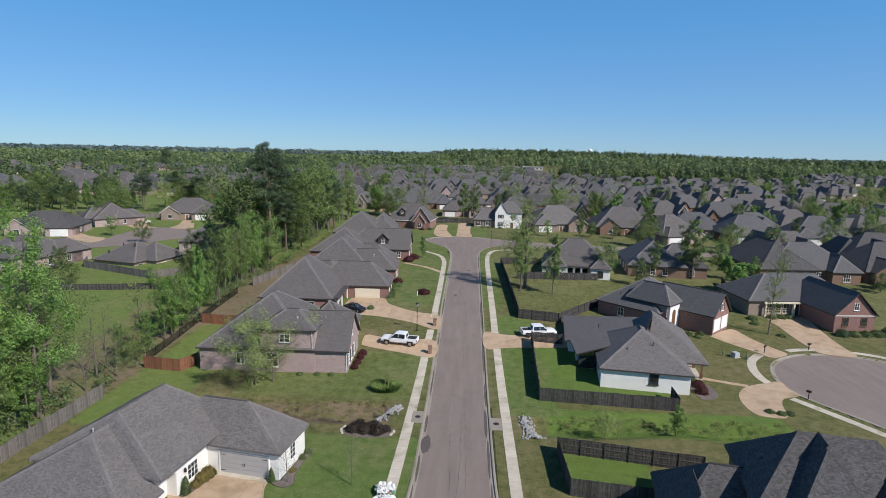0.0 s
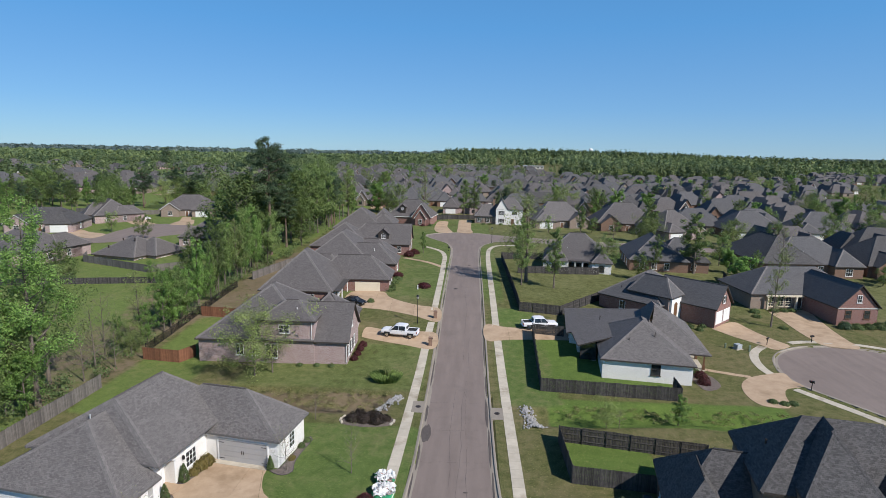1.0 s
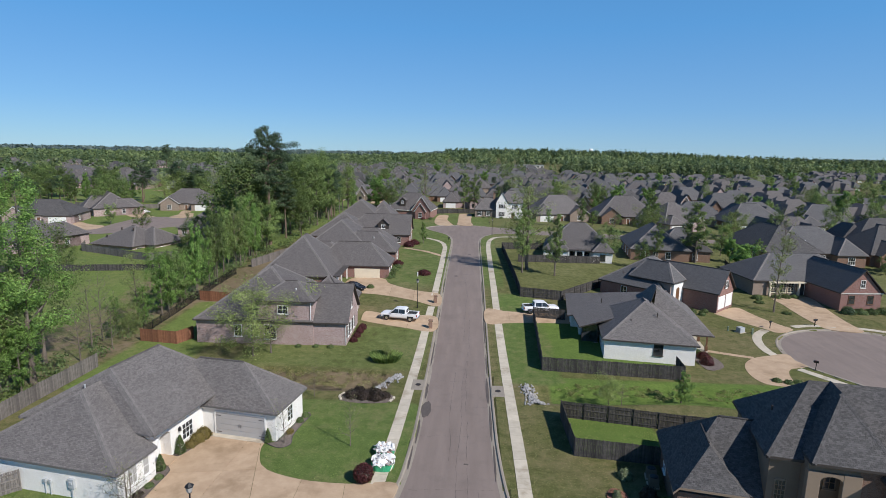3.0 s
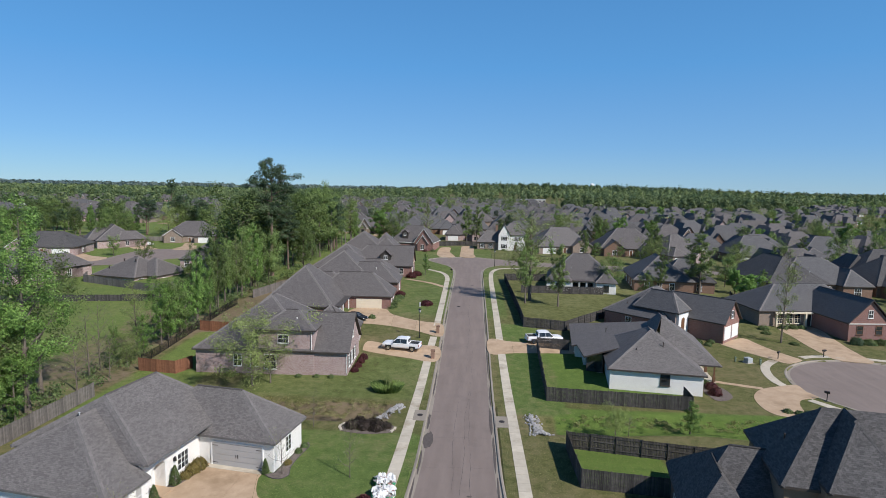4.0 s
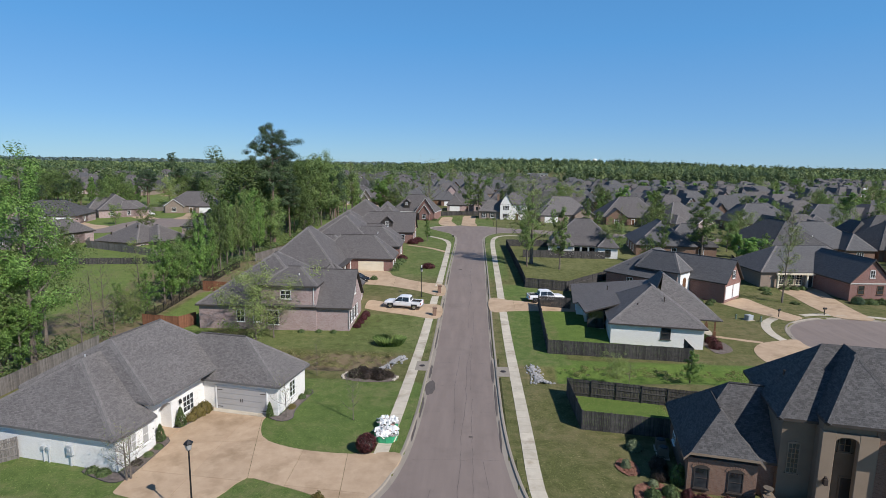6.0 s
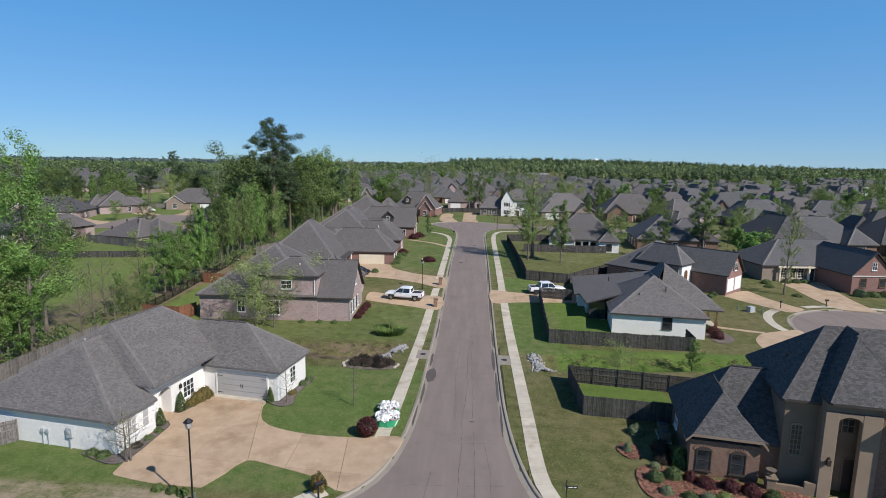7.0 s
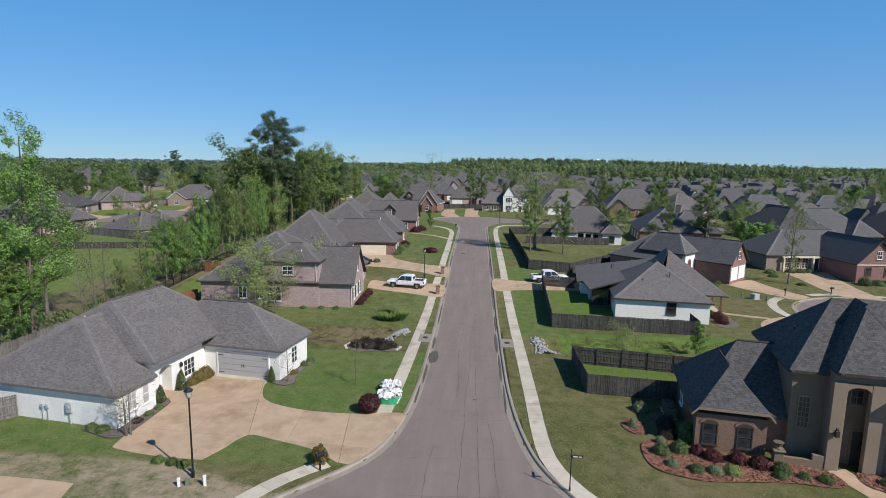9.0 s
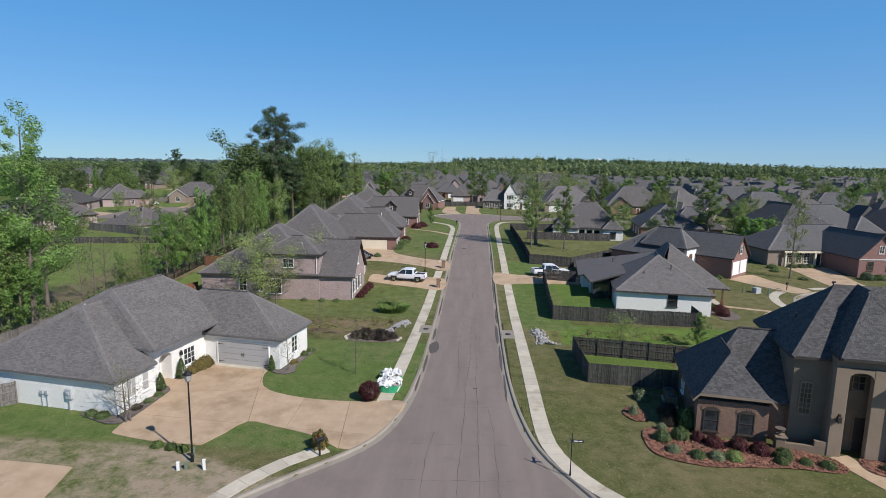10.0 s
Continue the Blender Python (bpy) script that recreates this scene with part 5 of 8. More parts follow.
# red brick house with the arched white entry
R2 = house_at(34.0, 104.0, 0.6, -45, "red brick house with white arched entry and slate-grey roof")
wing(R2, -9.1, -0.2, 3.5, 14.0, 2.9, 7.6, "v", 6.7, 6.3, RB, S_SLATE)
wing(R2, 0, 5.4, 11.3, 12.3, 3.1, 6.95, "u", 0, 0, RB, S_SLATE)
wing(R2, -3.5, 1.0, 4.9, 5.6, 4.5, 7.75, "u", 2.2, 2.5, M["white"], S_SLATE, over=0.35, walls=False)
part("wall", box_bm((-2.0, 1.2, 2.0, 4.45, 5.4, 4.4)), RB, R2)
part("entry_wall", box_bm((4.45, 1.6, -0.6, 4.9, 5.4, 4.4)), M["white"], R2, "white painted entry wall")
m = on_wall("e", 4.9, 3.3)
bm = bmesh.new()
bm.faces.new([bm.verts.new((x, -0.02, z)) for x, z in [(-0.65, 0.2), (0.65, 0.2), (0.65, 2.8)] + [(math.cos(math.pi * k / 8) * 0.65, 2.8 + math.sin(math.pi * k / 8) * 0.55) for k in range(1, 8)] + [(-0.65, 2.8)]])
r = bmesh.ops.extrude_face_region(bm, geom=bm.faces[:])
bmesh.ops.translate(bm, vec=(0, 0.03, 0), verts=[v for v in r["geom"] if isinstance(v, bmesh.types.BMVert)])
bmesh.ops.recalc_face_normals(bm, faces=bm.faces[:])
part("entry_recess", bm, M["wood_door"], R2, m=m)
for v in (7.1, 10.4):
    garage_door(R2, "e", 11.3, v, 2.6, 2.25, "white", 4, 4)
window(R2, "e", 11.3, 8.85, 3.7, 0.8, 1.3, "white", 2, 2, shutters="dark_trim")
window(R2, "n", -4.0, -0.2, 0.8, 1.1, 1.5, "white", 2, 2)
window(R2, "w", -9.1, 6.0, 0.8, 1.1, 1.5, "white", 2, 2)
vent_pipe(R2, -5.4, 1.6, 4.4, mat="iron")

# ---- the wider suburb ----


def far_parts(h, w, d, wall, roof, eave, top, gable, trim, left, lite):
    """The few parts of a house that can be told apart from afar."""
    s = -1 if left else 1

    def block(u0, v0, u1, v1, t, axis, a, b, r):
        u0, u1 = sorted((s * u0, s * u1))
        child("wall", wall_mesh("wall", u0, v0, u1, v1, eave - 0.12, t, axis, a == 0, b == 0, wall), h)
        child("roof", roof_mesh("roof", u0, v0, u1, v1, eave, t, axis, a, b, r), h)

    rise = top - eave
    white = (roof[0], M["white"])
    block(-w / 2, 0, w / 2, d, top, "u", d * 0.52, d * 0.52, roof)
    block(w * 0.1, -3.0, w * 0.46, d * 0.7, eave + rise * 0.82, "v", 0 if gable == 2 else w * 0.18, 2, white if gable == 2 else roof)
    block(w * 0.16, -4.6, w * 0.36, d * 0.3, eave + rise * 0.5, "v", 0 if gable else w * 0.1, 2, white if gable == 2 else roof)
    block(-w * 0.52, -2.2, -w * 0.14, d * 0.6, eave + rise * 0.7, "v", w * 0.19, 2, roof)
    block(-w * 0.3, d * 0.4, w * 0.14, d + 3.4, eave + rise * 0.78, "v", 2, w * 0.2 if gable != 1 else 0, roof)
    part("garage_door", box_bm((-s * w * 0.33 - 2.3, -2.26, 0, -s * w * 0.33 + 2.3, -2.18, 2.2)), M[trim], h)
    gu = s * w * 0.26
    part("window", box_bm((gu - 0.8, -4.66, 0.7, gu + 0.8, -4.6, 2.3)), M["glass"], h)
    part("window", box_bm((-s * w * 0.08 - 0.8, d + 3.4, 0.7, -s * w * 0.08 + 0.8, d + 3.46, 2.3)), M["glass"], h)
    if lite == 1:
        part("window", box_bm((s * w * 0.3 - 0.8, d, 0.7, s * w * 0.3 + 0.8, d + 0.05, 2.3)), M["glass"], h)
        part("window", box_bm((-w / 2 - 0.05, d * 0.4, 0.7, -w / 2, d * 0.4 + 1.4, 2.3)), M["glass"], h)
        part("door", box_bm((-0.5, -0.05, 0, 0.5, 0.02, 2.1)), M["wood_door"], h)
        vent_pipe(h, s * w * 0.1, d * 0.72, eave + 2.6)
    return h


def ranch(label, w, d, wall, roof, m, eave=2.9, top=7.2, gable=1, name="house", trim="white", garage="white", pitch_in=None, shutters=None, left=False, lite=0):
    """A single-storey suburban house, its front along -v: hipped body, gabled front wing, garage wing."""
    h = thing(name, label, "house", m)
    ins = pitch_in or min(w, d) * 0.5
    if lite:
        return far_parts(h, w, d, wall, roof, eave, top, gable, trim, left, lite)
    wing(h, -w / 2, 0, w / 2, d, eave, top, "u", ins, ins, wall, roof)
    s = -1 if left else 1
    g0, g1 = sorted((s * w * 0.12, s * w * 0.45))
    if gable:
        wing(h, g0, -1.8, g1, d * 0.5, eave, eave + (g1 - g0) * 0.42, "v", 0, 2, wall, (roof[0], M["white"]) if gable == 2 else roof)
        window(h, "n", (g0 + g1) / 2, -1.8, 0.7, 1.5, 1.6, trim, 2, 3, shutters=shutters)
    k0, k1 = sorted((-s * w * 0.5, -s * w * 0.12))
    wing(h, k0, -2.6, k1, d * 0.5, eave, eave + (k1 - k0) * 0.42, "v", (k1 - k0) * 0.5, 2, wall, roof)
    b0, b1 = sorted((-s * w * 0.3, s * w * 0.12))
    wing(h, b0, d * 0.4, b1, d + 2.6, eave, eave + (top - eave) * 0.8, "v", 2, (b1 - b0) * 0.5, wall, roof)
    garage_door(h, "n", (k0 + k1) / 2, -2.6, min(4.9, k1 - k0 - 0.9), 2.2, garage, 4, 6)
    front_door(h, "n", 0, 0, 1.0, 2.1)
    window(h, "w" if s < 0 else "e", s * w / 2, d * 0.5, 0.8, 1.0, 1.5, trim, 2, 2)
    window(h, "e" if s < 0 else "w", -s * w / 2, d * 0.3, 0.8, 1.0, 1.5, trim, 2, 2)
    window(h, "w", -w / 2, d * 0.7, 0.8, 1.0, 1.5, trim, 2, 2)
    window(h, "s", (b0 + b1) / 2, d + 2.6, 0.8, 1.6, 1.5, trim, 3, 2)
    for k in (0.08, 0.9):
        window(h, "s", -w / 2 + w * k, d, 0.8, 1.2, 1.5, trim, 2, 2)
    vent_pipe(h, w * 0.1, d * 0.72, eave + 2.6)
    return h


def hp(x, y, turn):
    return pose(x, y, land(x, y), 0, 0, turn)


BP, BT, BN = M["brick_pink"], M["brick_tan"], M["brick_brown"]
R6 = house_at(58.0, 112.3, 0.6, 5, "brown and red brick house with slate roof and front gable")
wing(R6, 0.4, 0.4, 23, 12.6, 3.0, 7.5, "u", 6.8, 6.0, BT, S_SLATE)
wing(R6, 11.1, -9.3, 18.9, 6.0, 3.0, 7.35, "v", 0, 2, RB, S_SLATE)
for u in (13.2, 16.8):
    window(R6, "n", u, -9.3, 0.9, 1.1, 1.5, "wood_door", 1, 2)
window(R6, "n", 15, -9.3, 4.0, 0.8, 1.3, "white", 2, 2)
for u in (4.6, 6.6, 8.2):
    window(R6, "n", u, 0.4, 0.5, 1.1, 1.9, "cream", 2, 4)
for u in (3.4, 9.3):
    part("porch_post", box_bm((u, -0.4, -0.2, u + 0.35, 0.0, 2.9), bevel=0.03), M["cream"], R6)
part("porch_beam", box_bm((3.2, -0.42, 2.55, 10.9, -0.06, 2.85)), M["cream"], R6)
front_door(R6, "n", 10.3, 0.4, 1.3, 2.3, "dark_trim")
part("gable_trim", box_bm((10.9, -9.42, 2.75, 19.1, -9.3, 2.95)), M["trim"], R6)
vent_pipe(R6, 6.2, 3.4, 5.6)
H1 = house_at(19.2, 138.2, 1.3, -10, "white painted brick house with tall grey-brown hipped roof beyond a fence")
wing(H1, 0.4, 3.0, 16.6, 16.4, 3.0, 9.0, "u", 6.6, 6.6, WB, S_BROWN)
wing(H1, 0.4, 0.4, 6.2, 8, 3.0, 6.4, "v", 3.1, 1.5, WB, S_BROWN)
wing(H1, 12.4, 0.8, 17, 8, 3.0, 5.8, "v", 2.4, 1.5, WB, S_BROWN)
wing(H1, 7.5, 9.0, 13.5, 19, 3.0, 7.2, "v", 2.0, 2.6, WB, S_BROWN)
for u, v in ((3.3, 0.4), (14.7, 0.8)):
    window(H1, "n", u, v, 0.8, 1.2, 1.5, "dark_trim", 2, 2)
for u in (7.4, 9.2, 11.0):
    window(H1, "n", u, 3.0, 0.4, 1.1, 1.9, "dark_trim", 1, 2)
for u in (6.5, 8.3, 10.1, 12.0):
    part("porch_post", box_bm((u - 0.1, 1.5, 0, u + 0.1, 1.7, 2.9)), M["white"], H1)
part("porch_roof", box_bm((6.2, 1.3, 2.85, 12.4, 3.2, 3.1), bevel=0.04), M["shingle_brown"], H1)
vent_pipe(H1, 6.2, 5.6, 5.3)
H2 = house_at(41.6, 141.3, 1.5, -7, "brick house with dark and brown hipped roofs")
wing(H2, 0.4, 0.4, 14.5, 19, 3.0, 8.4, "v", 8.4, 6, BN, S_SLATE)
wing(H2, 8, 4, 20, 15, 3.0, 7.8, "u", 5, 5.5, BN, S_SLATE)
wing(H2, 12.6, 1.2, 19.6, 9, 3.0, 6.6, "v", 3.6, 2, BN, S_DARK)
for u in (3.4, 6.4, 9.4):
    window(H2, "n", u, 0.4, 0.8, 1.1, 1.6, "white", 2, 2)
window(H2, "n", 16, 1.2, 0.8, 1.1, 1.6, "white", 2, 2)
for v in (5, 9, 13.5):
    window(H2, "w", 0.4, v, 0.8, 1.0, 1.5, "white", 2, 2)
vent_pipe(H2, 4.4, 8, 5.3)
H3 = house_at(74.3, 140.6, 1.6, 2, "wide brick house under broad dark and brown roofs")
wing(H3, 0.4, 0.4, 15, 22.5, 3.0, 8.9, "v", 8, 7, BN, S_DARK)
wing(H3, 3, 0.6, 25, 15.2, 3.0, 8.9, "u", 8.6, 8, BN, S_SLATE)
wing(H3, 17, -2.0, 24, 8, 3.0, 6.8, "v", 3.6, 2, BN, S_SLATE)
for u in (5, 8.4, 12, 15):
    window(H3, "n", u, 0.4, 0.8, 1.1, 1.6, "white", 2, 2)
window(H3, "n", 20.5, -2.0, 0.7, 1.6, 1.7, "white", 3, 2)
for v in (5, 10, 16):
    window(H3, "w", 0.4, v, 0.8, 1.0, 1.5, "white", 2, 2)
vent_pipe(H3, 12, 3.4, 5.4, mat="white")
ranch("dark-roofed brick house among conifers", 23, 15, BN, S_DARK, hp(112, 142, 4), top=9.4, gable=1, left=True)
ranch("tan brick house with tall grey hipped roofs by the bend", 22, 16, BT, S_GREY, hp(37, 218, 8), top=9.6)
ranch("brick house with dark dormered roofs by the bend", 23, 17, BN, S_BROWN, hp(61, 213, 0), top=10.2, gable=1, left=True)
ranch("pink brick house with a steep front gable", 17, 15, BP, S_BROWN, hp(76, 197, 22), top=9.6, gable=2)
ranch("brown brick house with layered hips and a red gable", 20, 15, BN, S_SLATE, hp(103, 201, 2), top=9.4, gable=1)
ranch("white-walled house under a broad brown roof", 20, 16, WB, S_SLATE, hp(127, 201, -6), top=9.6, gable=0)
ranch("brown brick house with long black roof", 23, 15, BN, S_DARK, hp(150, 190, -4), top=9.2, gable=0)
ranch("red brick house with black roof and white gable", 22, 14, RB, S_DARK, hp(177, 269, 8), top=9.4, gable=2)
# houses across the meadow
ranch("brick house with black roof, white-trimmed gable and white garage", 21, 14, BP, S_DARK, hp(-140.0, 174.5, 16), top=7.4, gable=2, left=True)
ranch("brick house with brown hipped roof and open driveway", 19, 14, BP, S_BROWN, hp(-132, 211.5, 134), top=8.2, gable=0)
ranch("brown-roofed house with cream front gable", 21, 15, BT, S_BROWN, hp(-115, 222.0, 12), top=8.4, gable=2, left=True)
M1 = house_at(-96.2, 136.4, 0.0, -14, "low brick house with wide brown roof behind a wood fence")
wing(M1, 0.4, 0.4, 13.4, 14.4, 2.9, 7.0, "u", 6.5, 6.2, BP, S_BROWN)
wing(M1, 7.0, 4.4, 16.4, 15.0, 2.9, 6.6, "u", 4.0, 5.3, BP, S_BROWN)
window(M1, "n", 10.5, 0.4, 0.8, 1.2, 1.4, "white", 2, 2)
window(M1, "e", 13.4, 2.4, 0.6, 1.6, 1.7, "white", 2, 2)
front_door(M1, "e", 16.4, 7.0, 1.6, 2.1, "white")
for u, v, z in ((5.0, 5.6, 6.2), (9.0, 5.4, 6.4), (3.2, 2.6, 4.6)):
    vent_pipe(M1, u, v, z, 0.4, 0.16, "iron")
ranch("low brick house with wide brown roof seen past trees", 20, 13, BP, S_BROWN, hp(-110, 141, 168), top=7.0, gable=0)
ranch("brick house with brown roof half hidden by the wood", 18, 13, BP, S_BROWN, hp(-76, 169, 190), top=7.0, gable=0)

FAR_HOUSES = {}
for lite, y0 in ((1, 258), (2, 330)):
    FAR_HOUSES[lite] = [
        ranch("distant brick house with brown hipped roof", 18, 13, BP, S_BROWN, hp(-2, y0, 0), top=9.0, lite=lite),
        ranch("distant brick house with grey hipped roof", 20, 14, BN, S_SLATE, hp(24, y0, 6), top=9.4, left=True, lite=lite),
        ranch("distant tan house with white-trimmed front gable", 18, 14, BT, S_BROWN, hp(48, y0, -5), top=9.0, gable=2, lite=lite),
        ranch("distant red brick house with charcoal roof", 19, 14, RB, S_DARK, hp(74, y0, 3), top=9.4, gable=2, left=True, lite=lite),
        ranch("distant pale house with weathered roof", 19, 13, BT, S_SLATE, hp(-28, y0, 4), top=8.6, gable=0, lite=lite),
    ]
rng = random.Random(8)
STREETS = []
for row, y in enumerate((292, 362, 398, 436, 474, 514, 558, 600, 645, 690, 735, 780)):
    half = 70 + 0.62 * (y - 250)
    x = -60 - 0.25 * (y - 300)
    while x < 130 + (y - 240) * 0.75:
        STREETS.append((x + rng.uniform(-2, 2), y + 10 * math.sin(x * 0.02 + row) + rng.uniform(-3, 3), (180 if row % 2 else 0) + rng.choice((-12, -5, 0, 4, 9, 90))))
        x += rng.uniform(18.5, 22.5)
for row, x in enumerate((176, 206, 238, 270, 304, 340, 376, 414)):
    y = 150
    while y < 292:
        STREETS.append((x + rng.uniform(-3, 3) + (y - 150) * 0.25, y, (90 if row % 2 else 270) + rng.choice((-14, -6, 0, 7))))
        y += rng.uniform(20, 25)
for x, y, turn in ((90, 229, 172), (113, 233, 184), (137, 234, 6), (160, 226, 96), (94, 262, 6), (117, 259, -6), (139, 262, 184), (156, 262, 4), (174, 190, 268), (96, 176, 182), (120, 174, 176), (144, 166, 186), (182, 232, 90), (200, 268, 84)):
    STREETS.append((x, y, turn))
for row, y in enumerate((318, 362, 406, 450, 500, 560, 640)):
    x = -115 - 0.1 * y
    while x > -180 - 0.62 * y:
        if rng.random() < 0.7:
            STREETS.append((x, y + rng.uniform(-6, 6), (180 if row % 2 else 0) + rng.choice((-14, -6, 0, 7))))
        x -= rng.uniform(22, 30)
STREETS = [p for p in STREETS if not (p[1] > 585 and 0.13 * p[1] < p[0] < 0.6 * p[1])]
for x, y, turn in STREETS:
    if y < 455:
        c = copy_thing(rng.choice(FAR_HOUSES[1 if y < 325 else 2]), Matrix.Identity(4))
        c.matrix_basis = hp(x, y, turn)
        tagged(c, group="houses of the wider suburb")


bm = bmesh.new()
for x, y, turn in STREETS:
    if y < 600:
        m = pose(x, y, 0, 0, 0, turn)
        q = [m @ Vector(p) for p in ((-8.6, -2.4, 0), (-3.4, -2.4, 0), (-3.0, -12.5, 0), (-9.0, -12.5, 0))]
        top = [bm.verts.new((p.x, p.y, land(p.x, p.y) + 0.34)) for p in q]
        low = [bm.verts.new((p.x, p.y, land(p.x, p.y) - 0.3)) for p in q]
        bm.faces.new(top)
        for i in range(4):
            bm.faces.new((top[i], low[i], low[(i + 1) % 4], top[(i + 1) % 4]))
bmesh.ops.recalc_face_normals(bm, faces=bm.faces[:])
me = bpy.data.meshes.new("far_driveways")
bm.to_mesh(me), bm.free(), me.materials.append(M["drive"])
tagged(new("far_driveways", me), "tan concrete pads before the distant garages", "driveway", "", "stuff")


def joined_houses(name, label, spots, sources):
    """The farthest houses, of the same build, as one mesh."""
    mats, verts, faces, uvs, ids = [], [], [], [], []
    kits = []
    for h in sources:
        kit = []
        for ob in h.children:
            me = ob.data
            if me.materials[0] is None:
                continue
            slots = []
            for m in me.materials:
                if m not in mats:
                    mats.append(m)
                slots.append(mats.index(m))
            layer = me.uv_layers[0].data if me.uv_layers else None
            kit.append((ob.matrix_basis.copy(), [v.co.copy() for v in me.vertices], [(tuple(p.vertices), slots[p.material_index], [tuple(layer[i].uv) for i in p.loop_indices] if layer else [(0, 0)] * len(p.vertices)) for p in me.polygons]))
        kits.append(kit)
    for k, (x, y, turn) in enumerate(spots):
        w = hp(x, y, turn)
        for basis, co, polys in kits[(k * 7 + int(x)) % len(kits)]:
            n = len(verts)
            m = w @ basis
            verts.extend(m @ v for v in co)
            for f, s, uv in polys:
                faces.append(tuple(n + i for i in f))
                ids.append(s)
                uvs.append(uv)
    return tagged(new(name, mesh_of(name, verts, faces, mats, uvs, ids)), label, "houses", "", "stuff")


joined_houses("distant_rooftops", "hazy rows of brown and grey hipped roofs far off", [p for p in STREETS if p[1] >= 455] + [(rng.uniform(380, 620), rng.uniform(560, 800), rng.choice((0, 90, 180, 12, 100))) for k in range(40)], FAR_HOUSES[2])
for h in FAR_HOUSES[1] + FAR_HOUSES[2]:
    tagged(h, group="houses of the wider suburb")


for x, y, w, d, turn in ((-6, 860, 30, 12, 4), (52, 850, 44, 14, 0), (96, 860, 30, 12, -3)):
    h = thing("school_block", "long pale flat-roofed building far off", "building", hp(x, y, turn), "pale far buildings")
    part("wall", box_bm((-w / 2, -d / 2, -1, w / 2, d / 2, 4.0)), M["trim"], h)
    part("roof", box_bm((-w / 2 - 0.6, -d / 2 - 0.6, 4.0, w / 2 + 0.6, d / 2 + 0.6, 4.9), bevel=0.2), M["grey_box"], h)
    for k in range(int(w / 6)):
        part("window", box_bm((-w / 2 + 2 + 6 * k, -d / 2 - 0.06, 1.2, -w / 2 + 5 + 6 * k, -d / 2, 2.9)), M["glass"], h)
tw = thing("water_tower", "white round water tower on the skyline", "water tower", pose(378, 1800, 14))
bm = bmesh.new()
bmesh.ops.create_uvsphere(bm, u_segments=18, v_segments=12, radius=7, matrix=Matrix.Translation((0, 0, 24)) @ Matrix.Diagonal((1, 1, 0.75, 1)))
part("tank", bm, M["white"], tw)
part("stem", tube_bm([(0, 0, -4), (0, 0, 4), (0, 0, 20)], [3.2, 1.6, 1.8], 12), M["white"], tw)

# ---- fences ----


def fence(points, height, material, label, rails_inside=1, board=0.15, bay=2.4, cap=False):
    """A board fence: posts, rails and upright boards, bay by bay along a line."""
    x0, y0 = points[0]
    f = thing("fence", label, "fence", pose(x0, y0, land(x0, y0)), "wooden fences")
    z0 = land(x0, y0)
    for (ax, ay), (bx, by) in zip(points, points[1:]):
        run = math.hypot(bx - ax, by - ay)
        n = max(1, round(run / bay))
        d = Vector(((bx - ax) / run, (by - ay) / run))
        turn = math.degrees(math.atan2(d.y, d.x))
        L = run / n
        for k in range(n):
            sx, sy = ax + d.x * L * k, ay + d.y * L * k
            za, zb = land(sx, sy) - z0, land(sx + d.x * L, sy + d.y * L) - z0
            m = pose(sx - x0, sy - y0, za + random.uniform(-0.03, 0.03), 0, 0, turn)
            boards = []
            w = L / round(L / board)
            for i in range(round(L / board)):
                dz = (zb - za) * (i + 0.5) * w / L
                top = height + random.uniform(-0.025, 0.02)
                o = random.uniform(-0.006, 0.006)
                boards.append((i * w + 0.006, -0.02 + o, dz - 0.15, (i + 1) * w - 0.006, 0.002 + o, dz + top))
            part("panel", box_bm(*boards), M[material], f, m=m)["kind"] = "stuff"
            s = rails_inside
            part("rail_set", box_bm(*[(0, min(0.004 * s, 0.05 * s), z + (zb - za) / 2, L, max(0.004 * s, 0.05 * s), z + 0.09 + (zb - za) / 2) for z in (0.3, height * 0.55, height - 0.3)]), M[material], f, m=m)
            part("post", box_bm((-0.05, 0.004 if s > 0 else -0.11, -0.3, 0.05, 0.11 if s > 0 else -0.024, height + 0.03), bevel=0.01), M[material], f, m=m)
            if cap:
                part("cap_rail", box_bm((0, -0.07, height, L, 0.09, height + 0.04)), M[material], f, m=m)
    return f


fence([(26.0, 54.6), (11.25, 57.4), (11.35, 49.6), (19.0, 48.6)], 1.85, "fence_dark", "dark weathered board fence round a small yard", 1)
fence([(12.0, 91.2), (10.9, 70.2), (28.6, 68.6), (28.8, 72.4)], 1.85, "fence_dark", "dark weathered board fence below the white house", 1)
fence([(12.0, 91.2), (17.2, 90.6)], 1.8, "fence_dark", "dark board gate beside a driveway", 1)
fence([(27.6, 113.2), (18.2, 101.4), (10.8, 102.0), (9.9, 150), (24.5, 152)], 1.85, "fence_dark", "dark weathered board fence round a grassy corner yard", 1)
fence([(13.0, 133.4), (33, 135.6)], 1.8, "fence_dark", "dark board fence behind tall trees", 1)
fence([(27.6, 113.2), (45, 121)], 1.85, "fence_dark", "dark board fence between back yards", 1)
fence([(45, 121), (60, 124), (63, 136)], 1.85, "fence_dark", "dark board fence between back yards", 1)
fence([(-35.2, 40.6), (-37.4, 38.4), (-46.6, 40.2), (-46.4, 52), (-46.0, 66)], 1.85, "fence", "grey weathered board fence along the wood's edge", 1)
fence([(-46.2, 75.6), (-40.4, 74.9), (-39.2, 77.4)], 1.85, "fence_red", "stepped cedar board fence beside the brick house", 1)
fence([(-46.4, 94.0), (-39.8, 93.4)], 1.8, "fence_red", "brown cedar fence across the strip behind the houses", 1)
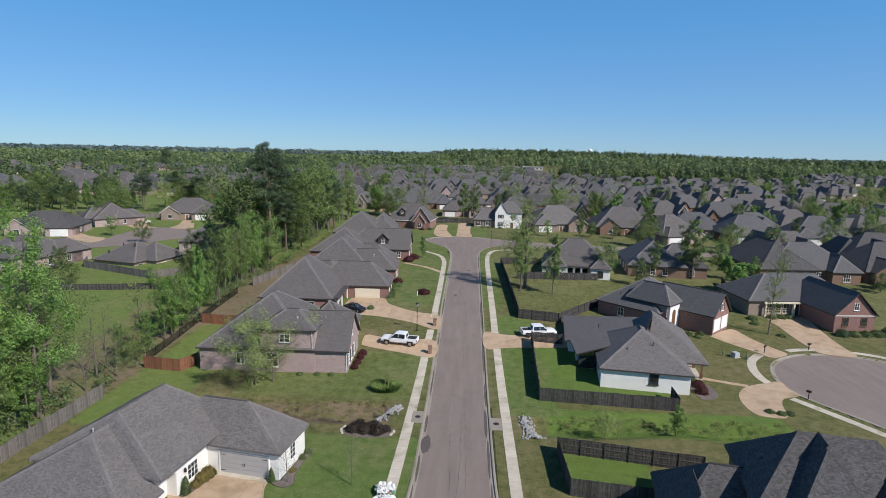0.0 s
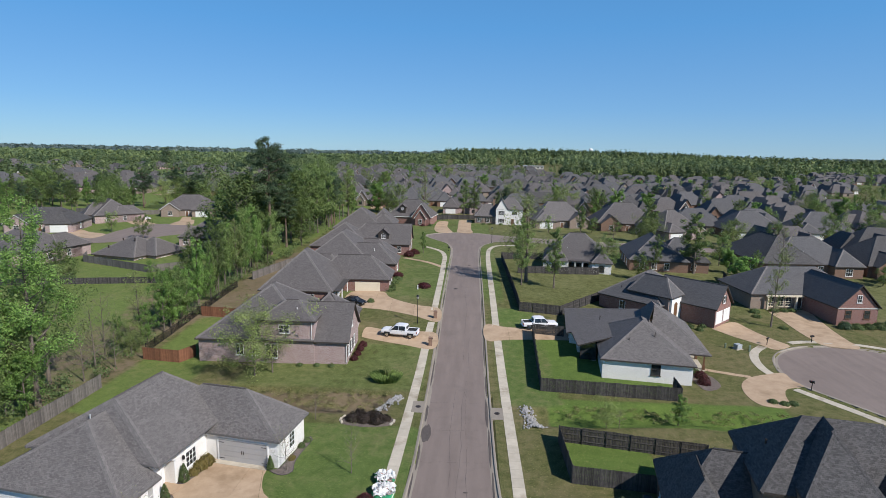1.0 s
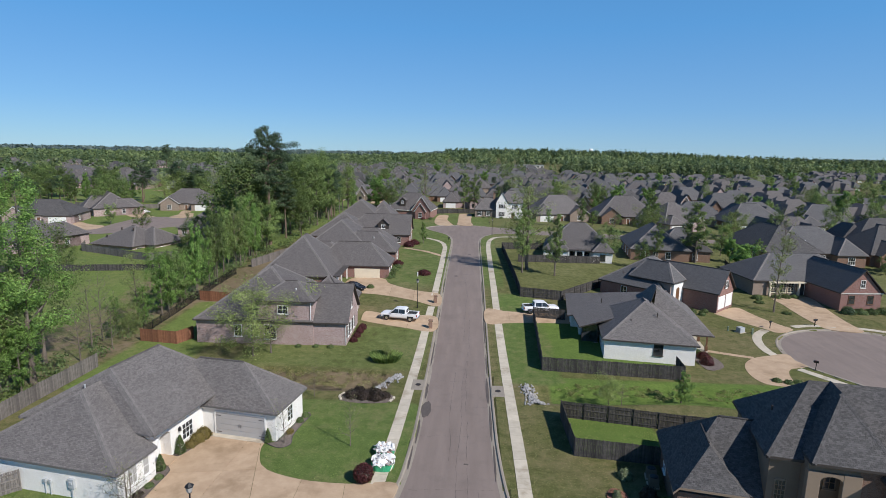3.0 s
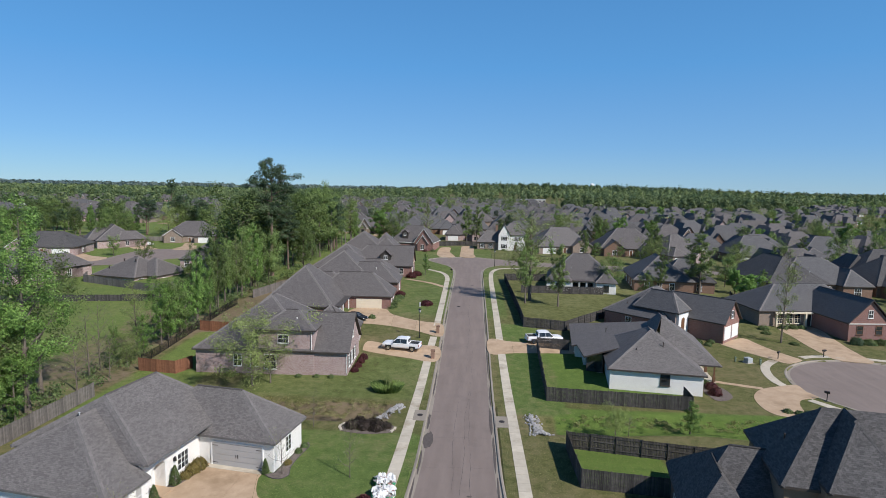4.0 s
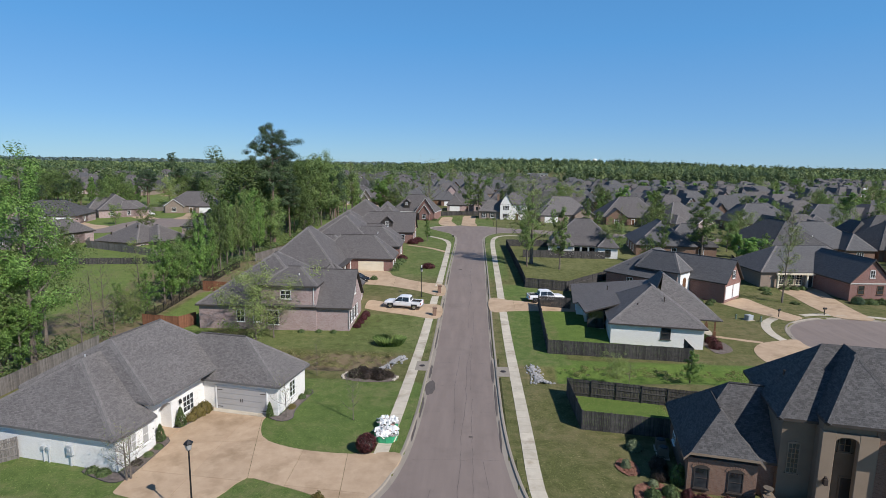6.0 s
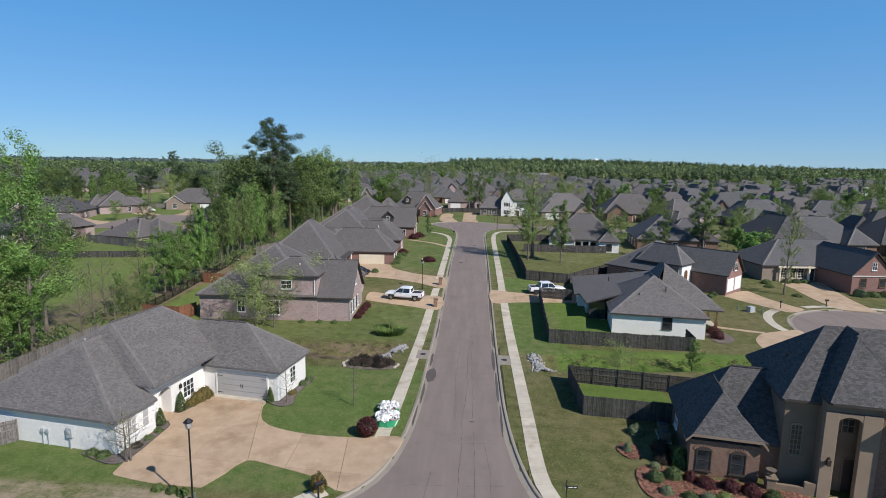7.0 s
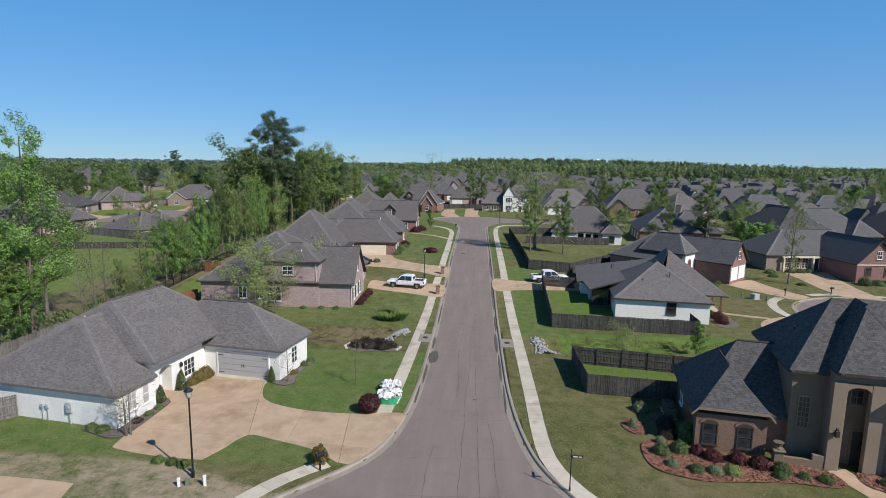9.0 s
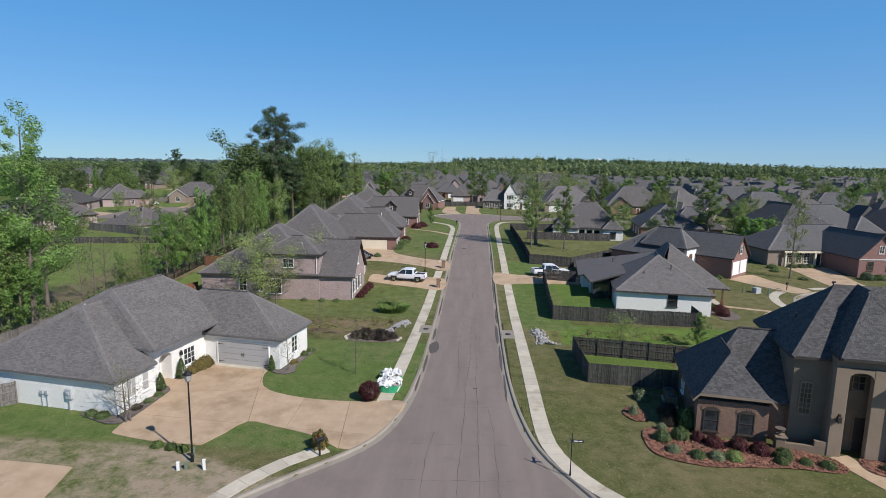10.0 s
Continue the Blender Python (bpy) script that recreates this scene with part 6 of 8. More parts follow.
fence([(-97, 136), (-94.4, 131.0), (-72.4, 121.6), (-66, 127)], 1.8, "fence", "grey board fence behind a low brick house", 1)
fence([(-98, 106.6), (-92.2, 107.6), (-65.0, 112.4), (-58, 114)], 1.4, "fence_dark", "low grey rail fence across the meadow", 1, board=0.3)
fence([(-46.5, 118), (-41.5, 141), (-42, 188), (-43, 226)], 1.85, "fence", "grey board fence behind the row of houses", 1)
fence([(-165, 226), (-138, 222), (-110, 236), (-88, 238)], 1.85, "fence", "grey board fence behind far houses", 1)
fence([(-14, 231), (-6, 235), (6, 236)], 1.85, "fence_dark", "dark board fence at the street's end", 1)

iron = thing("iron_fence", "black iron picket fence along the woods", "fence", pose(-47.2, 78, land(-47.2, 78)))
for k in range(14):
    y = k * 2.4
    z = land(-47.2, 78 + y) - land(-47.2, 78)
    part("panel", box_bm((-0.02, y, z + 0.2, 0.02, y + 2.4, z + 0.25), (-0.02, y, z + 1.2, 0.02, y + 2.4, z + 1.25), *[(-0.012, y + 0.12 * i, z, 0.012, y + 0.12 * i + 0.024, z + 1.4) for i in range(20)]), M["metal_black"], iron)["kind"] = "stuff"
    part("post", box_bm((-0.04, y - 0.04, z - 0.2, 0.04, y + 0.04, z + 1.5)), M["metal_black"], iron)

# ---- vehicles ----


def loft(sections, close=True):
    """A skin over cross-sections, each a list of points of equal count."""
    bm = bmesh.new()
    rings = [[bm.verts.new(p) for p in s] for s in sections]
    n = len(rings[0])
    for a, b in zip(rings, rings[1:]):
        for i in range(n):
            bm.faces.new((a[i], a[(i + 1) % n], b[(i + 1) % n], b[i]))
    bm.faces.new(rings[0][::-1])
    bm.faces.new(rings[-1])
    bmesh.ops.recalc_face_normals(bm, faces=bm.faces[:])
    return bm


def body_section(x, w, z0, z1, shoulder=0.06, tuck=0.1):
    return [(x, -w + tuck, z0), (x, -w, z0 + 0.18), (x, -w, z1 - shoulder * 1.5), (x, -w + shoulder, z1), (x, w - shoulder, z1), (x, w, z1 - shoulder * 1.5), (x, w, z0 + 0.18), (x, w - tuck, z0)]


def wheel(parent, x, y, r, w):
    bm = bmesh.new()
    bmesh.ops.create_cone(bm, cap_ends=True, segments=24, radius1=r, radius2=r, depth=w, matrix=Matrix.Translation((x, y, r)) @ Matrix.Rotation(math.pi / 2, 4, "X"))
    bmesh.ops.bevel(bm, geom=[e for e in bm.edges if len(e.link_faces) == 2 and e.calc_face_angle() > 1], offset=0.04, segments=2, affect="EDGES")
    t = part("wheel", bm, M["tyre"], parent, "black rubber tyre")
    s = 1 if y > 0 else -1
    bm = bmesh.new()
    bmesh.ops.create_cone(bm, cap_ends=True, segments=18, radius1=r * 0.64, radius2=r * 0.55, depth=0.03, matrix=Matrix.Translation((x, y + s * (w / 2 + 0.005), r)) @ Matrix.Rotation(math.pi / 2, 4, "X"))
    for k in range(6):
        a = k * math.pi / 3
        q = bmesh.ops.create_cube(bm, size=1)
        bmesh.ops.scale(bm, vec=(r * 0.5, 0.03, 0.06), verts=q["verts"])
        bmesh.ops.translate(bm, vec=(r * 0.3, 0, 0), verts=q["verts"])
        bmesh.ops.rotate(bm, cent=(0, 0, 0), matrix=Matrix.Rotation(a, 3, "Y"), verts=q["verts"])
        bmesh.ops.translate(bm, vec=(x, y + s * (w / 2 + 0.02), r), verts=q["verts"])
    part("rim", bm, M["chrome"], t)


def pickup(m, label):
    """A crew-cab pickup, its nose along +x."""
    t = thing("pickup_truck", label, "truck", m, "parked pickups")
    part("body", loft([body_section(-3.05, 0.9, 0.62, 1.18), body_section(-2.95, 0.98, 0.5, 1.22), body_section(-0.95, 1.0, 0.45, 1.22), body_section(1.2, 1.0, 0.45, 1.22), body_section(1.35, 0.99, 0.45, 1.2), body_section(2.6, 0.97, 0.5, 1.14, 0.1), body_section(2.98, 0.92, 0.55, 1.05, 0.12), body_section(3.06, 0.82, 0.6, 0.95, 0.12)]), M["car_white"], t, "white painted truck body")
    cab = part("cab", loft([[(x, -w0, 1.2), (x + dx, -w1, z), (x + dx, w1, z), (x, w0, 1.2)] for x, dx, w0, w1, z in ((-1.3, 0.12, 0.95, 0.76, 1.95), (-0.9, 0.1, 0.96, 0.78, 2.02), (0.35, 0.0, 0.96, 0.78, 2.0), (1.55, -0.8, 0.95, 0.75, 1.9))]), M["car_white"], t, "white crew cab")
    for s in (-1, 1):
        part("side_window", loft([[(x, s * 0.955, 1.25), (x, s * 0.815, 1.9), (x, s * 0.835, 1.9), (x, s * 0.985, 1.25)] for x in (-1.05, -0.02)]), M["glass"], cab)
        part("side_window", loft([[(0.06, s * 0.955, 1.25), (0.06, s * 0.815, 1.9), (0.06, s * 0.835, 1.9), (0.06, s * 0.985, 1.25)], [(1.28, s * 0.955, 1.25), (0.64, s * 0.815, 1.88), (0.64, s * 0.835, 1.88), (1.28, s * 0.985, 1.25)]]), M["glass"], cab)
        part("door_handle", box_bm((-0.55, s * 1.0 - 0.02, 1.08, -0.4, s * 1.0 + 0.02, 1.11), (0.3, s * 1.0 - 0.02, 1.08, 0.45, s * 1.0 + 0.02, 1.11)), M["chrome"], t)
        part("mirror", box_bm((1.0, s * 1.12 - 0.1, 1.28, 1.14, s * 1.12 + 0.1, 1.5), bevel=0.03), M["car_black"], t)
        part("headlight", box_bm((2.9, s * 0.72 - 0.17, 0.82, 3.07, s * 0.72 + 0.17, 1.0), bevel=0.03), M["lamp_clear"], t)
        part("tail_light", box_bm((-3.08, s * 0.9 - 0.08, 0.8, -2.96, s * 0.9 + 0.08, 1.18), bevel=0.02), M["lamp_red"], t)
        part("wheel_arch", box_bm((1.5, s * 1.0 - 0.03, 0.42, 2.5, s * 1.0 + 0.015, 0.86), bevel=0.01), M["tyre"], t)
        part("wheel_arch", box_bm((-2.45, s * 1.0 - 0.03, 0.42, -1.45, s * 1.0 + 0.015, 0.86), bevel=0.01), M["tyre"], t)
        for x in (2.0, -1.95):
            wheel(t, x, s * 0.9, 0.41, 0.27)
    part("windscreen", loft([[(1.58, -0.86, 1.24), (1.61, -0.86, 1.24), (0.84, -0.7, 1.88), (0.8, -0.7, 1.88)], [(1.58, 0.86, 1.24), (1.61, 0.86, 1.24), (0.84, 0.7, 1.88), (0.8, 0.7, 1.88)]]), M["glass"], cab)
    part("rear_window", box_bm((-1.29, -0.6, 1.35, -1.2, 0.6, 1.82)), M["glass"], cab)
    part("bed_liner", box_bm((-2.9, -0.84, 1.0, -1.35, 0.84, 1.235)), M["tyre"], t, "black open load bed")
    part("bed_wall", box_bm((-3.0, -0.98, 1.2, -1.32, -0.84, 1.3), (-3.0, 0.84, 1.2, -1.32, 0.98, 1.3), (-3.04, -0.98, 0.75, -2.9, 0.98, 1.3), bevel=0.015), M["car_white"], t)
    part("grille", box_bm((3.0, -0.5, 0.66, 3.1, 0.5, 1.0), *[(3.08, -0.48, 0.7 + 0.09 * k, 3.12, 0.48, 0.73 + 0.09 * k) for k in range(3)]), M["chrome"], t)
    part("bumper", box_bm((2.9, -0.92, 0.44, 3.16, 0.92, 0.64), bevel=0.04), M["chrome"], t)
    part("bumper", box_bm((-3.18, -0.92, 0.5, -3.0, 0.92, 0.68), bevel=0.03), M["chrome"], t)
    return t


def saloon(m, paint, label, name="car", roof=1.45, tall=0.0):
    t = thing(name, label, "car", m)
    part("body", loft([body_section(-2.3, 0.75, 0.45, 0.85 + tall), body_section(-2.2, 0.85, 0.32, 0.95 + tall), body_section(-0.5, 0.9, 0.28, 0.98 + tall), body_section(1.2, 0.9, 0.28, 0.96 + tall * 0.7), body_section(2.05, 0.84, 0.32, 0.82 + tall * 0.5), body_section(2.3, 0.7, 0.42, 0.68 + tall * 0.4)]), M[paint], t)
    cab = part("cabin", loft([[(x, -0.84, 0.94 + tall), (x + dx, -0.62, z), (x + dx, 0.62, z), (x, 0.84, 0.94 + tall)] for x, dx, z in ((-1.9, 0.55 if not tall else 0.15, roof - 0.06), (-0.7, 0.0, roof), (0.3, -0.1, roof), (1.2, -0.75, roof - 0.08))]), M[paint], t)
    for s in (-1, 1):
        part("side_window", loft([[(x, s * 0.835, 1.0 + tall), (x2, s * 0.66, roof - 0.1), (x2, s * 0.68, roof - 0.1), (x, s * 0.855, 1.0 + tall)] for x, x2 in ((-1.45, -1.1), (0.85, 0.3))]), M["glass"], cab)
        part("headlight", box_bm((2.12, s * 0.58 - 0.14, 0.6, 2.28, s * 0.58 + 0.14, 0.72), bevel=0.02), M["lamp_clear"], t)
        part("tail_light", box_bm((-2.32, s * 0.62 - 0.14, 0.7, -2.24, s * 0.62 + 0.14, 0.84), bevel=0.02), M["lamp_red"], t)
        for x in (1.38, -1.35):
            wheel(t, x, s * 0.8, 0.33, 0.22)
    part("windscreen", loft([[(1.2, -0.72, 1.0 + tall), (1.22, -0.72, 1.0 + tall), (0.5, -0.56, roof - 0.06), (0.47, -0.56, roof - 0.06)], [(1.2, 0.72, 1.0 + tall), (1.22, 0.72, 1.0 + tall), (0.5, 0.56, roof - 0.06), (0.47, 0.56, roof - 0.06)]]), M["glass"], cab)
    return t


def on_drive(x, y, turn):
    return pose(x, y, land(x, y) + 0.035, 0, 0, turn)


pickup(on_drive(-10.0, 88.0, 171), "white crew-cab pickup with a dark bed on the tan driveway")
saloon(on_drive(-20.6, 102.6, -25), "car_black", "black saloon parked by the cream garage")
pickup(on_drive(13.5, 93.9, 9), "white crew-cab pickup nosed in beside a dark fence")
saloon(on_drive(-124.6, 207.6, 50), "car_white", "white van on a far driveway", "van", 1.9, 0.35)
saloon(on_drive(100, 366, 20), "car_white", "white van on a far street", "van", 1.9, 0.35)
saloon(on_drive(60, 392, 10), "car_white", "white car on a far street")
pickup(on_drive(140, 262, 10), "white pickup standing before a distant house")
saloon(on_drive(92, 240, 80), "car_black", "dark car beside a distant house")

# ---- street furniture ----


def street_lamp(x, y, h):
    t = thing("street_lamp", "black post-top street lamp on a slim pole", "street lamp", pose(x, y, land(x, y)), "street lamps")
    part("pole", tube_bm([(0, 0, -0.3), (0, 0, 0.5), (0, 0, 0.55), (0, 0, h - 0.75)], [0.1, 0.1, 0.065, 0.05], 10), M["metal_black"], t)
    head = part("lantern", tube_bm([(0, 0, h - 0.78), (0, 0, h - 0.7), (0, 0, h - 0.68)], [0.06, 0.14, 0.18], 6), M["metal_black"], t)
    part("lens", tube_bm([(0, 0, h - 0.68), (0, 0, h - 0.28)], [0.16, 0.26], 6), M["pale_pane"], head)
    part("cap", tube_bm([(0, 0, h - 0.28), (0, 0, h - 0.22), (0, 0, h - 0.06), (0, 0, h)], [0.3, 0.3, 0.1, 0.03], 6), M["metal_black"], head)
    return t


street_lamp(-17.06, 33.46, 6.2)
street_lamp(-7.7, 93.7, 5.2)
street_lamp(8.2, 176.0, 5.2)

sign = thing("street_sign", "slim dark pole with two crossed street name blades", "sign", pose(7.26, 33.95, land(7.26, 33.95)))
part("pole", tube_bm([(0, 0, -0.2), (0, 0, 2.75)], [0.035, 0.03], 8), M["metal_black"], sign)
blade = part("blade", box_bm((0.03, -0.012, 2.28, 0.72, 0.012, 2.46), bevel=0.004), M["metal_black"], sign, "dark green name blade with pale bars")
part("lettering", box_bm((0.1, -0.016, 2.34, 0.4, 0.016, 2.4), (0.45, -0.016, 2.34, 0.64, 0.016, 2.4)), M["white"], blade)
cross = part("blade", box_bm((-0.012, 0.03, 2.06, 0.012, 0.72, 2.24), bevel=0.004), M["metal_black"], sign, "dark green name blade with pale bars")
part("lettering", box_bm((-0.016, 0.1, 2.12, 0.016, 0.42, 2.18), (-0.016, 0.47, 2.12, 0.016, 0.62, 2.18)), M["white"], cross)
part("base_collar", tube_bm([(0, 0, -0.05), (0, 0, 0.3), (0, 0, 0.36)], [0.06, 0.06, 0.035], 8), M["metal_black"], sign)
part("finial", tube_bm([(0, 0, 2.75), (0, 0, 2.82), (0, 0, 2.88)], [0.02, 0.05, 0.01], 8), M["metal_black"], sign)


def mailbox(x, y, turn, pillar):
    t = thing("mailbox", "brick mailbox pillar at the kerb" if pillar else "dark metal mailbox on a post", "mailbox", pose(x, y, land(x, y), 0, 0, turn), "mailboxes")
    if pillar:
        part("pillar", box_bm((-0.28, -0.28, -0.2, 0.28, 0.28, 1.25), (-0.33, -0.33, 1.25, 0.33, 0.33, 1.36), bevel=0.015), M["brick_plain"], t)
    else:
        part("post", box_bm((-0.05, -0.05, -0.2, 0.05, 0.05, 1.1), (-0.05, -0.3, 0.95, 0.05, 0.3, 1.05)), M["metal_black"], t)
    bm = tube_bm([(0, -0.36, 1.15), (0, 0.26, 1.15)], [0.13, 0.13], 10)
    part("box", bm, M["metal_black"], t)
    part("flag", box_bm((0.13, -0.1, 1.15, 0.145, -0.06, 1.38)), M["lamp_red"], t)
    return t


for x, y, turn, p in ((-4.75, 96.6, 90, True), (-4.75, 84.6, 90, True), (51.2, 92.0, 130, False), (59.6, 94.0, 100, False), (47.9, 74.0, 240, False), (-9.1, 34.95, 135, False), (-4.9, 160, 90, False), (8.0, 198, 0, False)):
    mailbox(x, y, turn, p)


def inlet(x, y, side):
    t = thing("storm_drain", "concrete kerb inlet with a round iron cover", "drain", pose(x, y, land(x, y)), "storm drains")
    part("slab", box_bm((-0.75, -1.5, -0.25, 0.75, 1.5, 0.045), bevel=0.02), M["kerb"], t)
    bm = tube_bm([(0, 0, 0.04), (0, 0, 0.06)], [0.34, 0.34], 20)
    part("cover", bm, M["iron"], t)
    part("throat", box_bm((side * 0.76 - 0.03, -1.2, -0.13, side * 0.76 + 0.03, 1.2, -0.02)), M["tar"], t)


inlet(-4.75, 64.2, 1)
inlet(4.85, 63.2, -1)
for x, y, r in ((-1.6, 116, 0.4), (1.2, 141, 0.35)):
    t = thing("manhole_cover", "round dark iron manhole cover in the street", "manhole", pose(x, y, land(x, y) - 0.13))
    part("cover", tube_bm([(0, 0, 0.0), (0, 0, 0.012)], [r, r], 20), M["iron"], t)

t = thing("transformer_box", "grey-green utility box on a pad", "utility box", pose(45.2, 89.4, land(45.2, 89.4), 0, 0, 20))
part("cabinet", box_bm((-0.5, -0.45, 0.05, 0.5, 0.45, 0.85), bevel=0.04), M["grey_box"], t)
part("pad", box_bm((-0.65, -0.6, -0.1, 0.65, 0.6, 0.06)), M["walk"], t)
for x, y in ((43.4, 89.8), (46.6, 88.4), (47.0, 89.2)):
    t = thing("utility_pedestal", "small utility pedestal in the grass", "utility box", pose(x, y, land(x, y)), "utility pedestals")
    part("post", box_bm((-0.12, -0.1, -0.1, 0.12, 0.1, 0.75), (-0.14, -0.12, 0.68, 0.14, 0.12, 0.78), bevel=0.02), M["green_box"], t)
for x, y, mt, h in ((-17.45, 32.4, "white", 0.55), (-15.85, 32.6, "white", 0.7), (-17.05, 32.6, "green_box", 0.45), (-17.2, 33.9, "green_box", 0.7)):
    t = thing("utility_pedestal", "white or green cable pedestal by the street lamp", "utility box", pose(x, y, land(x, y), 0, 0, 15), "utility pedestals")
    part("post", box_bm((-0.085, -0.07, -0.1, 0.085, 0.07, h), (-0.1, -0.085, h - 0.12, 0.1, 0.085, h + 0.02), bevel=0.02), M[mt], t)
for x, y in ((17.3, 45.3), (17.5, 46.6)):
    t = thing("air_conditioner", "outdoor air conditioner beside the brick wall, its case darkened for shade", "air conditioner", pose(x, y, land(x, y), 0, 0, -11), "air conditioners")
    # dark case colour carries the shade beside the house
    part("case", box_bm((-0.4, -0.4, 0.08, 0.4, 0.4, 0.8), *[(-0.41, -0.38 + 0.08 * k, 0.15, 0.41, -0.35 + 0.08 * k, 0.85) for k in range(10)], bevel=0.0), M["stucco"], t)
    part("fan_guard", tube_bm([(0, 0, 0.9), (0, 0, 0.94)], [0.34, 0.32], 16), M["metal_black"], t)
    part("pad", box_bm((-0.5, -0.5, -0.1, 0.5, 0.5, 0.08)), M["walk"], t)
u = thing("garden_urn", "weathered stone urn on the garden wall", "urn", D.matrix_basis @ pose(6.3, 1.35, 1.05))
part("bowl", tube_bm([(0, 0, 0), (0, 0, 0.06), (0, 0, 0.14), (0, 0, 0.2), (0, 0, 0.34), (0, 0, 0.46), (0, 0, 0.5)], [0.2, 0.2, 0.09, 0.1, 0.26, 0.3, 0.34], 14), M["terracotta"], u)

# road marks of use: patches of tar and the crack line along the crown
crack = structure("road_cracks", None, "thin dark sealed cracks along the asphalt", "road")
rngc = random.Random(3)


def ribbon(points, width, mat, lift, name):
    verts, faces = [], []
    for i, (x, y) in enumerate(points):
        a, b = points[max(0, i - 1)], points[min(len(points) - 1, i + 1)]
        d = Vector((b[0] - a[0], b[1] - a[1])).normalized()
        w = width * rngc.uniform(0.5, 1.3)
        for s in (-1, 1):
            verts.append((x - d.y * s * w / 2, y + d.x * s * w / 2, land(x, y) + lift))
    faces = [(2 * i, 2 * i + 1, 2 * i + 3, 2 * i + 2) for i in range(len(points) - 1)]
    return child(name, mesh_of(name, verts, faces, mat), crack)


for x0, ya, yb in ((0.35, 27, 78), (1.5, 30, 56), (-1.9, 28, 40), (2.6, 25, 44), (0.6, 80, 118), (-0.4, 48, 70), (1.1, 58, 90)):
    pts, x = [], x0
    for y in np.arange(ya, yb, 0.8):
        x += rngc.uniform(-0.09, 0.09)
        pts.append((x, float(y)))
    ribbon(pts, 0.024, M["tar"], -0.126, "crack")
for y in (33.0, 37.5, 43.5, 52.5, 59, 66, 79, 96):
    pts = [(x, y + rngc.uniform(-0.12, 0.12) + 0.06 * x) for x in np.arange(-3.6, 3.7, 0.6)]
    ribbon([(float(a), float(b)) for a, b in pts], 0.018, M["tar"], -0.126, "crack")


def blot(x, y, rx, ry, mat, lift, name, parent):
    pts = [(x + rx * math.cos(a) * (1 + 0.35 * noise.noise((math.cos(a) * 1.7 + x, math.sin(a) * 1.7 + y, 0))), y + ry * math.sin(a) * (1 + 0.35 * noise.noise((math.cos(a) * 1.7 + x, math.sin(a) * 1.7 + y, 2)))) for a in np.linspace(0, 2 * math.pi, 20)[:-1]]
    return part(name, sheet([(float(a), float(b)) for a, b in pts], lift, 2.0), mat, parent)


for x, y, rx, ry in ((-3.3, 58.2, 0.55, 2.0), (-3.6, 62.9, 0.14, 2.2), (-3.75, 53.4, 0.12, 2.4), (-4.0, 48.4, 0.12, 2.2), (3.6, 63.5, 0.18, 3.4), (3.72, 55.6, 0.13, 3.8), (3.72, 71.5, 0.1, 3.6), (3.85, 48, 0.09, 3.0), (-3.72, 108, 0.1, 6), (-3.7, 88, 0.1, 5), (-3.7, 75, 0.1, 5), (3.7, 84, 0.11, 6), (3.7, 104, 0.1, 7), (1.2, 47.5, 0.25, 0.12)):
    blot(x, y, rx, ry, M["stain"], -0.104, "stain", crack)

# ---- planting and garden stuff ----


def heap(seed, n, spread, size, flat=0.6, fill=0.0):
    """Leaf sprays over a lumpy mound."""
    rng = np.random.default_rng(seed)
    g = rng.normal(size=(n, 3))
    g /= np.linalg.norm(g, axis=1)[:, None]
    g[:, 2] = np.abs(g[:, 2])
    rad = 0.72 + 0.3 * rng.random((n, 1)) + 0.14 * np.sin(g[:, :1] * 5 + seed) * np.cos(g[:, 1:2] * 6)
    p = g * rad * np.array([spread, spread, spread * flat * 2])
    p[:, 2] += 0.05
    return leaf_quads(p, size, rng, g, 0.6)


SHRUBS = {}


def shrub(x, y, r, h, leaf, label, dz=0.0, group="shrubs"):
    t = thing("shrub", label, "shrub", pose(x, y, land(x, y) - (ditch_depth(x, y) if 55 < y < 72 else 0) + dz, 0, 0, (x * 71 + y * 13) % 360), group)
    key = (leaf, int(x * 7 + y * 3) % 2)
    if key not in SHRUBS:
        v, f = heap(len(SHRUBS) + 3, 1500, 1.0, 0.085, 0.5)
        # lumpy bark-coloured core filling the foliage, in place of a stem
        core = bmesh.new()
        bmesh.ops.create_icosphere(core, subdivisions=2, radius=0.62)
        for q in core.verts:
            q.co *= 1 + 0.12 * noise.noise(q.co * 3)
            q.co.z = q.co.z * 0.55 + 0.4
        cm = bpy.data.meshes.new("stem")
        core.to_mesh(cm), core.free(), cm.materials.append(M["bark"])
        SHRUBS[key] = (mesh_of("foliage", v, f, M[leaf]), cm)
    s = Matrix.Diagonal((r, r, h, 1))
    child("foliage", SHRUBS[key][0], t, m=s)
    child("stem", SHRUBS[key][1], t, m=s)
    return t


def cone_shrub(x, y, r, h, label):
    t = thing("conical_shrub", label, "shrub", pose(x, y, land(x, y)), "conical shrubs")
    rng = np.random.default_rng(int(abs(x * 10)))
    n = 1100
    z = rng.random(n) ** 1.3
    a = rng.random(n) * 2 * np.pi
    rad = (1 - z) ** 0.7 * np.minimum(1, 0.55 + z * 4) * (0.8 + 0.3 * rng.random(n))
    v, f = leaf_quads(np.stack([np.cos(a) * rad * r, np.sin(a) * rad * r, z * h + 0.05], 1), 0.07, rng)
    child("foliage", mesh_of("foliage", v, f, M["shrub"]), t)
    part("stem", tube_bm([(0, 0, -0.1), (0, 0, h * 0.8)], [0.3 * r, 0.02], 7), M["bark"], t)


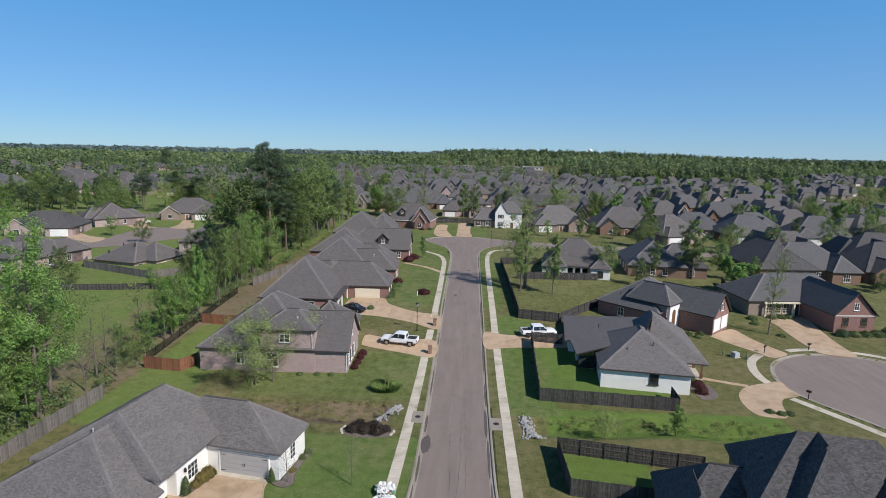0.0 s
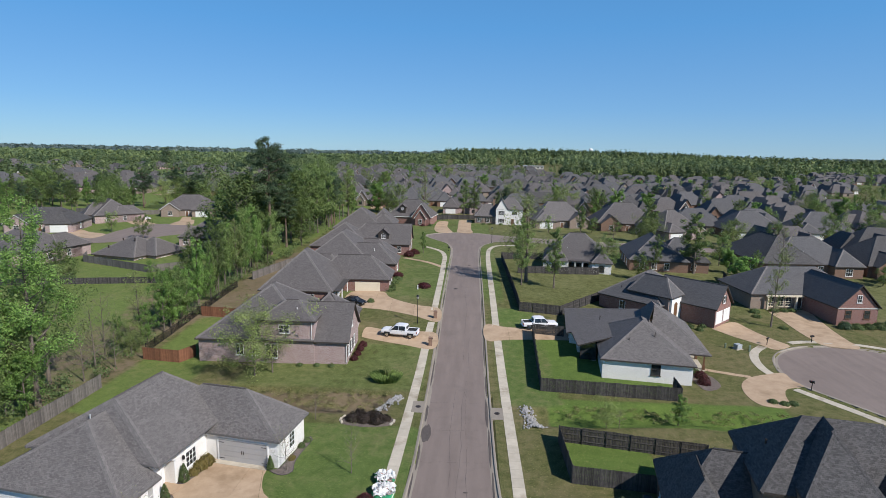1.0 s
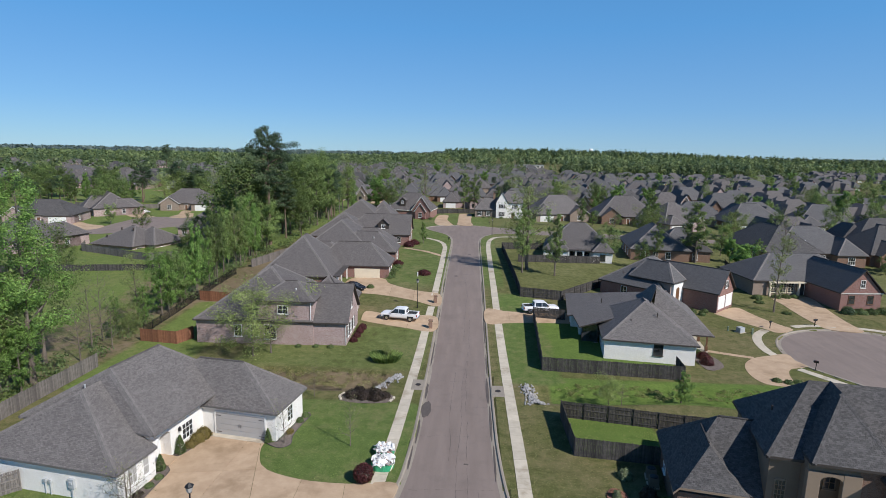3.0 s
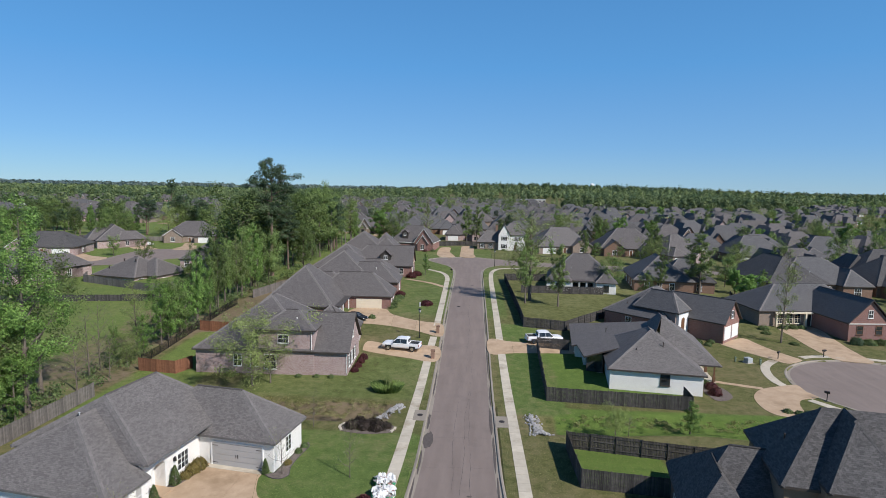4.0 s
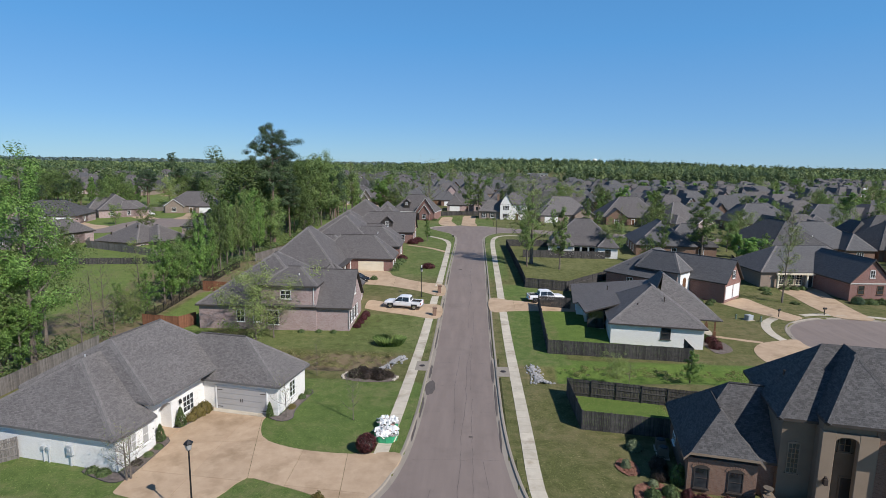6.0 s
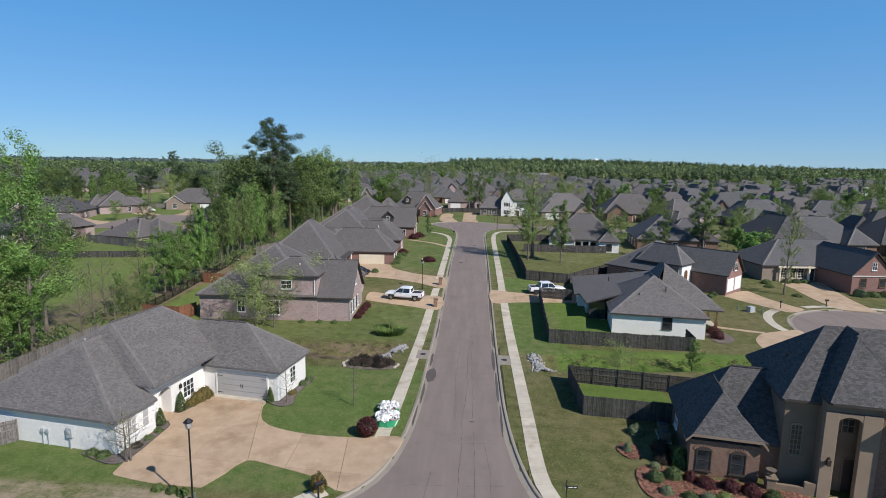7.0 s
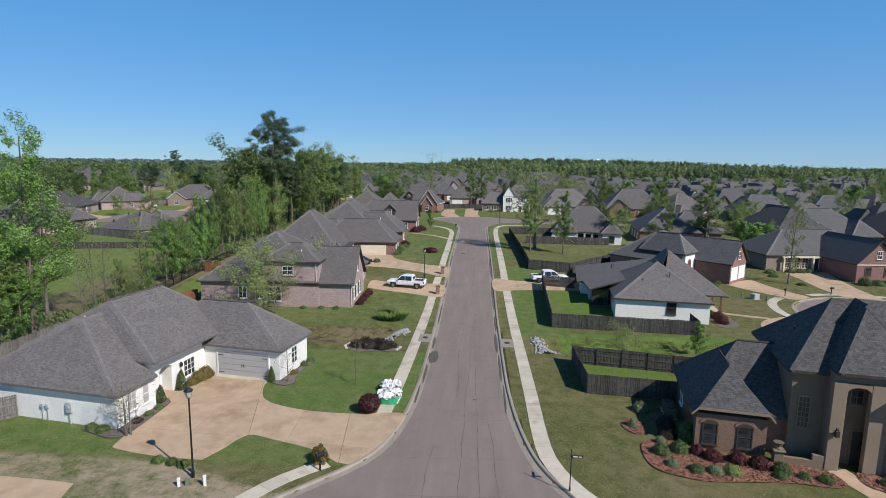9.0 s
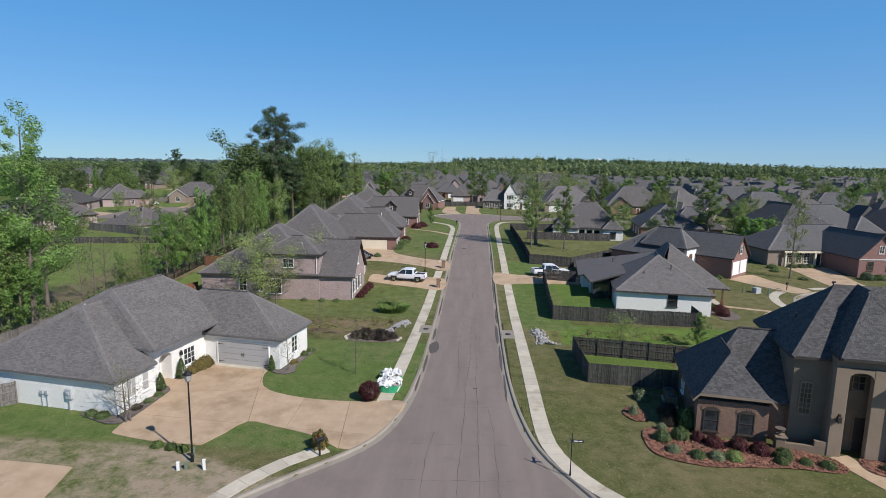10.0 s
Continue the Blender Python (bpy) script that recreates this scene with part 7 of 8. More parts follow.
ball = thing("ball_shrub", "clipped round burgundy shrub at the driveway's edge", "shrub", pose(-7.55, 44.0, land(-7.5, 44)))
rgb = np.random.default_rng(77)
g = rgb.normal(size=(2600, 3))
g *= (rgb.uniform(0.8, 1.04, size=(2600, 1)) / np.linalg.norm(g, axis=1)[:, None]) * 0.86
g[:, 2] = np.maximum(g[:, 2] * 0.92 + 0.76, 0.03)
v, f = leaf_quads(g, 0.07, rgb)
child("foliage", mesh_of("foliage", v, f, M["shrub_red"]), ball)
# round bark-coloured core inside the leaf ball, in place of a stem
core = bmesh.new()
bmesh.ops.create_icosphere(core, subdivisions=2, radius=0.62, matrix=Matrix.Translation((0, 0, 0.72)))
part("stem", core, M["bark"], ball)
shrub(-9.45, 36.1, 0.6, 1.15, "shrub_gold", "coppery shrub beside the mailbox")
for x, y in ((-20.4, 35.1), (-19.3, 34.9), (-18.4, 34.7)):
    shrub(x, y, 0.42, 0.42, "leaf", "small green shrub in the lawn")
for u, v, r, h, leaf in ((-0.5, 10.3, 0.7, 0.95, "shrub_gold"), (-0.4, 11.2, 0.75, 1.05, "shrub_gold"), (-0.5, 9.3, 0.5, 0.7, "shrub_gold"), (0.25, 4.2, 0.38, 0.4, "shrub"), (0.3, 3.0, 0.4, 0.35, "shrub"), (0.35, 1.7, 0.45, 0.4, "shrub_brown"), (-1.0, -0.2, 0.55, 0.5, "shrub"), (-2.1, -0.1, 0.5, 0.45, "shrub"), (7.2, 16.4, 0.4, 0.5, "shrub"), (7.3, 14.0, 0.42, 0.45, "shrub_gold"), (7.25, 17.6, 0.4, 0.5, "shrub")):
    p = A.matrix_basis @ Vector((u, v, 0))
    shrub(p.x, p.y, r, h, leaf, "clipped foundation shrub beside the white wall")
for u, v, r, h in ((-0.45, 5.3, 0.45, 1.5), (-0.6, 8.1, 0.5, 1.8), (6.15, 11.85, 0.36, 1.4)):
    p = A.matrix_basis @ Vector((u, v, 0))
    cone_shrub(p.x, p.y, r, h, "dark green conical evergreen by the white house")


for x, y, r, h, leaf, label in ((15.2, 46.3, 0.7, 0.8, "shrub_pale", "silvery ornamental grass clump in a small bed"), (16.3, 43.4, 0.8, 1.0, "shrub_brown", "leafless twiggy shrub in the shade of the house"), (15.9, 41.9, 0.7, 0.8, "shrub_brown", "leafless twiggy shrub in the shade of the house"), (17.2, 41.5, 0.7, 1.4, "leaf", "tall loose green shrub at the brick corner")):
    shrub(x, y, r, h, leaf, label)


def bed(name, outline, mat, label, lift=0.05):
    poly = smooth_line(outline, 0.4, True)
    b = thing(name, label, "plant bed", pose(0, 0, 0))
    bm = sheet(poly, lift, 0.6)
    for v in bm.verts:
        v.co.z += 0.04 * noise.noise((v.co.x * 2, v.co.y * 2, 1))
        v.co.z -= ditch_depth(v.co.x, v.co.y) if 55 < v.co.y < 72 else 0
    part("mulch", bm, M[mat], b)
    edge = [(x, y, land(x, y) + lift) for x, y in poly]
    if mat == "straw":
        rg = np.random.default_rng(len(poly))
        xs, ys = [p[0] for p in poly], [p[1] for p in poly]
        n = int((max(xs) - min(xs)) * (max(ys) - min(ys)) * 70)
        a, c = rg.uniform(min(xs), max(xs), n), rg.uniform(min(ys), max(ys), n)
        ok = depth_inside(poly, a, c) > 0.02
        q, f = leaf_quads(np.stack([a[ok], c[ok], 0 * a[ok]], 1), 0.1, rg)
        q[:, 2] = q[:, 2] * 0.5 + lift + 0.03 + np.repeat([land(u, w) for u, w in zip(a[ok], c[ok])], 4)
        child("straw", mesh_of("straw", q, f, M["straw"]), b)["kind"] = "stuff"
    elif 50 > edge[0][1]:
        part("edging", tube_bm(edge + edge[:1], [0.03] * (len(edge) + 1), 5), M["tar"], b)
    return b


def wp(h, pts):
    return [tuple((h.matrix_basis @ Vector((a, b, 0)))[:2]) for a, b in pts]


bed("plant_bed", wp(A, [(0.3, -1.0), (1.1, -0.5), (1.05, 1.0), (0.75, 3.2), (0.3, 5.5), (-0.7, 6.0), (-1.0, 5.6), (-1.0, 4.6), (-0.15, 4.5), (-0.15, 2), (-0.2, 0.2), (-3.0, 0.2), (-2.9, -0.3), (-1.5, -0.7)]), "mulch", "mulched foundation bed along the white wall")
bed("plant_bed", wp(A, [(-1.05, 7.6), (-0.45, 7.7), (-0.1, 9.4), (0.15, 11.7), (-0.1, 12.1), (-1.05, 12.1)]), "mulch", "mulched bed between entry and garage")
bed("plant_bed", wp(A, [(5.9, 11.8), (6.8, 11.3), (7.8, 11.2), (8.4, 12.0), (7.9, 13.4), (7.7, 15), (7.65, 18.0), (7.2, 18.6), (6.9, 18.0), (6.9, 12.1), (5.9, 12.1)]), "mulch", "mulched bed round the garage corner")
bed("plant_bed", [(-13.3, 59.4), (-10.4, 58.6), (-7.5, 59.2), (-7.2, 60.6), (-9.6, 62.2), (-12.6, 61.6)], "mulch", "raised round bed with pale stone rim")
bed("straw_bed", [(13.7, 40.6), (13.3, 38.2), (13.9, 36.8), (16.4, 35.8), (19.5, 35.9), (22.1, 36.0), (25.2, 35.7), (25.5, 37.2), (24.0, 38.3), (21.8, 39.0), (17.0, 40.1), (15.6, 41.2)], "straw", "deep pine-straw bed along the brick front", 0.08)
bed("straw_bed", [(12.9, 43.3), (13.6, 42.0), (14.6, 42.4), (14.6, 44.0), (13.6, 44.6)], "straw", "small pine-straw bed beside the wall", 0.08)
bed("straw_bed", [(26.8, 36.2), (29, 34.8), (33, 34.5), (34, 36.5), (28, 38)], "straw", "pine-straw bed beside the entrance walk", 0.08)
bed("straw_bed", [(33.0, 72.5), (35.6, 73.5), (36.0, 76.5), (34.5, 79.5), (33.0, 79)], "mulch", "mulched bed by the porch")
for k, (x, y, r, h, leaf) in enumerate(((14.6, 39.2, 0.75, 0.75, "shrub"), (16.0, 39.6, 0.75, 0.85, "shrub"), (14.9, 37.6, 0.6, 0.5, "shrub_pale"), (16.3, 37.0, 0.65, 0.5, "shrub"), (17.5, 36.9, 0.65, 0.55, "shrub_pale"), (18.6, 36.9, 0.75, 0.6, "leaf_olive"), (18.0, 38.7, 0.8, 0.75, "shrub_red"), (19.6, 38.4, 0.8, 0.8, "shrub_red"), (20.8, 37.9, 0.8, 0.85, "shrub_red"), (22.0, 37.3, 0.75, 0.75, "shrub"), (21.6, 36.6, 0.5, 0.45, "shrub"), (23.2, 36.7, 0.5, 0.4, "shrub"), (24.4, 36.4, 0.6, 0.45, "shrub"), (13.7, 43.3, 0.5, 0.7, "shrub_pale"), (15.1, 40.8, 0.5, 0.5, "shrub_pale"), (28.2, 36.3, 0.5, 0.5, "shrub"), (17.2, 39.4, 0.6, 0.7, "shrub_red"))):
    shrub(x, y, r * 0.82, h * 0.9, leaf, "foundation shrub in a pine-straw bed", 0.08)
for x, y, r, h in ((-12.0, 60.3, 1.0, 0.75), (-10.6, 60.2, 1.15, 0.9), (-9.2, 60.1, 1.1, 0.95), (-8.2, 60.5, 0.7, 0.6), (-11.4, 61.2, 0.8, 0.8), (-9.8, 61.1, 0.8, 0.75)):
    shrub(x, y, r, h, "shrub_brown", "dark brown straggling twiggy shrub in a raised bed")
for k in (0, 15, 7, 8, 9):
    a = k / 16 * 2 * math.pi
    x, y = -10.3 + 3.1 * math.cos(a), 60.2 + 1.75 * math.sin(a)
    t = thing("edging_stone", "pale block edging a raised bed", "stone", pose(x, y, land(x, y), 0, 0, math.degrees(a)), "bed edging")
    part("block", box_bm((-0.14, -0.3, -0.05, 0.14, 0.3, 0.16), bevel=0.03), M["walk"], t)


def blade_clump(x, y, r, h, label):
    t = thing("grass_clump", label, "ornamental grass", pose(x, y, land(x, y)))
    rng = np.random.default_rng(9)
    verts, faces = [], []
    for i in range(900):
        a, q = rng.random() * 2 * math.pi, rng.random() ** 0.5 * r
        bx, by = q * math.cos(a), q * math.sin(a) * 0.7
        lean = 0.25 + 0.45 * q / r
        hh = h * rng.uniform(0.6, 1.1)
        tx, ty = bx + lean * hh * math.cos(a), by + lean * hh * math.sin(a)
        n = len(verts)
        verts += [(bx - 0.03, by, 0), (bx + 0.03, by, 0), ((bx + tx) / 2 + 0.025, (by + ty) / 2, hh * 0.75), (tx, ty, hh)]
        faces.append((n, n + 1, n + 2, n + 3))
    child("foliage", mesh_of("foliage", verts, faces, M["leaf"]), t)


blade_clump(-9.8, 71.6, 1.7, 1.05, "wide clump of spiky green ornamental grass")
shrub(-8.4, 116.0, 1.5, 1.0, "shrub_red", "burgundy shrub bed in the lawn")
t = thing("marker_post", "short white post before a shrub", "post", pose(-9.6, 114.2, land(-9.6, 114.2)))
part("post", box_bm((-0.1, -0.1, -0.1, 0.1, 0.1, 0.9), bevel=0.02), M["white"], t)
for x, y, r, h, leaf in ((-15.4, 112.6, 1.3, 1.0, "shrub"), (-15.6, 115.0, 1.2, 1.2, "shrub"), (-15.5, 118.5, 1.3, 1.2, "shrub"), (-14.8, 122, 1.1, 0.8, "shrub"), (-15.2, 125.5, 1.2, 1.0, "shrub_red"), (-15.4, 150, 1.5, 1.4, "shrub_red"), (-14.4, 154, 1.5, 1.3, "shrub_red"), (-15.6, 78.2, 0.6, 0.7, "shrub_red"), (-15.5, 80.0, 0.6, 0.7, "shrub_red"), (-15.4, 81.8, 0.6, 0.8, "shrub_red"), (-15.3, 83.4, 0.7, 0.8, "shrub_red"), (-18.4, 75.6, 0.5, 0.4, "shrub"), (-20.5, 75.6, 0.5, 0.4, "shrub"), (-23, 75.4, 0.5, 0.4, "shrub"), (-17.8, 104.2, 0.7, 0.7, "shrub"), (33.8, 74.5, 0.9, 1.1, "shrub_red"), (34.2, 76.6, 0.9, 1.0, "shrub_red"), (34.0, 78.4, 0.7, 0.7, "shrub"), (40.4, 69.4, 0.6, 0.45, "shrub"), (41.6, 68.9, 0.6, 0.45, "shrub"), (42.8, 69.0, 0.6, 0.45, "shrub"), (45.5, 101.8, 0.7, 0.6, "shrub"), (44.0, 100.4, 0.7, 0.6, "shrub"), (70.4, 102.3, 1.2, 1.3, "needle"), (72.8, 102.6, 1.2, 0.9, "shrub"), (75.0, 102.8, 1.2, 0.9, "shrub"), (77.2, 103.0, 1.3, 1.1, "shrub"), (79.6, 103.6, 1.4, 1.3, "needle"), (62.4, 111.4, 0.9, 0.7, "shrub"), (64.4, 111.6, 0.9, 0.7, "shrub"), (66.2, 111.8, 0.8, 0.6, "shrub"), (58.2, 110.4, 1.0, 0.8, "shrub"), (57.2, 107.5, 0.9, 0.5, "shrub"), (42.8, 98.6, 0.7, 0.6, "shrub"), (41.6, 99.8, 0.7, 0.7, "shrub"), (58.8, 101, 0.8, 0.4, "shrub"), (6.5, 220.8, 0.8, 0.6, "shrub"), (9.0, 221, 0.8, 0.6, "shrub"), (13.5, 220.8, 0.8, 0.7, "shrub"), (-17, 211, 1.0, 0.8, "shrub_red"), (-14, 212, 1.0, 0.8, "shrub")):
    shrub(x, y, r, h, leaf, "dense foundation shrub beside a house" if leaf == "shrub" else "reddish foundation shrub beside a house")


def riprap(x0, y0, x1, y1, width, n, seed):
    """White stones dumped in a strip: the larger ones are pieces of their own."""
    t = thing("riprap", "heap of broken white stones by the ditch", "stones", pose(0, 0, 0), "riprap")
    rng = random.Random(seed)
    protos = []
    for k in range(4):
        bm = bmesh.new()
        bmesh.ops.create_icosphere(bm, subdivisions=1, radius=1)
        for v in bm.verts:
            v.co *= 1 + 0.35 * noise.noise(v.co * 1.7 + Vector((k * 9, seed, 0)))
            v.co.z *= 0.7
        me = bpy.data.meshes.new("stone")
        bm.to_mesh(me), bm.free(), me.materials.append(M["rock"])
        protos.append(me)
    for i in range(n):
        f, o = rng.random(), rng.gauss(0, 0.3) * width
        d = Vector((x1 - x0, y1 - y0)).normalized()
        x, y = x0 + (x1 - x0) * f - d.y * o, y0 + (y1 - y0) * f + d.x * o
        s = rng.uniform(0.07, 0.2)
        z = land(x, y) - ditch_depth(x, y) + s * 0.3 + 0.25 * (1 - min(1, abs(o) / width * 2))
        child("stone", rng.choice(protos), t, m=pose(x, y, z, rng.uniform(0, 360), rng.uniform(0, 360), rng.uniform(0, 360)) @ Matrix.Diagonal((s, s * rng.uniform(0.7, 1.2), s, 1)))


riprap(-9.9, 63.6, -7.2, 66.6, 1.3, 190, 2)
riprap(8.3, 65.2, 9.2, 60.0, 1.7, 260, 4)

# heap of builder's sacks on the sidewalk
bags = thing("rubble_sacks", "two open white and green sacks of rubble on the sidewalk", "sacks", pose(-6.35, 47.6, land(-6.35, 47.6), 0, 0, 4))
for k, (dy, r, h) in enumerate(((-1.2, 1.1, 0.6), (1.0, 0.95, 0.5))):
    bm = bmesh.new()
    bmesh.ops.create_cone(bm, cap_ends=False, segments=22, radius1=r * 0.92, radius2=r, depth=h, matrix=Matrix.Translation((0, dy, h / 2)))
    bmesh.ops.subdivide_edges(bm, edges=bm.edges[:], cuts=2)
    for v in bm.verts:
        v.co += Vector((v.co.x, v.co.y - dy, 0)).normalized() * 0.14 * noise.noise(v.co * 2.3) + Vector((0, 0, 0.14 * noise.noise(v.co * 3 + Vector((5, 0, 0))) if v.co.z > 0.2 else 0))
    sack = part("sack", bm, M["plastic_green"], bags, "green woven sack wall")
    rg = random.Random(k + 20)
    for i in range(64):
        bm = bmesh.new()
        bmesh.ops.create_icosphere(bm, subdivisions=1, radius=rg.uniform(0.08, 0.24))
        for v in bm.verts:
            v.co *= 1 + 0.9 * noise.noise(v.co * 6 + Vector((i, k, 0)))
            v.co.z *= 0.4
        a, q = rg.random() * 6.28, rg.random() ** 0.5 * r * 0.95
        part("rubbish", bm, M["plastic_pink"] if i % 4 == 0 else (M["rock"] if i % 3 else M["mulch"]), sack, m=pose(q * math.cos(a), dy + q * math.sin(a), h * 0.86 + 0.2 * (1 - q / r) + rg.uniform(-0.04, 0.08), rg.uniform(0, 40), rg.uniform(0, 40), rg.uniform(0, 360)))
    for i, (a, q, w) in enumerate(((0.6, 0.45, 0.6), (2.4, 0.5, 0.55), (4.2, 0.55, 0.5), (5.3, 0.2, 0.5))):
        bm = bmesh.new()
        bmesh.ops.create_grid(bm, x_segments=9, y_segments=9, size=w * r)
        for v in bm.verts:
            v.co.x *= 1 + 0.35 * noise.noise((v.co.y * 3, i, k))
            v.co.z = 0.34 * noise.noise((v.co.x * 4 + i * 3, v.co.y * 4 + k * 5, 1)) - 0.25 * (v.co.x ** 2 + v.co.y ** 2)
        bmesh.ops.solidify(bm, geom=bm.faces[:], thickness=0.012)
        part("white_sheet", bm, M["plastic_white"], sack, "crumpled white plastic", m=pose(q * r * math.cos(a), dy + q * r * math.sin(a), h * 0.86 + 0.26, 0, 0, i * 47))
part("strap", tube_bm([(0.75, -2.0, 0.05), (1.0, -1.6, 0.5), (1.05, -1.0, 0.25), (0.95, -0.5, 0.6)], [0.05] * 4, 6), M["cream"], bags)

# ---- trees ----


def tree_parts(seed, height, spread, base, leaves, leaf_size, kind="oak"):
    """Meshes of a trunk with limbs, and of a crown of leaf sprays gathered in clumps."""
    rng = np.random.default_rng(seed)
    bm = bmesh.new()
    r0 = height * (0.016 if kind == "pine" else 0.014)
    lean = rng.normal(size=2) * height * 0.02
    trunk = [(lean[0] * t * t, lean[1] * t * t, height * t * 0.96 - 0.3) for t in np.linspace(0, 1, 7)]
    add_tube(bm, trunk, [r0 * (1.25 if t == 0 else 1 - 0.85 * t) for t in np.linspace(0, 1, 7)], 7)
    clumps = []
    limbs = {"oak": 16, "pine": 30, "tall": 18, "small": 14}[kind]
    for i in range(limbs):
        t = base + (0.97 - base) * (i + rng.uniform(0, 1)) / limbs
        k = min(5, int(t * 6))
        f = t * 6 - k
        p = Vector(trunk[k]).lerp(Vector(trunk[k + 1]), f)
        az = i * 2.4 + rng.uniform(-0.5, 0.5)
        rel = (t - base) / (1 - base)
        if kind == "pine":
            reach = spread * math.sqrt(max(0.06, 1 - (1.3 * rel - 0.45) ** 2)) * rng.uniform(0.5, 1.05)
            rise = 0.15 + 0.35 * rel
        elif kind == "tall":
            reach = spread * (0.55 + 0.45 * math.sin(math.pi * min(1, rel * 0.9 + 0.1))) * rng.uniform(0.6, 1.15) * (1 - 0.5 * rel)
            rise = 0.9
        else:
            reach = spread * math.sqrt(max(0.05, 1 - (1.25 * rel - 0.35) ** 2)) * rng.uniform(0.65, 1.1)
            rise = 0.55 + 0.5 * rel
        q = p + Vector((math.cos(az) * reach, math.sin(az) * reach, reach * rise))
        mid = p.lerp(q, 0.5) + Vector((0, 0, -0.06 * reach if kind != "pine" else 0.05 * reach))
        r = r0 * (1 - 0.8 * t) * 0.55
        add_tube(bm, [p, mid, q], [r, r * 0.6, r * 0.15], 5)
        for s in np.linspace(0.35, 1.0, 4):
            c = p.lerp(mid, s * 2) if s < 0.5 else mid.lerp(q, s * 2 - 1)
            off = Vector(rng.normal(size=3)) * reach * 0.18
            clumps.append((c + off, reach * (0.24 if kind == "pine" else 0.27) * rng.uniform(0.7, 1.2) + 0.12))
            tw = c + off * 1.6 + Vector((0, 0, 0.2 * reach * 0.3))
            add_tube(bm, [c, tw], [r * 0.35, r * 0.1], 4)
    top = Vector(trunk[-1])
    clumps += [(top + Vector(rng.normal(size=3)) * spread * 0.16, spread * 0.2) for _ in range(4)]
    tm = bpy.data.meshes.new("trunk")
    bm.to_mesh(tm), bm.free()
    w = np.array([c[1] ** 1.5 for c in clumps])
    w = w / w.sum()
    pick = rng.choice(len(clumps), size=leaves, p=w)
    cen = np.array([tuple(c[0]) for c in clumps])[pick]
    rad = np.array([c[1] for c in clumps])[pick][:, None]
    g = rng.normal(size=(leaves, 3))
    g /= np.linalg.norm(g, axis=1)[:, None]
    axis = np.array([lean[0] * 0.4, lean[1] * 0.4, height * (0.35 + 0.4 * base)])
    out = g + np.array([0, 0, 0.25]) + 0.6 * (cen - axis) / (np.linalg.norm(cen - axis, axis=1)[:, None] + 0.1)
    g = g * rng.uniform(0.2, 1.15, size=(leaves, 1)) ** 0.6
    if kind == "pine":
        g[:, 2] *= 0.6
    v, f = leaf_quads(cen + g * rad, leaf_size, rng, out, 0.55)
    return tm, (v, f)


def tree(name, label, seed, height, spread, base, leaves, leaf_size, kind, bark, leaf, m):
    t = thing(name, label, "tree", m)
    tm, (v, f) = tree_parts(seed, height, spread, base, leaves, leaf_size, kind)
    tm.materials.append(M[bark])
    child("trunk", tm, t)
    if leaves > 1:
        child("crown", mesh_of("crown", v, f, M[leaf]), t)
    return t


def put(x, y, turn=0.0, scale=1.0, dz=0.0, sz=None):
    return pose(x, y, land(x, y) - ditch_depth(x, y) + dz, 0, 0, turn) @ Matrix.Diagonal((scale, scale, sz or scale, 1))


FAR = -3000
KINDS = {
    "oak": [tree("oak_tree", "leafy green oak tree in fresh spring leaf", 11 + k, 12, 4.2, 0.2, 7500, 0.14, "oak", "bark", "leaf", put(FAR, FAR)) for k in range(3)],
    "bright": [tree("sweetgum_tree", "slender tree with bright new green leaves", 21 + k, 13, 3.4, 0.13, 5600, 0.135, "tall", "bark", "leaf_bright", put(FAR, FAR)) for k in range(3)],
    "tall": [tree("woodland_tree", "tall slim woodland tree with a spring crown", 31 + k, 17, 3.6, 0.24, 7000, 0.14, "tall", "bark", "leaf", put(FAR, FAR)) for k in range(3)],
    "pine": [tree("pine_tree", "tall dark green pine tree with a bare lower trunk", 41 + k, 24, 4.9, 0.52, 15000, 0.15, "pine", "bark_pine", "needle", put(FAR, FAR)) for k in range(2)],
    "olive": [tree("budding_tree", "bushy tree with thin olive-yellow budding leaves", 51 + k, 7, 4.0, 0.12, 9500, 0.075, "oak", "bark", "leaf_olive", put(FAR, FAR)) for k in range(2)],
    "bare": [tree("bare_tree", "nearly leafless tree with fine grey branches", 61 + k, 9, 3.0, 0.2, 260, 0.1, "oak", "bark", "leaf_pale", put(FAR, FAR)) for k in range(2)],
    "pear": [tree("pear_tree", "dense oval ornamental pear tree in full leaf", 71 + k, 8, 2.3, 0.16, 9000, 0.13, "oak", "bark", "leaf_bright", put(FAR, FAR)) for k in range(2)],
    "wispy": [tree("river_birch", "thin-leaved open tree with long bare branches", 81 + k, 14, 3.2, 0.2, 2600, 0.1, "tall", "bark", "leaf_olive", put(FAR, FAR)) for k in range(2)],
}
GROUPS = {"oak": "oaks", "bright": "sweetgums", "tall": "woodland trees", "pine": "pines", "olive": "budding trees", "bare": "bare trees", "pear": "pear trees", "wispy": "open birches"}
used = {k: 0 for k in KINDS}


def plant(kind, x, y, height, width=1.0, seed=None):
    """Set a tree of that kind and height; the width is relative to its normal spread."""
    base = KINDS[kind]
    nominal = {"oak": 12, "bright": 13, "tall": 17, "pine": 24, "olive": 7, "bare": 9, "pear": 8, "wispy": 14}[kind]
    s = height / nominal
    turn = (x * 37.7 + y * 91.3) % 360
    i = used[kind]
    used[kind] += 1
    src = base[i % len(base)]
    if i < len(base):
        src.matrix_basis = put(x, y, turn, s * width, 0, s)
        return tagged(src, group=GROUPS[kind])
    t = copy_thing(src, Matrix.Identity(4))
    t.matrix_basis = put(x, y, turn, s * width, 0, s)
    return t



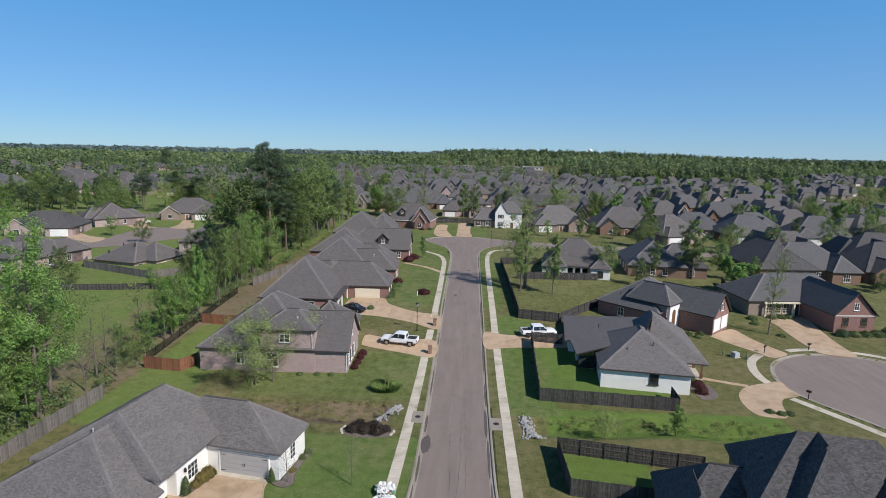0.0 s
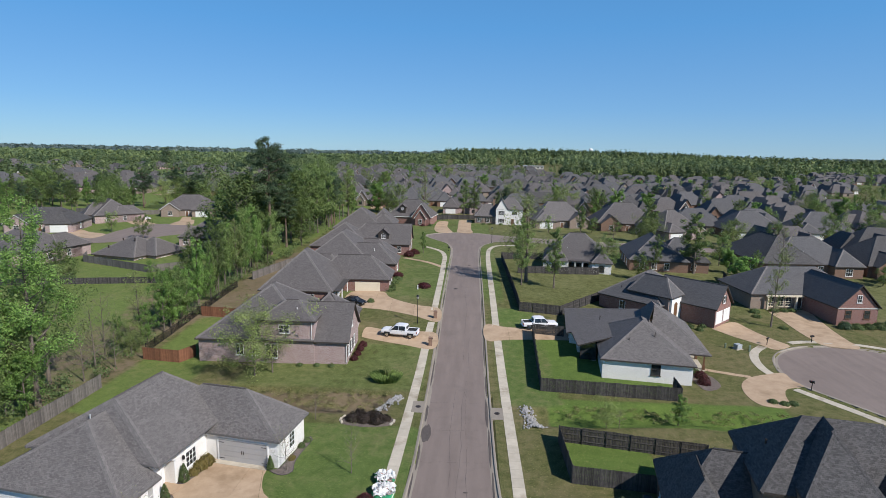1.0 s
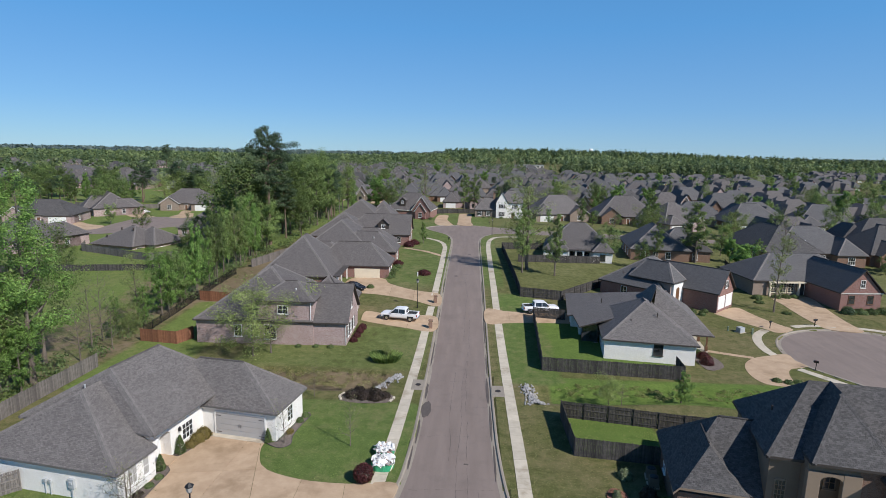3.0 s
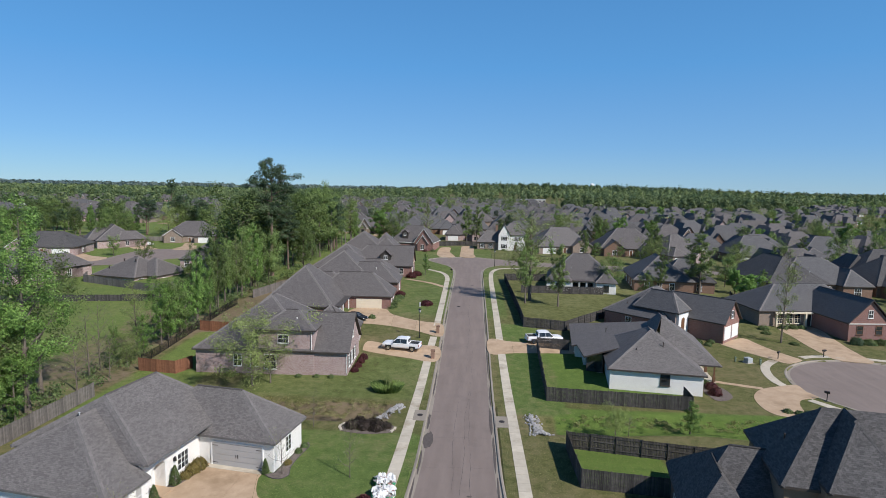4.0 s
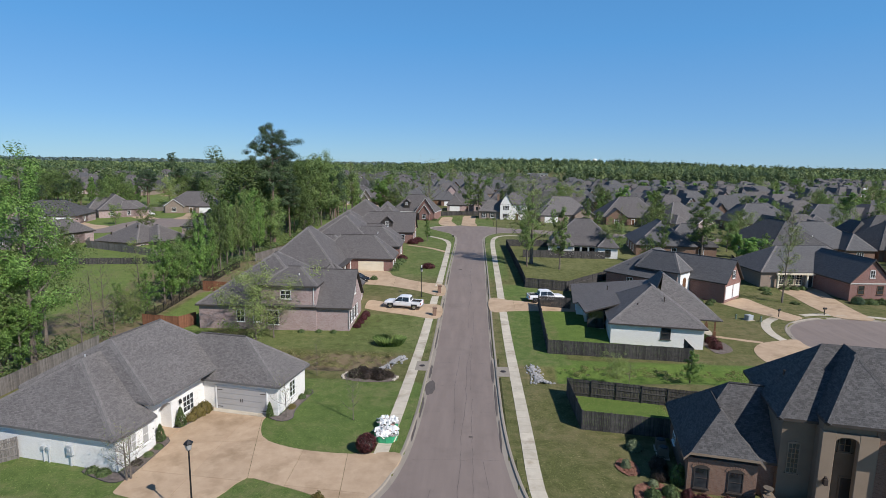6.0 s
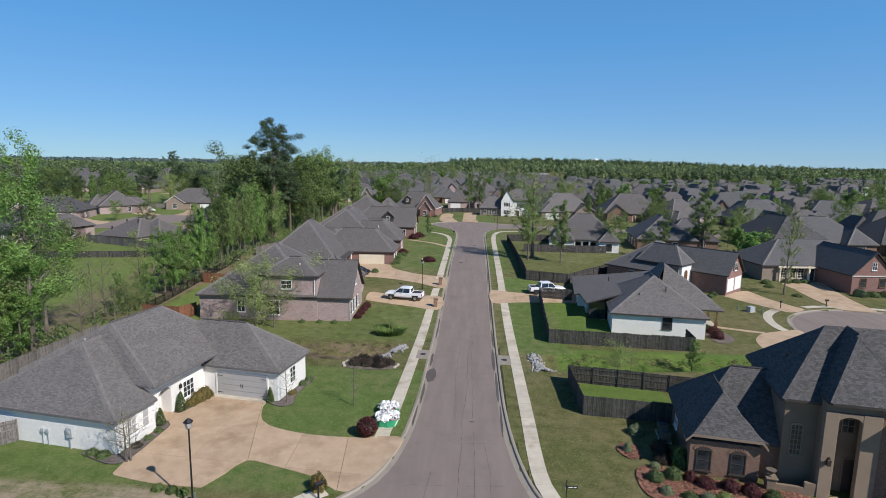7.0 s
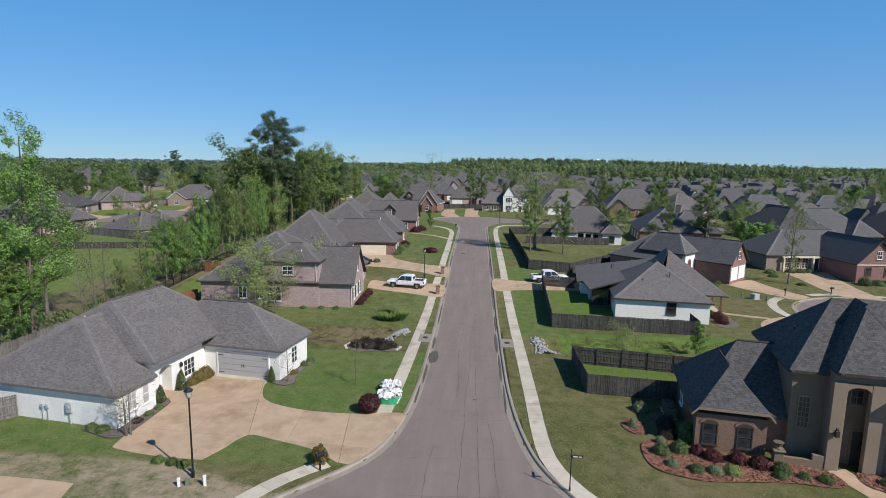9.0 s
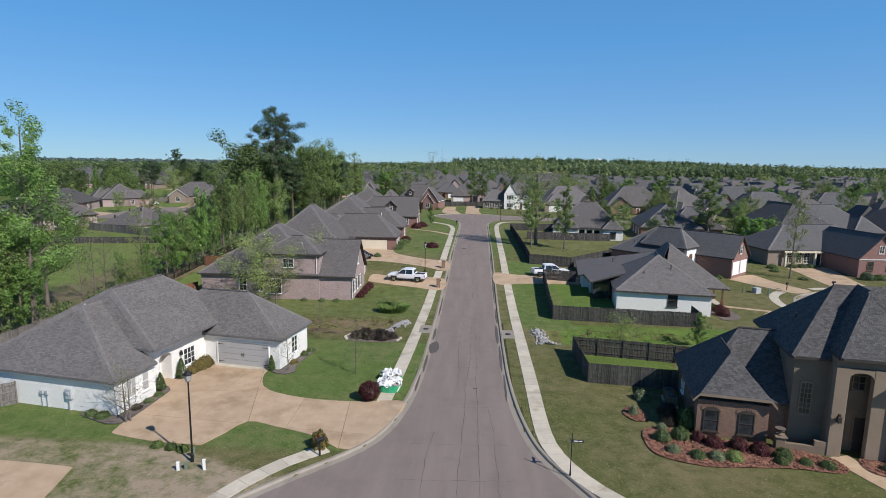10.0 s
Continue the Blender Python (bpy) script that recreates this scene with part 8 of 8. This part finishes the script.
BIG = [
    # kind, x, y, height, width
    ("pine", -53, 147, 31.5, 1.0), ("olive", -28.0, 71.6, 8.6, 1.15), ("wispy", 14.1, 124.8, 20, 1.35), ("tall", 12.8, 121.4, 15, 0.8), ("tall", 19.8, 120.5, 13.4, 0.95),
    ("oak", 35.7, 139.0, 8.4, 0.95), ("tall", 57.5, 140, 15.2, 1.5), ("tall", 48, 140, 9.6, 0.9), ("pear", 63.5, 128, 7.2, 1.25), ("tall", 61, 185, 13.5, 1.4), ("wispy", 56.9, 101.8, 14.5, 0.75),
    ("bare", 76.7, 136.4, 14.5, 0.7), ("wispy", 71.2, 125.9, 5.8, 1.6), ("wispy", 76.2, 134, 10, 0.9), ("pear", 68, 258, 11, 1.0), ("oak", 56.6, 250, 12, 1.0),
    ("olive", 17.4, 61.4, 3.0, 0.9), ("bare", 18.8, 61.2, 2.6, 1.2), ("bright", 26.4, 63.6, 3.8, 1.35), ("bare", -9.9, 49.6, 5.6, 0.6), ("bare", -16.3, 49.6, 4.4, 0.9), ("bare", -16.3, 59.9, 4.4, 0.6),
    ("bare", -24.7, 38.3, 4.6, 1.35), ("bare", -24.5, 38.5, 4.0, 1.2), ("bright", -54, 61.5, 11, 1.2), ("bright", -48.8, 57.2, 8, 1.1), ("oak", -55, 58, 14, 1.1), ("bare", -26.0, 72.8, 7.5, 1.0), ("bright", -12.0, 156.0, 6.0, 0.8), ("tall", -1.5, 238, 17, 1.1), ("tall", 2.8, 241, 16, 1.2), ("wispy", -19, 240, 15, 1.2), ("oak", -32, 250, 13, 1.0),
    ("bare", -20.5, 268, 23, 0.9), ("olive", 26, 246, 9, 1.2), ("olive", 18, 244, 8, 1.2), ("olive", 55, 170, 9, 0.9), ("oak", 92, 168, 9, 1.0), ("tall", 66, 205, 13, 1.0), ("tall", 40, 196, 11, 0.9),
    # yards beyond the court
    ("oak", 68, 150, 8, 1.0), ("pear", 66.5, 141, 6, 1.0), ("tall", 71, 136.5, 7, 1.0), ("oak", 42, 132, 6, 0.9), ("pine", 103, 134, 6.5, 1.6), ("pine", 106.5, 135, 6, 1.7), ("pine", 110, 135.5, 6.5, 1.6), ("pine", 114, 136, 6, 1.6), ("oak", 98, 132, 4.5, 1.2),
    ("oak", 58, 186, 7, 1.0), ("bare", 50, 190, 9, 1.0), ("oak", 88, 186, 8, 1.1), ("olive", 84, 178, 7, 1.1), ("bright", 30, 204, 6, 1.2), ("oak", 46, 205, 5, 1.3), ("oak", 54, 203, 4.5, 1.3),
    # the near corner of the wood
    ("oak", -51.5, 57.5, 10, 0.9), ("bright", -52.5, 63.5, 7.5, 0.9), ("oak", -51, 53, 9.5, 1.0), ("oak", -52, 46, 9, 1.0), ("oak", -53.5, 56, 12, 0.8),
    ("bare", -50.7, 71.7, 9.5, 1.0), ("bare", -49.4, 67.5, 8, 0.9), ("bare", -51.5, 75.0, 10, 0.7), ("bare", -48.4, 72.5, 6, 0.9), ("wispy", -50.6, 82.4, 12, 0.8), ("bright", -49.0, 81.5, 6.5, 0.8), ("bright", -51.8, 78.5, 5.5, 0.9), ("olive", -48.8, 77, 4.5, 0.8),
    ("oak", -115, 236, 12, 1.1), ("oak", -92, 268, 13, 1.2), ("pine", -88, 262, 17, 1.2), ("pine", -150, 250, 17, 1.4), ("pine", -140, 262, 18, 1.4), ("pine", -128, 258, 16, 1.4), ("pear", -101, 226, 10, 1.3),
    ("pine", -260, 470, 27, 1.0), ("bare", -112, 262, 9, 0.3), ("pine", -86, 214, 19, 1.3), ("tall", -78, 196, 17, 1.2), ("oak", -140, 205, 9, 1.3),
]
tree("woodland_tree", "tall leafy tree at the corner of the wood", 91, 24, 5.4, 0.2, 17000, 0.115, "tall", "bark", "leaf_bright", put(-49.8, 60.1))
tree("woodland_tree", "broad leafy tree at the corner of the wood", 93, 17, 4.8, 0.28, 7000, 0.12, "oak", "bark", "leaf", put(-53.4, 66.5, 70))
tree("woodland_tree", "bright young tree under a taller one", 92, 15, 4.2, 0.14, 11000, 0.11, "tall", "bark", "leaf_bright", put(-51.5, 58.2, 40))
for kind, x, y, h, w in BIG:
    plant(kind, x, y, h, w)
rng = random.Random(5)
# the row along the iron fence
for i in range(27):
    y = 86 + 1.75 * i + rng.uniform(-0.7, 0.7)
    x = -48.1 - rng.uniform(0, 1.0 + 0.06 * (y - 85)) - (0.05 * (y - 100) if y > 100 else 0)
    plant(rng.choice(["oak", "bright", "tall", "bright", "tall", "wispy", "bright"]), x, y, rng.uniform(6.5, 12) + 0.11 * (y - 85), rng.uniform(0.55, 0.95))
# the tall wood behind the houses
for i in range(66):
    y = rng.uniform(134, 246)
    x = -47 - rng.uniform(1, 15) - 0.03 * (y - 138)
    plant(rng.choice(["tall", "tall", "oak", "wispy", "tall", "pine", "bright"]), x, y, rng.uniform(14, 23) if x < -50 else rng.uniform(9, 15), rng.uniform(0.8, 1.2))
# the belt beyond the meadow houses
for i in range(92):
    x, y = rng.uniform(-270, -142), rng.uniform(205, 275)
    if y < 216 + (x + 150) * -0.12:
        continue
    plant(rng.choice(["oak", "bright", "tall", "pine", "oak", "tall"]), x, y, rng.uniform(10, 15), rng.uniform(0.9, 1.3))
for i in range(26):
    plant(rng.choice(["oak", "bright", "tall", "pine", "olive"]), rng.uniform(-140, -84), rng.uniform(246, 300), rng.uniform(7, 13), rng.uniform(0.9, 1.3))
for x, y, h in ((-84, 112, 5), (-98, 128, 5), (-108, 118, 6), (-122, 150, 6), (-100, 166, 7), (-76, 160, 9), (-118, 178, 6), (-150, 160, 9), (-158, 182, 10), (-66, 112, 5), (-60, 116, 7), (-70, 140, 8)):
    plant(rng.choice(["oak", "bright", "olive"]), x, y, h, 1.0)
# yard trees among the houses
for i in range(190):
    y = 245 + 420 * rng.random() ** 1.3
    x = rng.uniform(-60 - 0.2 * y, 100 + 0.72 * y)
    plant(rng.choice(["oak", "tall", "olive", "bright", "tall", "pear", "pine"]), x, y, rng.uniform(7, 13), rng.uniform(0.8, 1.3))
for i in range(34):
    plant(rng.choice(["oak", "tall", "pine", "pear", "wispy", "olive"]), rng.uniform(95, 350), rng.uniform(160, 290), rng.uniform(7, 12), rng.uniform(0.8, 1.2))
for i in range(16):
    plant(rng.choice(["oak", "tall", "wispy"]), rng.uniform(150, 190), rng.uniform(175, 260), rng.uniform(9, 15), rng.uniform(0.8, 1.2))


def far_wood(name, label, spots, per, size, leaf, seed, wide=4.5, stray=0.6):
    """A distant wood: clumped crowns on short stems, one mesh."""
    rg = np.random.default_rng(seed)
    pts, ways = [], []
    for x, y, h in spots:
        z0 = land(x, y)
        w = wide * rg.uniform(0.7, 1.3)
        g = rg.normal(size=(per, 3))
        g /= np.linalg.norm(g, axis=1)[:, None]
        g *= rg.uniform(0.5, 1.0, size=(per, 1))
        lump = 1 + 0.25 * np.sin(g[:, :1] * 6 + x) * np.cos(g[:, 1:2] * 7 + y)
        pts.append(np.array([x, y, z0 + h * 0.56]) + g * lump * np.array([w, w, h * 0.46]))
        ways.append(g * np.array([1, 1, 0.8]) + np.array([0, 0, 0.2]))
    v, f = leaf_quads(np.concatenate(pts), size, rg, np.concatenate(ways), stray)
    return tagged(new(name, mesh_of(name, v, f, M[leaf])), label, "woodland", "", "stuff")


def scatter(n, seed, x0, x1, y0, y1, h0, h1, test=None):
    rg = random.Random(seed)
    out = []
    while len(out) < n:
        x, y = rg.uniform(x0, x1), rg.uniform(y0, y1)
        if test is None or test(x, y):
            out.append((x, y, rg.uniform(h0, h1)))
    return out


far_wood("woodland_ridge", "dense mixed wood on the far ridge", scatter(520, 1, -60, 1100, 1250, 1420, 12, 24), 80, 2.0, "wood_far", 1, 6.5, 0.4)
far_wood("woodland_pines", "dark pines standing along the far ridge", scatter(330, 2, -60, 520, 1240, 1400, 15, 25), 80, 1.7, "needle", 2, 4.4, 0.4)
far_wood("woodland_slope", "mixed wood on the slope behind the pale buildings", scatter(520, 21, -300, 520, 872, 1250, 9, 19), 80, 1.7, "wood_far", 21, 5.4, 0.4)
far_wood("woodland_edge", "mixed wood edge beyond the roofs", scatter(520, 3, 150, 1150, 770, 960, 8, 20, lambda x, y: x > 0.16 * y), 90, 1.4, "wood_far", 3, 5.0, 0.4)
far_wood("woodland_near_edge", "tall mixed wood standing among the roofs", scatter(300, 41, 80, 470, 615, 770, 8, 20, lambda x, y: 0.16 * y < x < 0.58 * y), 130, 1.2, "wood_far", 41, 5.0, 0.4)
far_wood("woodland_near_pines", "dark pines within the wood among the roofs", scatter(45, 42, 80, 470, 680, 780, 17, 24, lambda x, y: 0.16 * y < x < 0.58 * y), 150, 0.75, "needle", 42, 3.6)
far_wood("woodland_edge_bright", "fresh green crowns along the wood edge", scatter(150, 23, 200, 900, 740, 800, 9, 16, lambda x, y: x > 0.25 * y), 120, 0.8, "leaf", 23, 4.2)
far_wood("woodland_edge_dark", "darker trees within the wood edge", scatter(110, 13, 150, 1150, 820, 980, 15, 22, lambda x, y: x > 0.16 * y), 120, 0.9, "needle", 13, 3.8)
far_wood("woodland_left", "broad leafy woods past the meadow houses", scatter(620, 4, -1100, -150, 340, 1000, 8, 14, lambda x, y: x < -0.3 * y - 40), 110, 1.1, "wood_far", 4, 4.8, 0.4)
far_wood("woodland_left_pines", "scattered dark pines past the meadow houses", scatter(110, 5, -1000, -120, 320, 1000, 12, 18, lambda x, y: x < -0.25 * y - 30), 70, 0.9, "needle", 5, 3.4)
far_wood("woodland_centre", "wood edge past the end of the street", scatter(300, 24, -330, 60, 560, 900, 8, 15), 100, 0.8, "wood_far", 24, 4.2)
far_wood("yard_trees", "young trees between distant houses", scatter(560, 6, -300, 700, 360, 840, 6, 11, lambda x, y: -0.3 * y < x < 0.9 * y), 60, 0.65, "wood_far", 6, 2.7)
far_wood("woodland_far_left", "low hazy woods towards the horizon", scatter(1150, 25, -1700, -60, 850, 1750, 7, 13), 60, 2.4, "wood_far", 25, 8, 0.4)
far_wood("horizon_wood", "wooded skyline, its leaves tinted blue-grey for haze", scatter(1000, 7, -3000, 3200, 1700, 2600, 13, 22), 50, 5.0, "wood_haze_tinted", 7, 15, 0.4)
far_wood("undergrowth", "tangled brush along the wood's edge", scatter(120, 8, -52, -47.6, 50, 140, 0.8, 2.4) + scatter(120, 9, -66, -45.5, 140, 240, 1.5, 4), 60, 0.15, "shrub", 8, 1.1)
far_wood("ditch_weeds", "rank weeds along the ditch", scatter(110, 10, 12, 40, 62.5, 66, 0.1, 0.22) + scatter(150, 11, -31, -9, 62.5, 67.5, 0.15, 0.45), 60, 0.055, "grass_mixed", 9, 0.5)


def lawn_tufts(name, label, x0, x1, y0, y1, per, leaf, seed, test):
    """Uneven blades standing up out of the mown grass, clear of all paving."""
    rg = np.random.default_rng(seed)
    n = int((x1 - x0) * (y1 - y0) * per)
    x, y = rg.uniform(x0, x1, n), rg.uniform(y0, y1, n)
    keep = test(x, y)
    x, y = x[keep], y[keep]
    for poly in PAVED + ROADS:
        xs, ys = [p[0] for p in poly], [p[1] for p in poly]
        if max(xs) < x0 or min(xs) > x1 or max(ys) < y0 or min(ys) > y1:
            continue
        out = depth_inside(poly, x, y) == 0
        x, y = x[out], y[out]
    z = np.array([land(a, b) - ditch_depth(a, b) for a, b in zip(x, y)])
    v, f = leaf_quads(np.stack([x, y, 0 * x], 1), 0.05, rg)
    v[:, 2] = v[:, 2] * 0.25 + np.repeat(z, 4) + 0.012
    return tagged(new(name, mesh_of(name, v, f, M[leaf])), label, "grass", "", "stuff")


def island(x, y):
    return ((x > -26) & (y > 44) & (y < 59)) | ((y < 44) & (y > 34.5))


lawn_tufts("lawn_blades", "uneven green blades in the white house's lawn", -36, -4.6, 33, 59, 28, "grass_green", 31, island)
lawn_tufts("worn_lawn_blades", "straw and green blades in the worn corner lawn", -36, -4.6, 26, 36, 20, "grass_mixed", 32, lambda x, y: y < 35)
lawn_tufts("verge_blades", "straw and green blades in the stucco house's lawn", 4.8, 32, 28, 60, 26, "grass_mixed", 33, lambda x, y: ~((x > 13.2) & (y > 35.6) & (y < 42)))
lawn_tufts("long_lawn_blades", "green and straw blades in the long lawn", -40, -4.6, 62, 76, 12, "grass_mixed", 34, lambda x, y: y > 0)
lawn_tufts("yard_blades", "lush blades in the fenced yard and ditch", 11, 34, 60, 92, 10, "grass_green", 35, lambda x, y: y > 0)
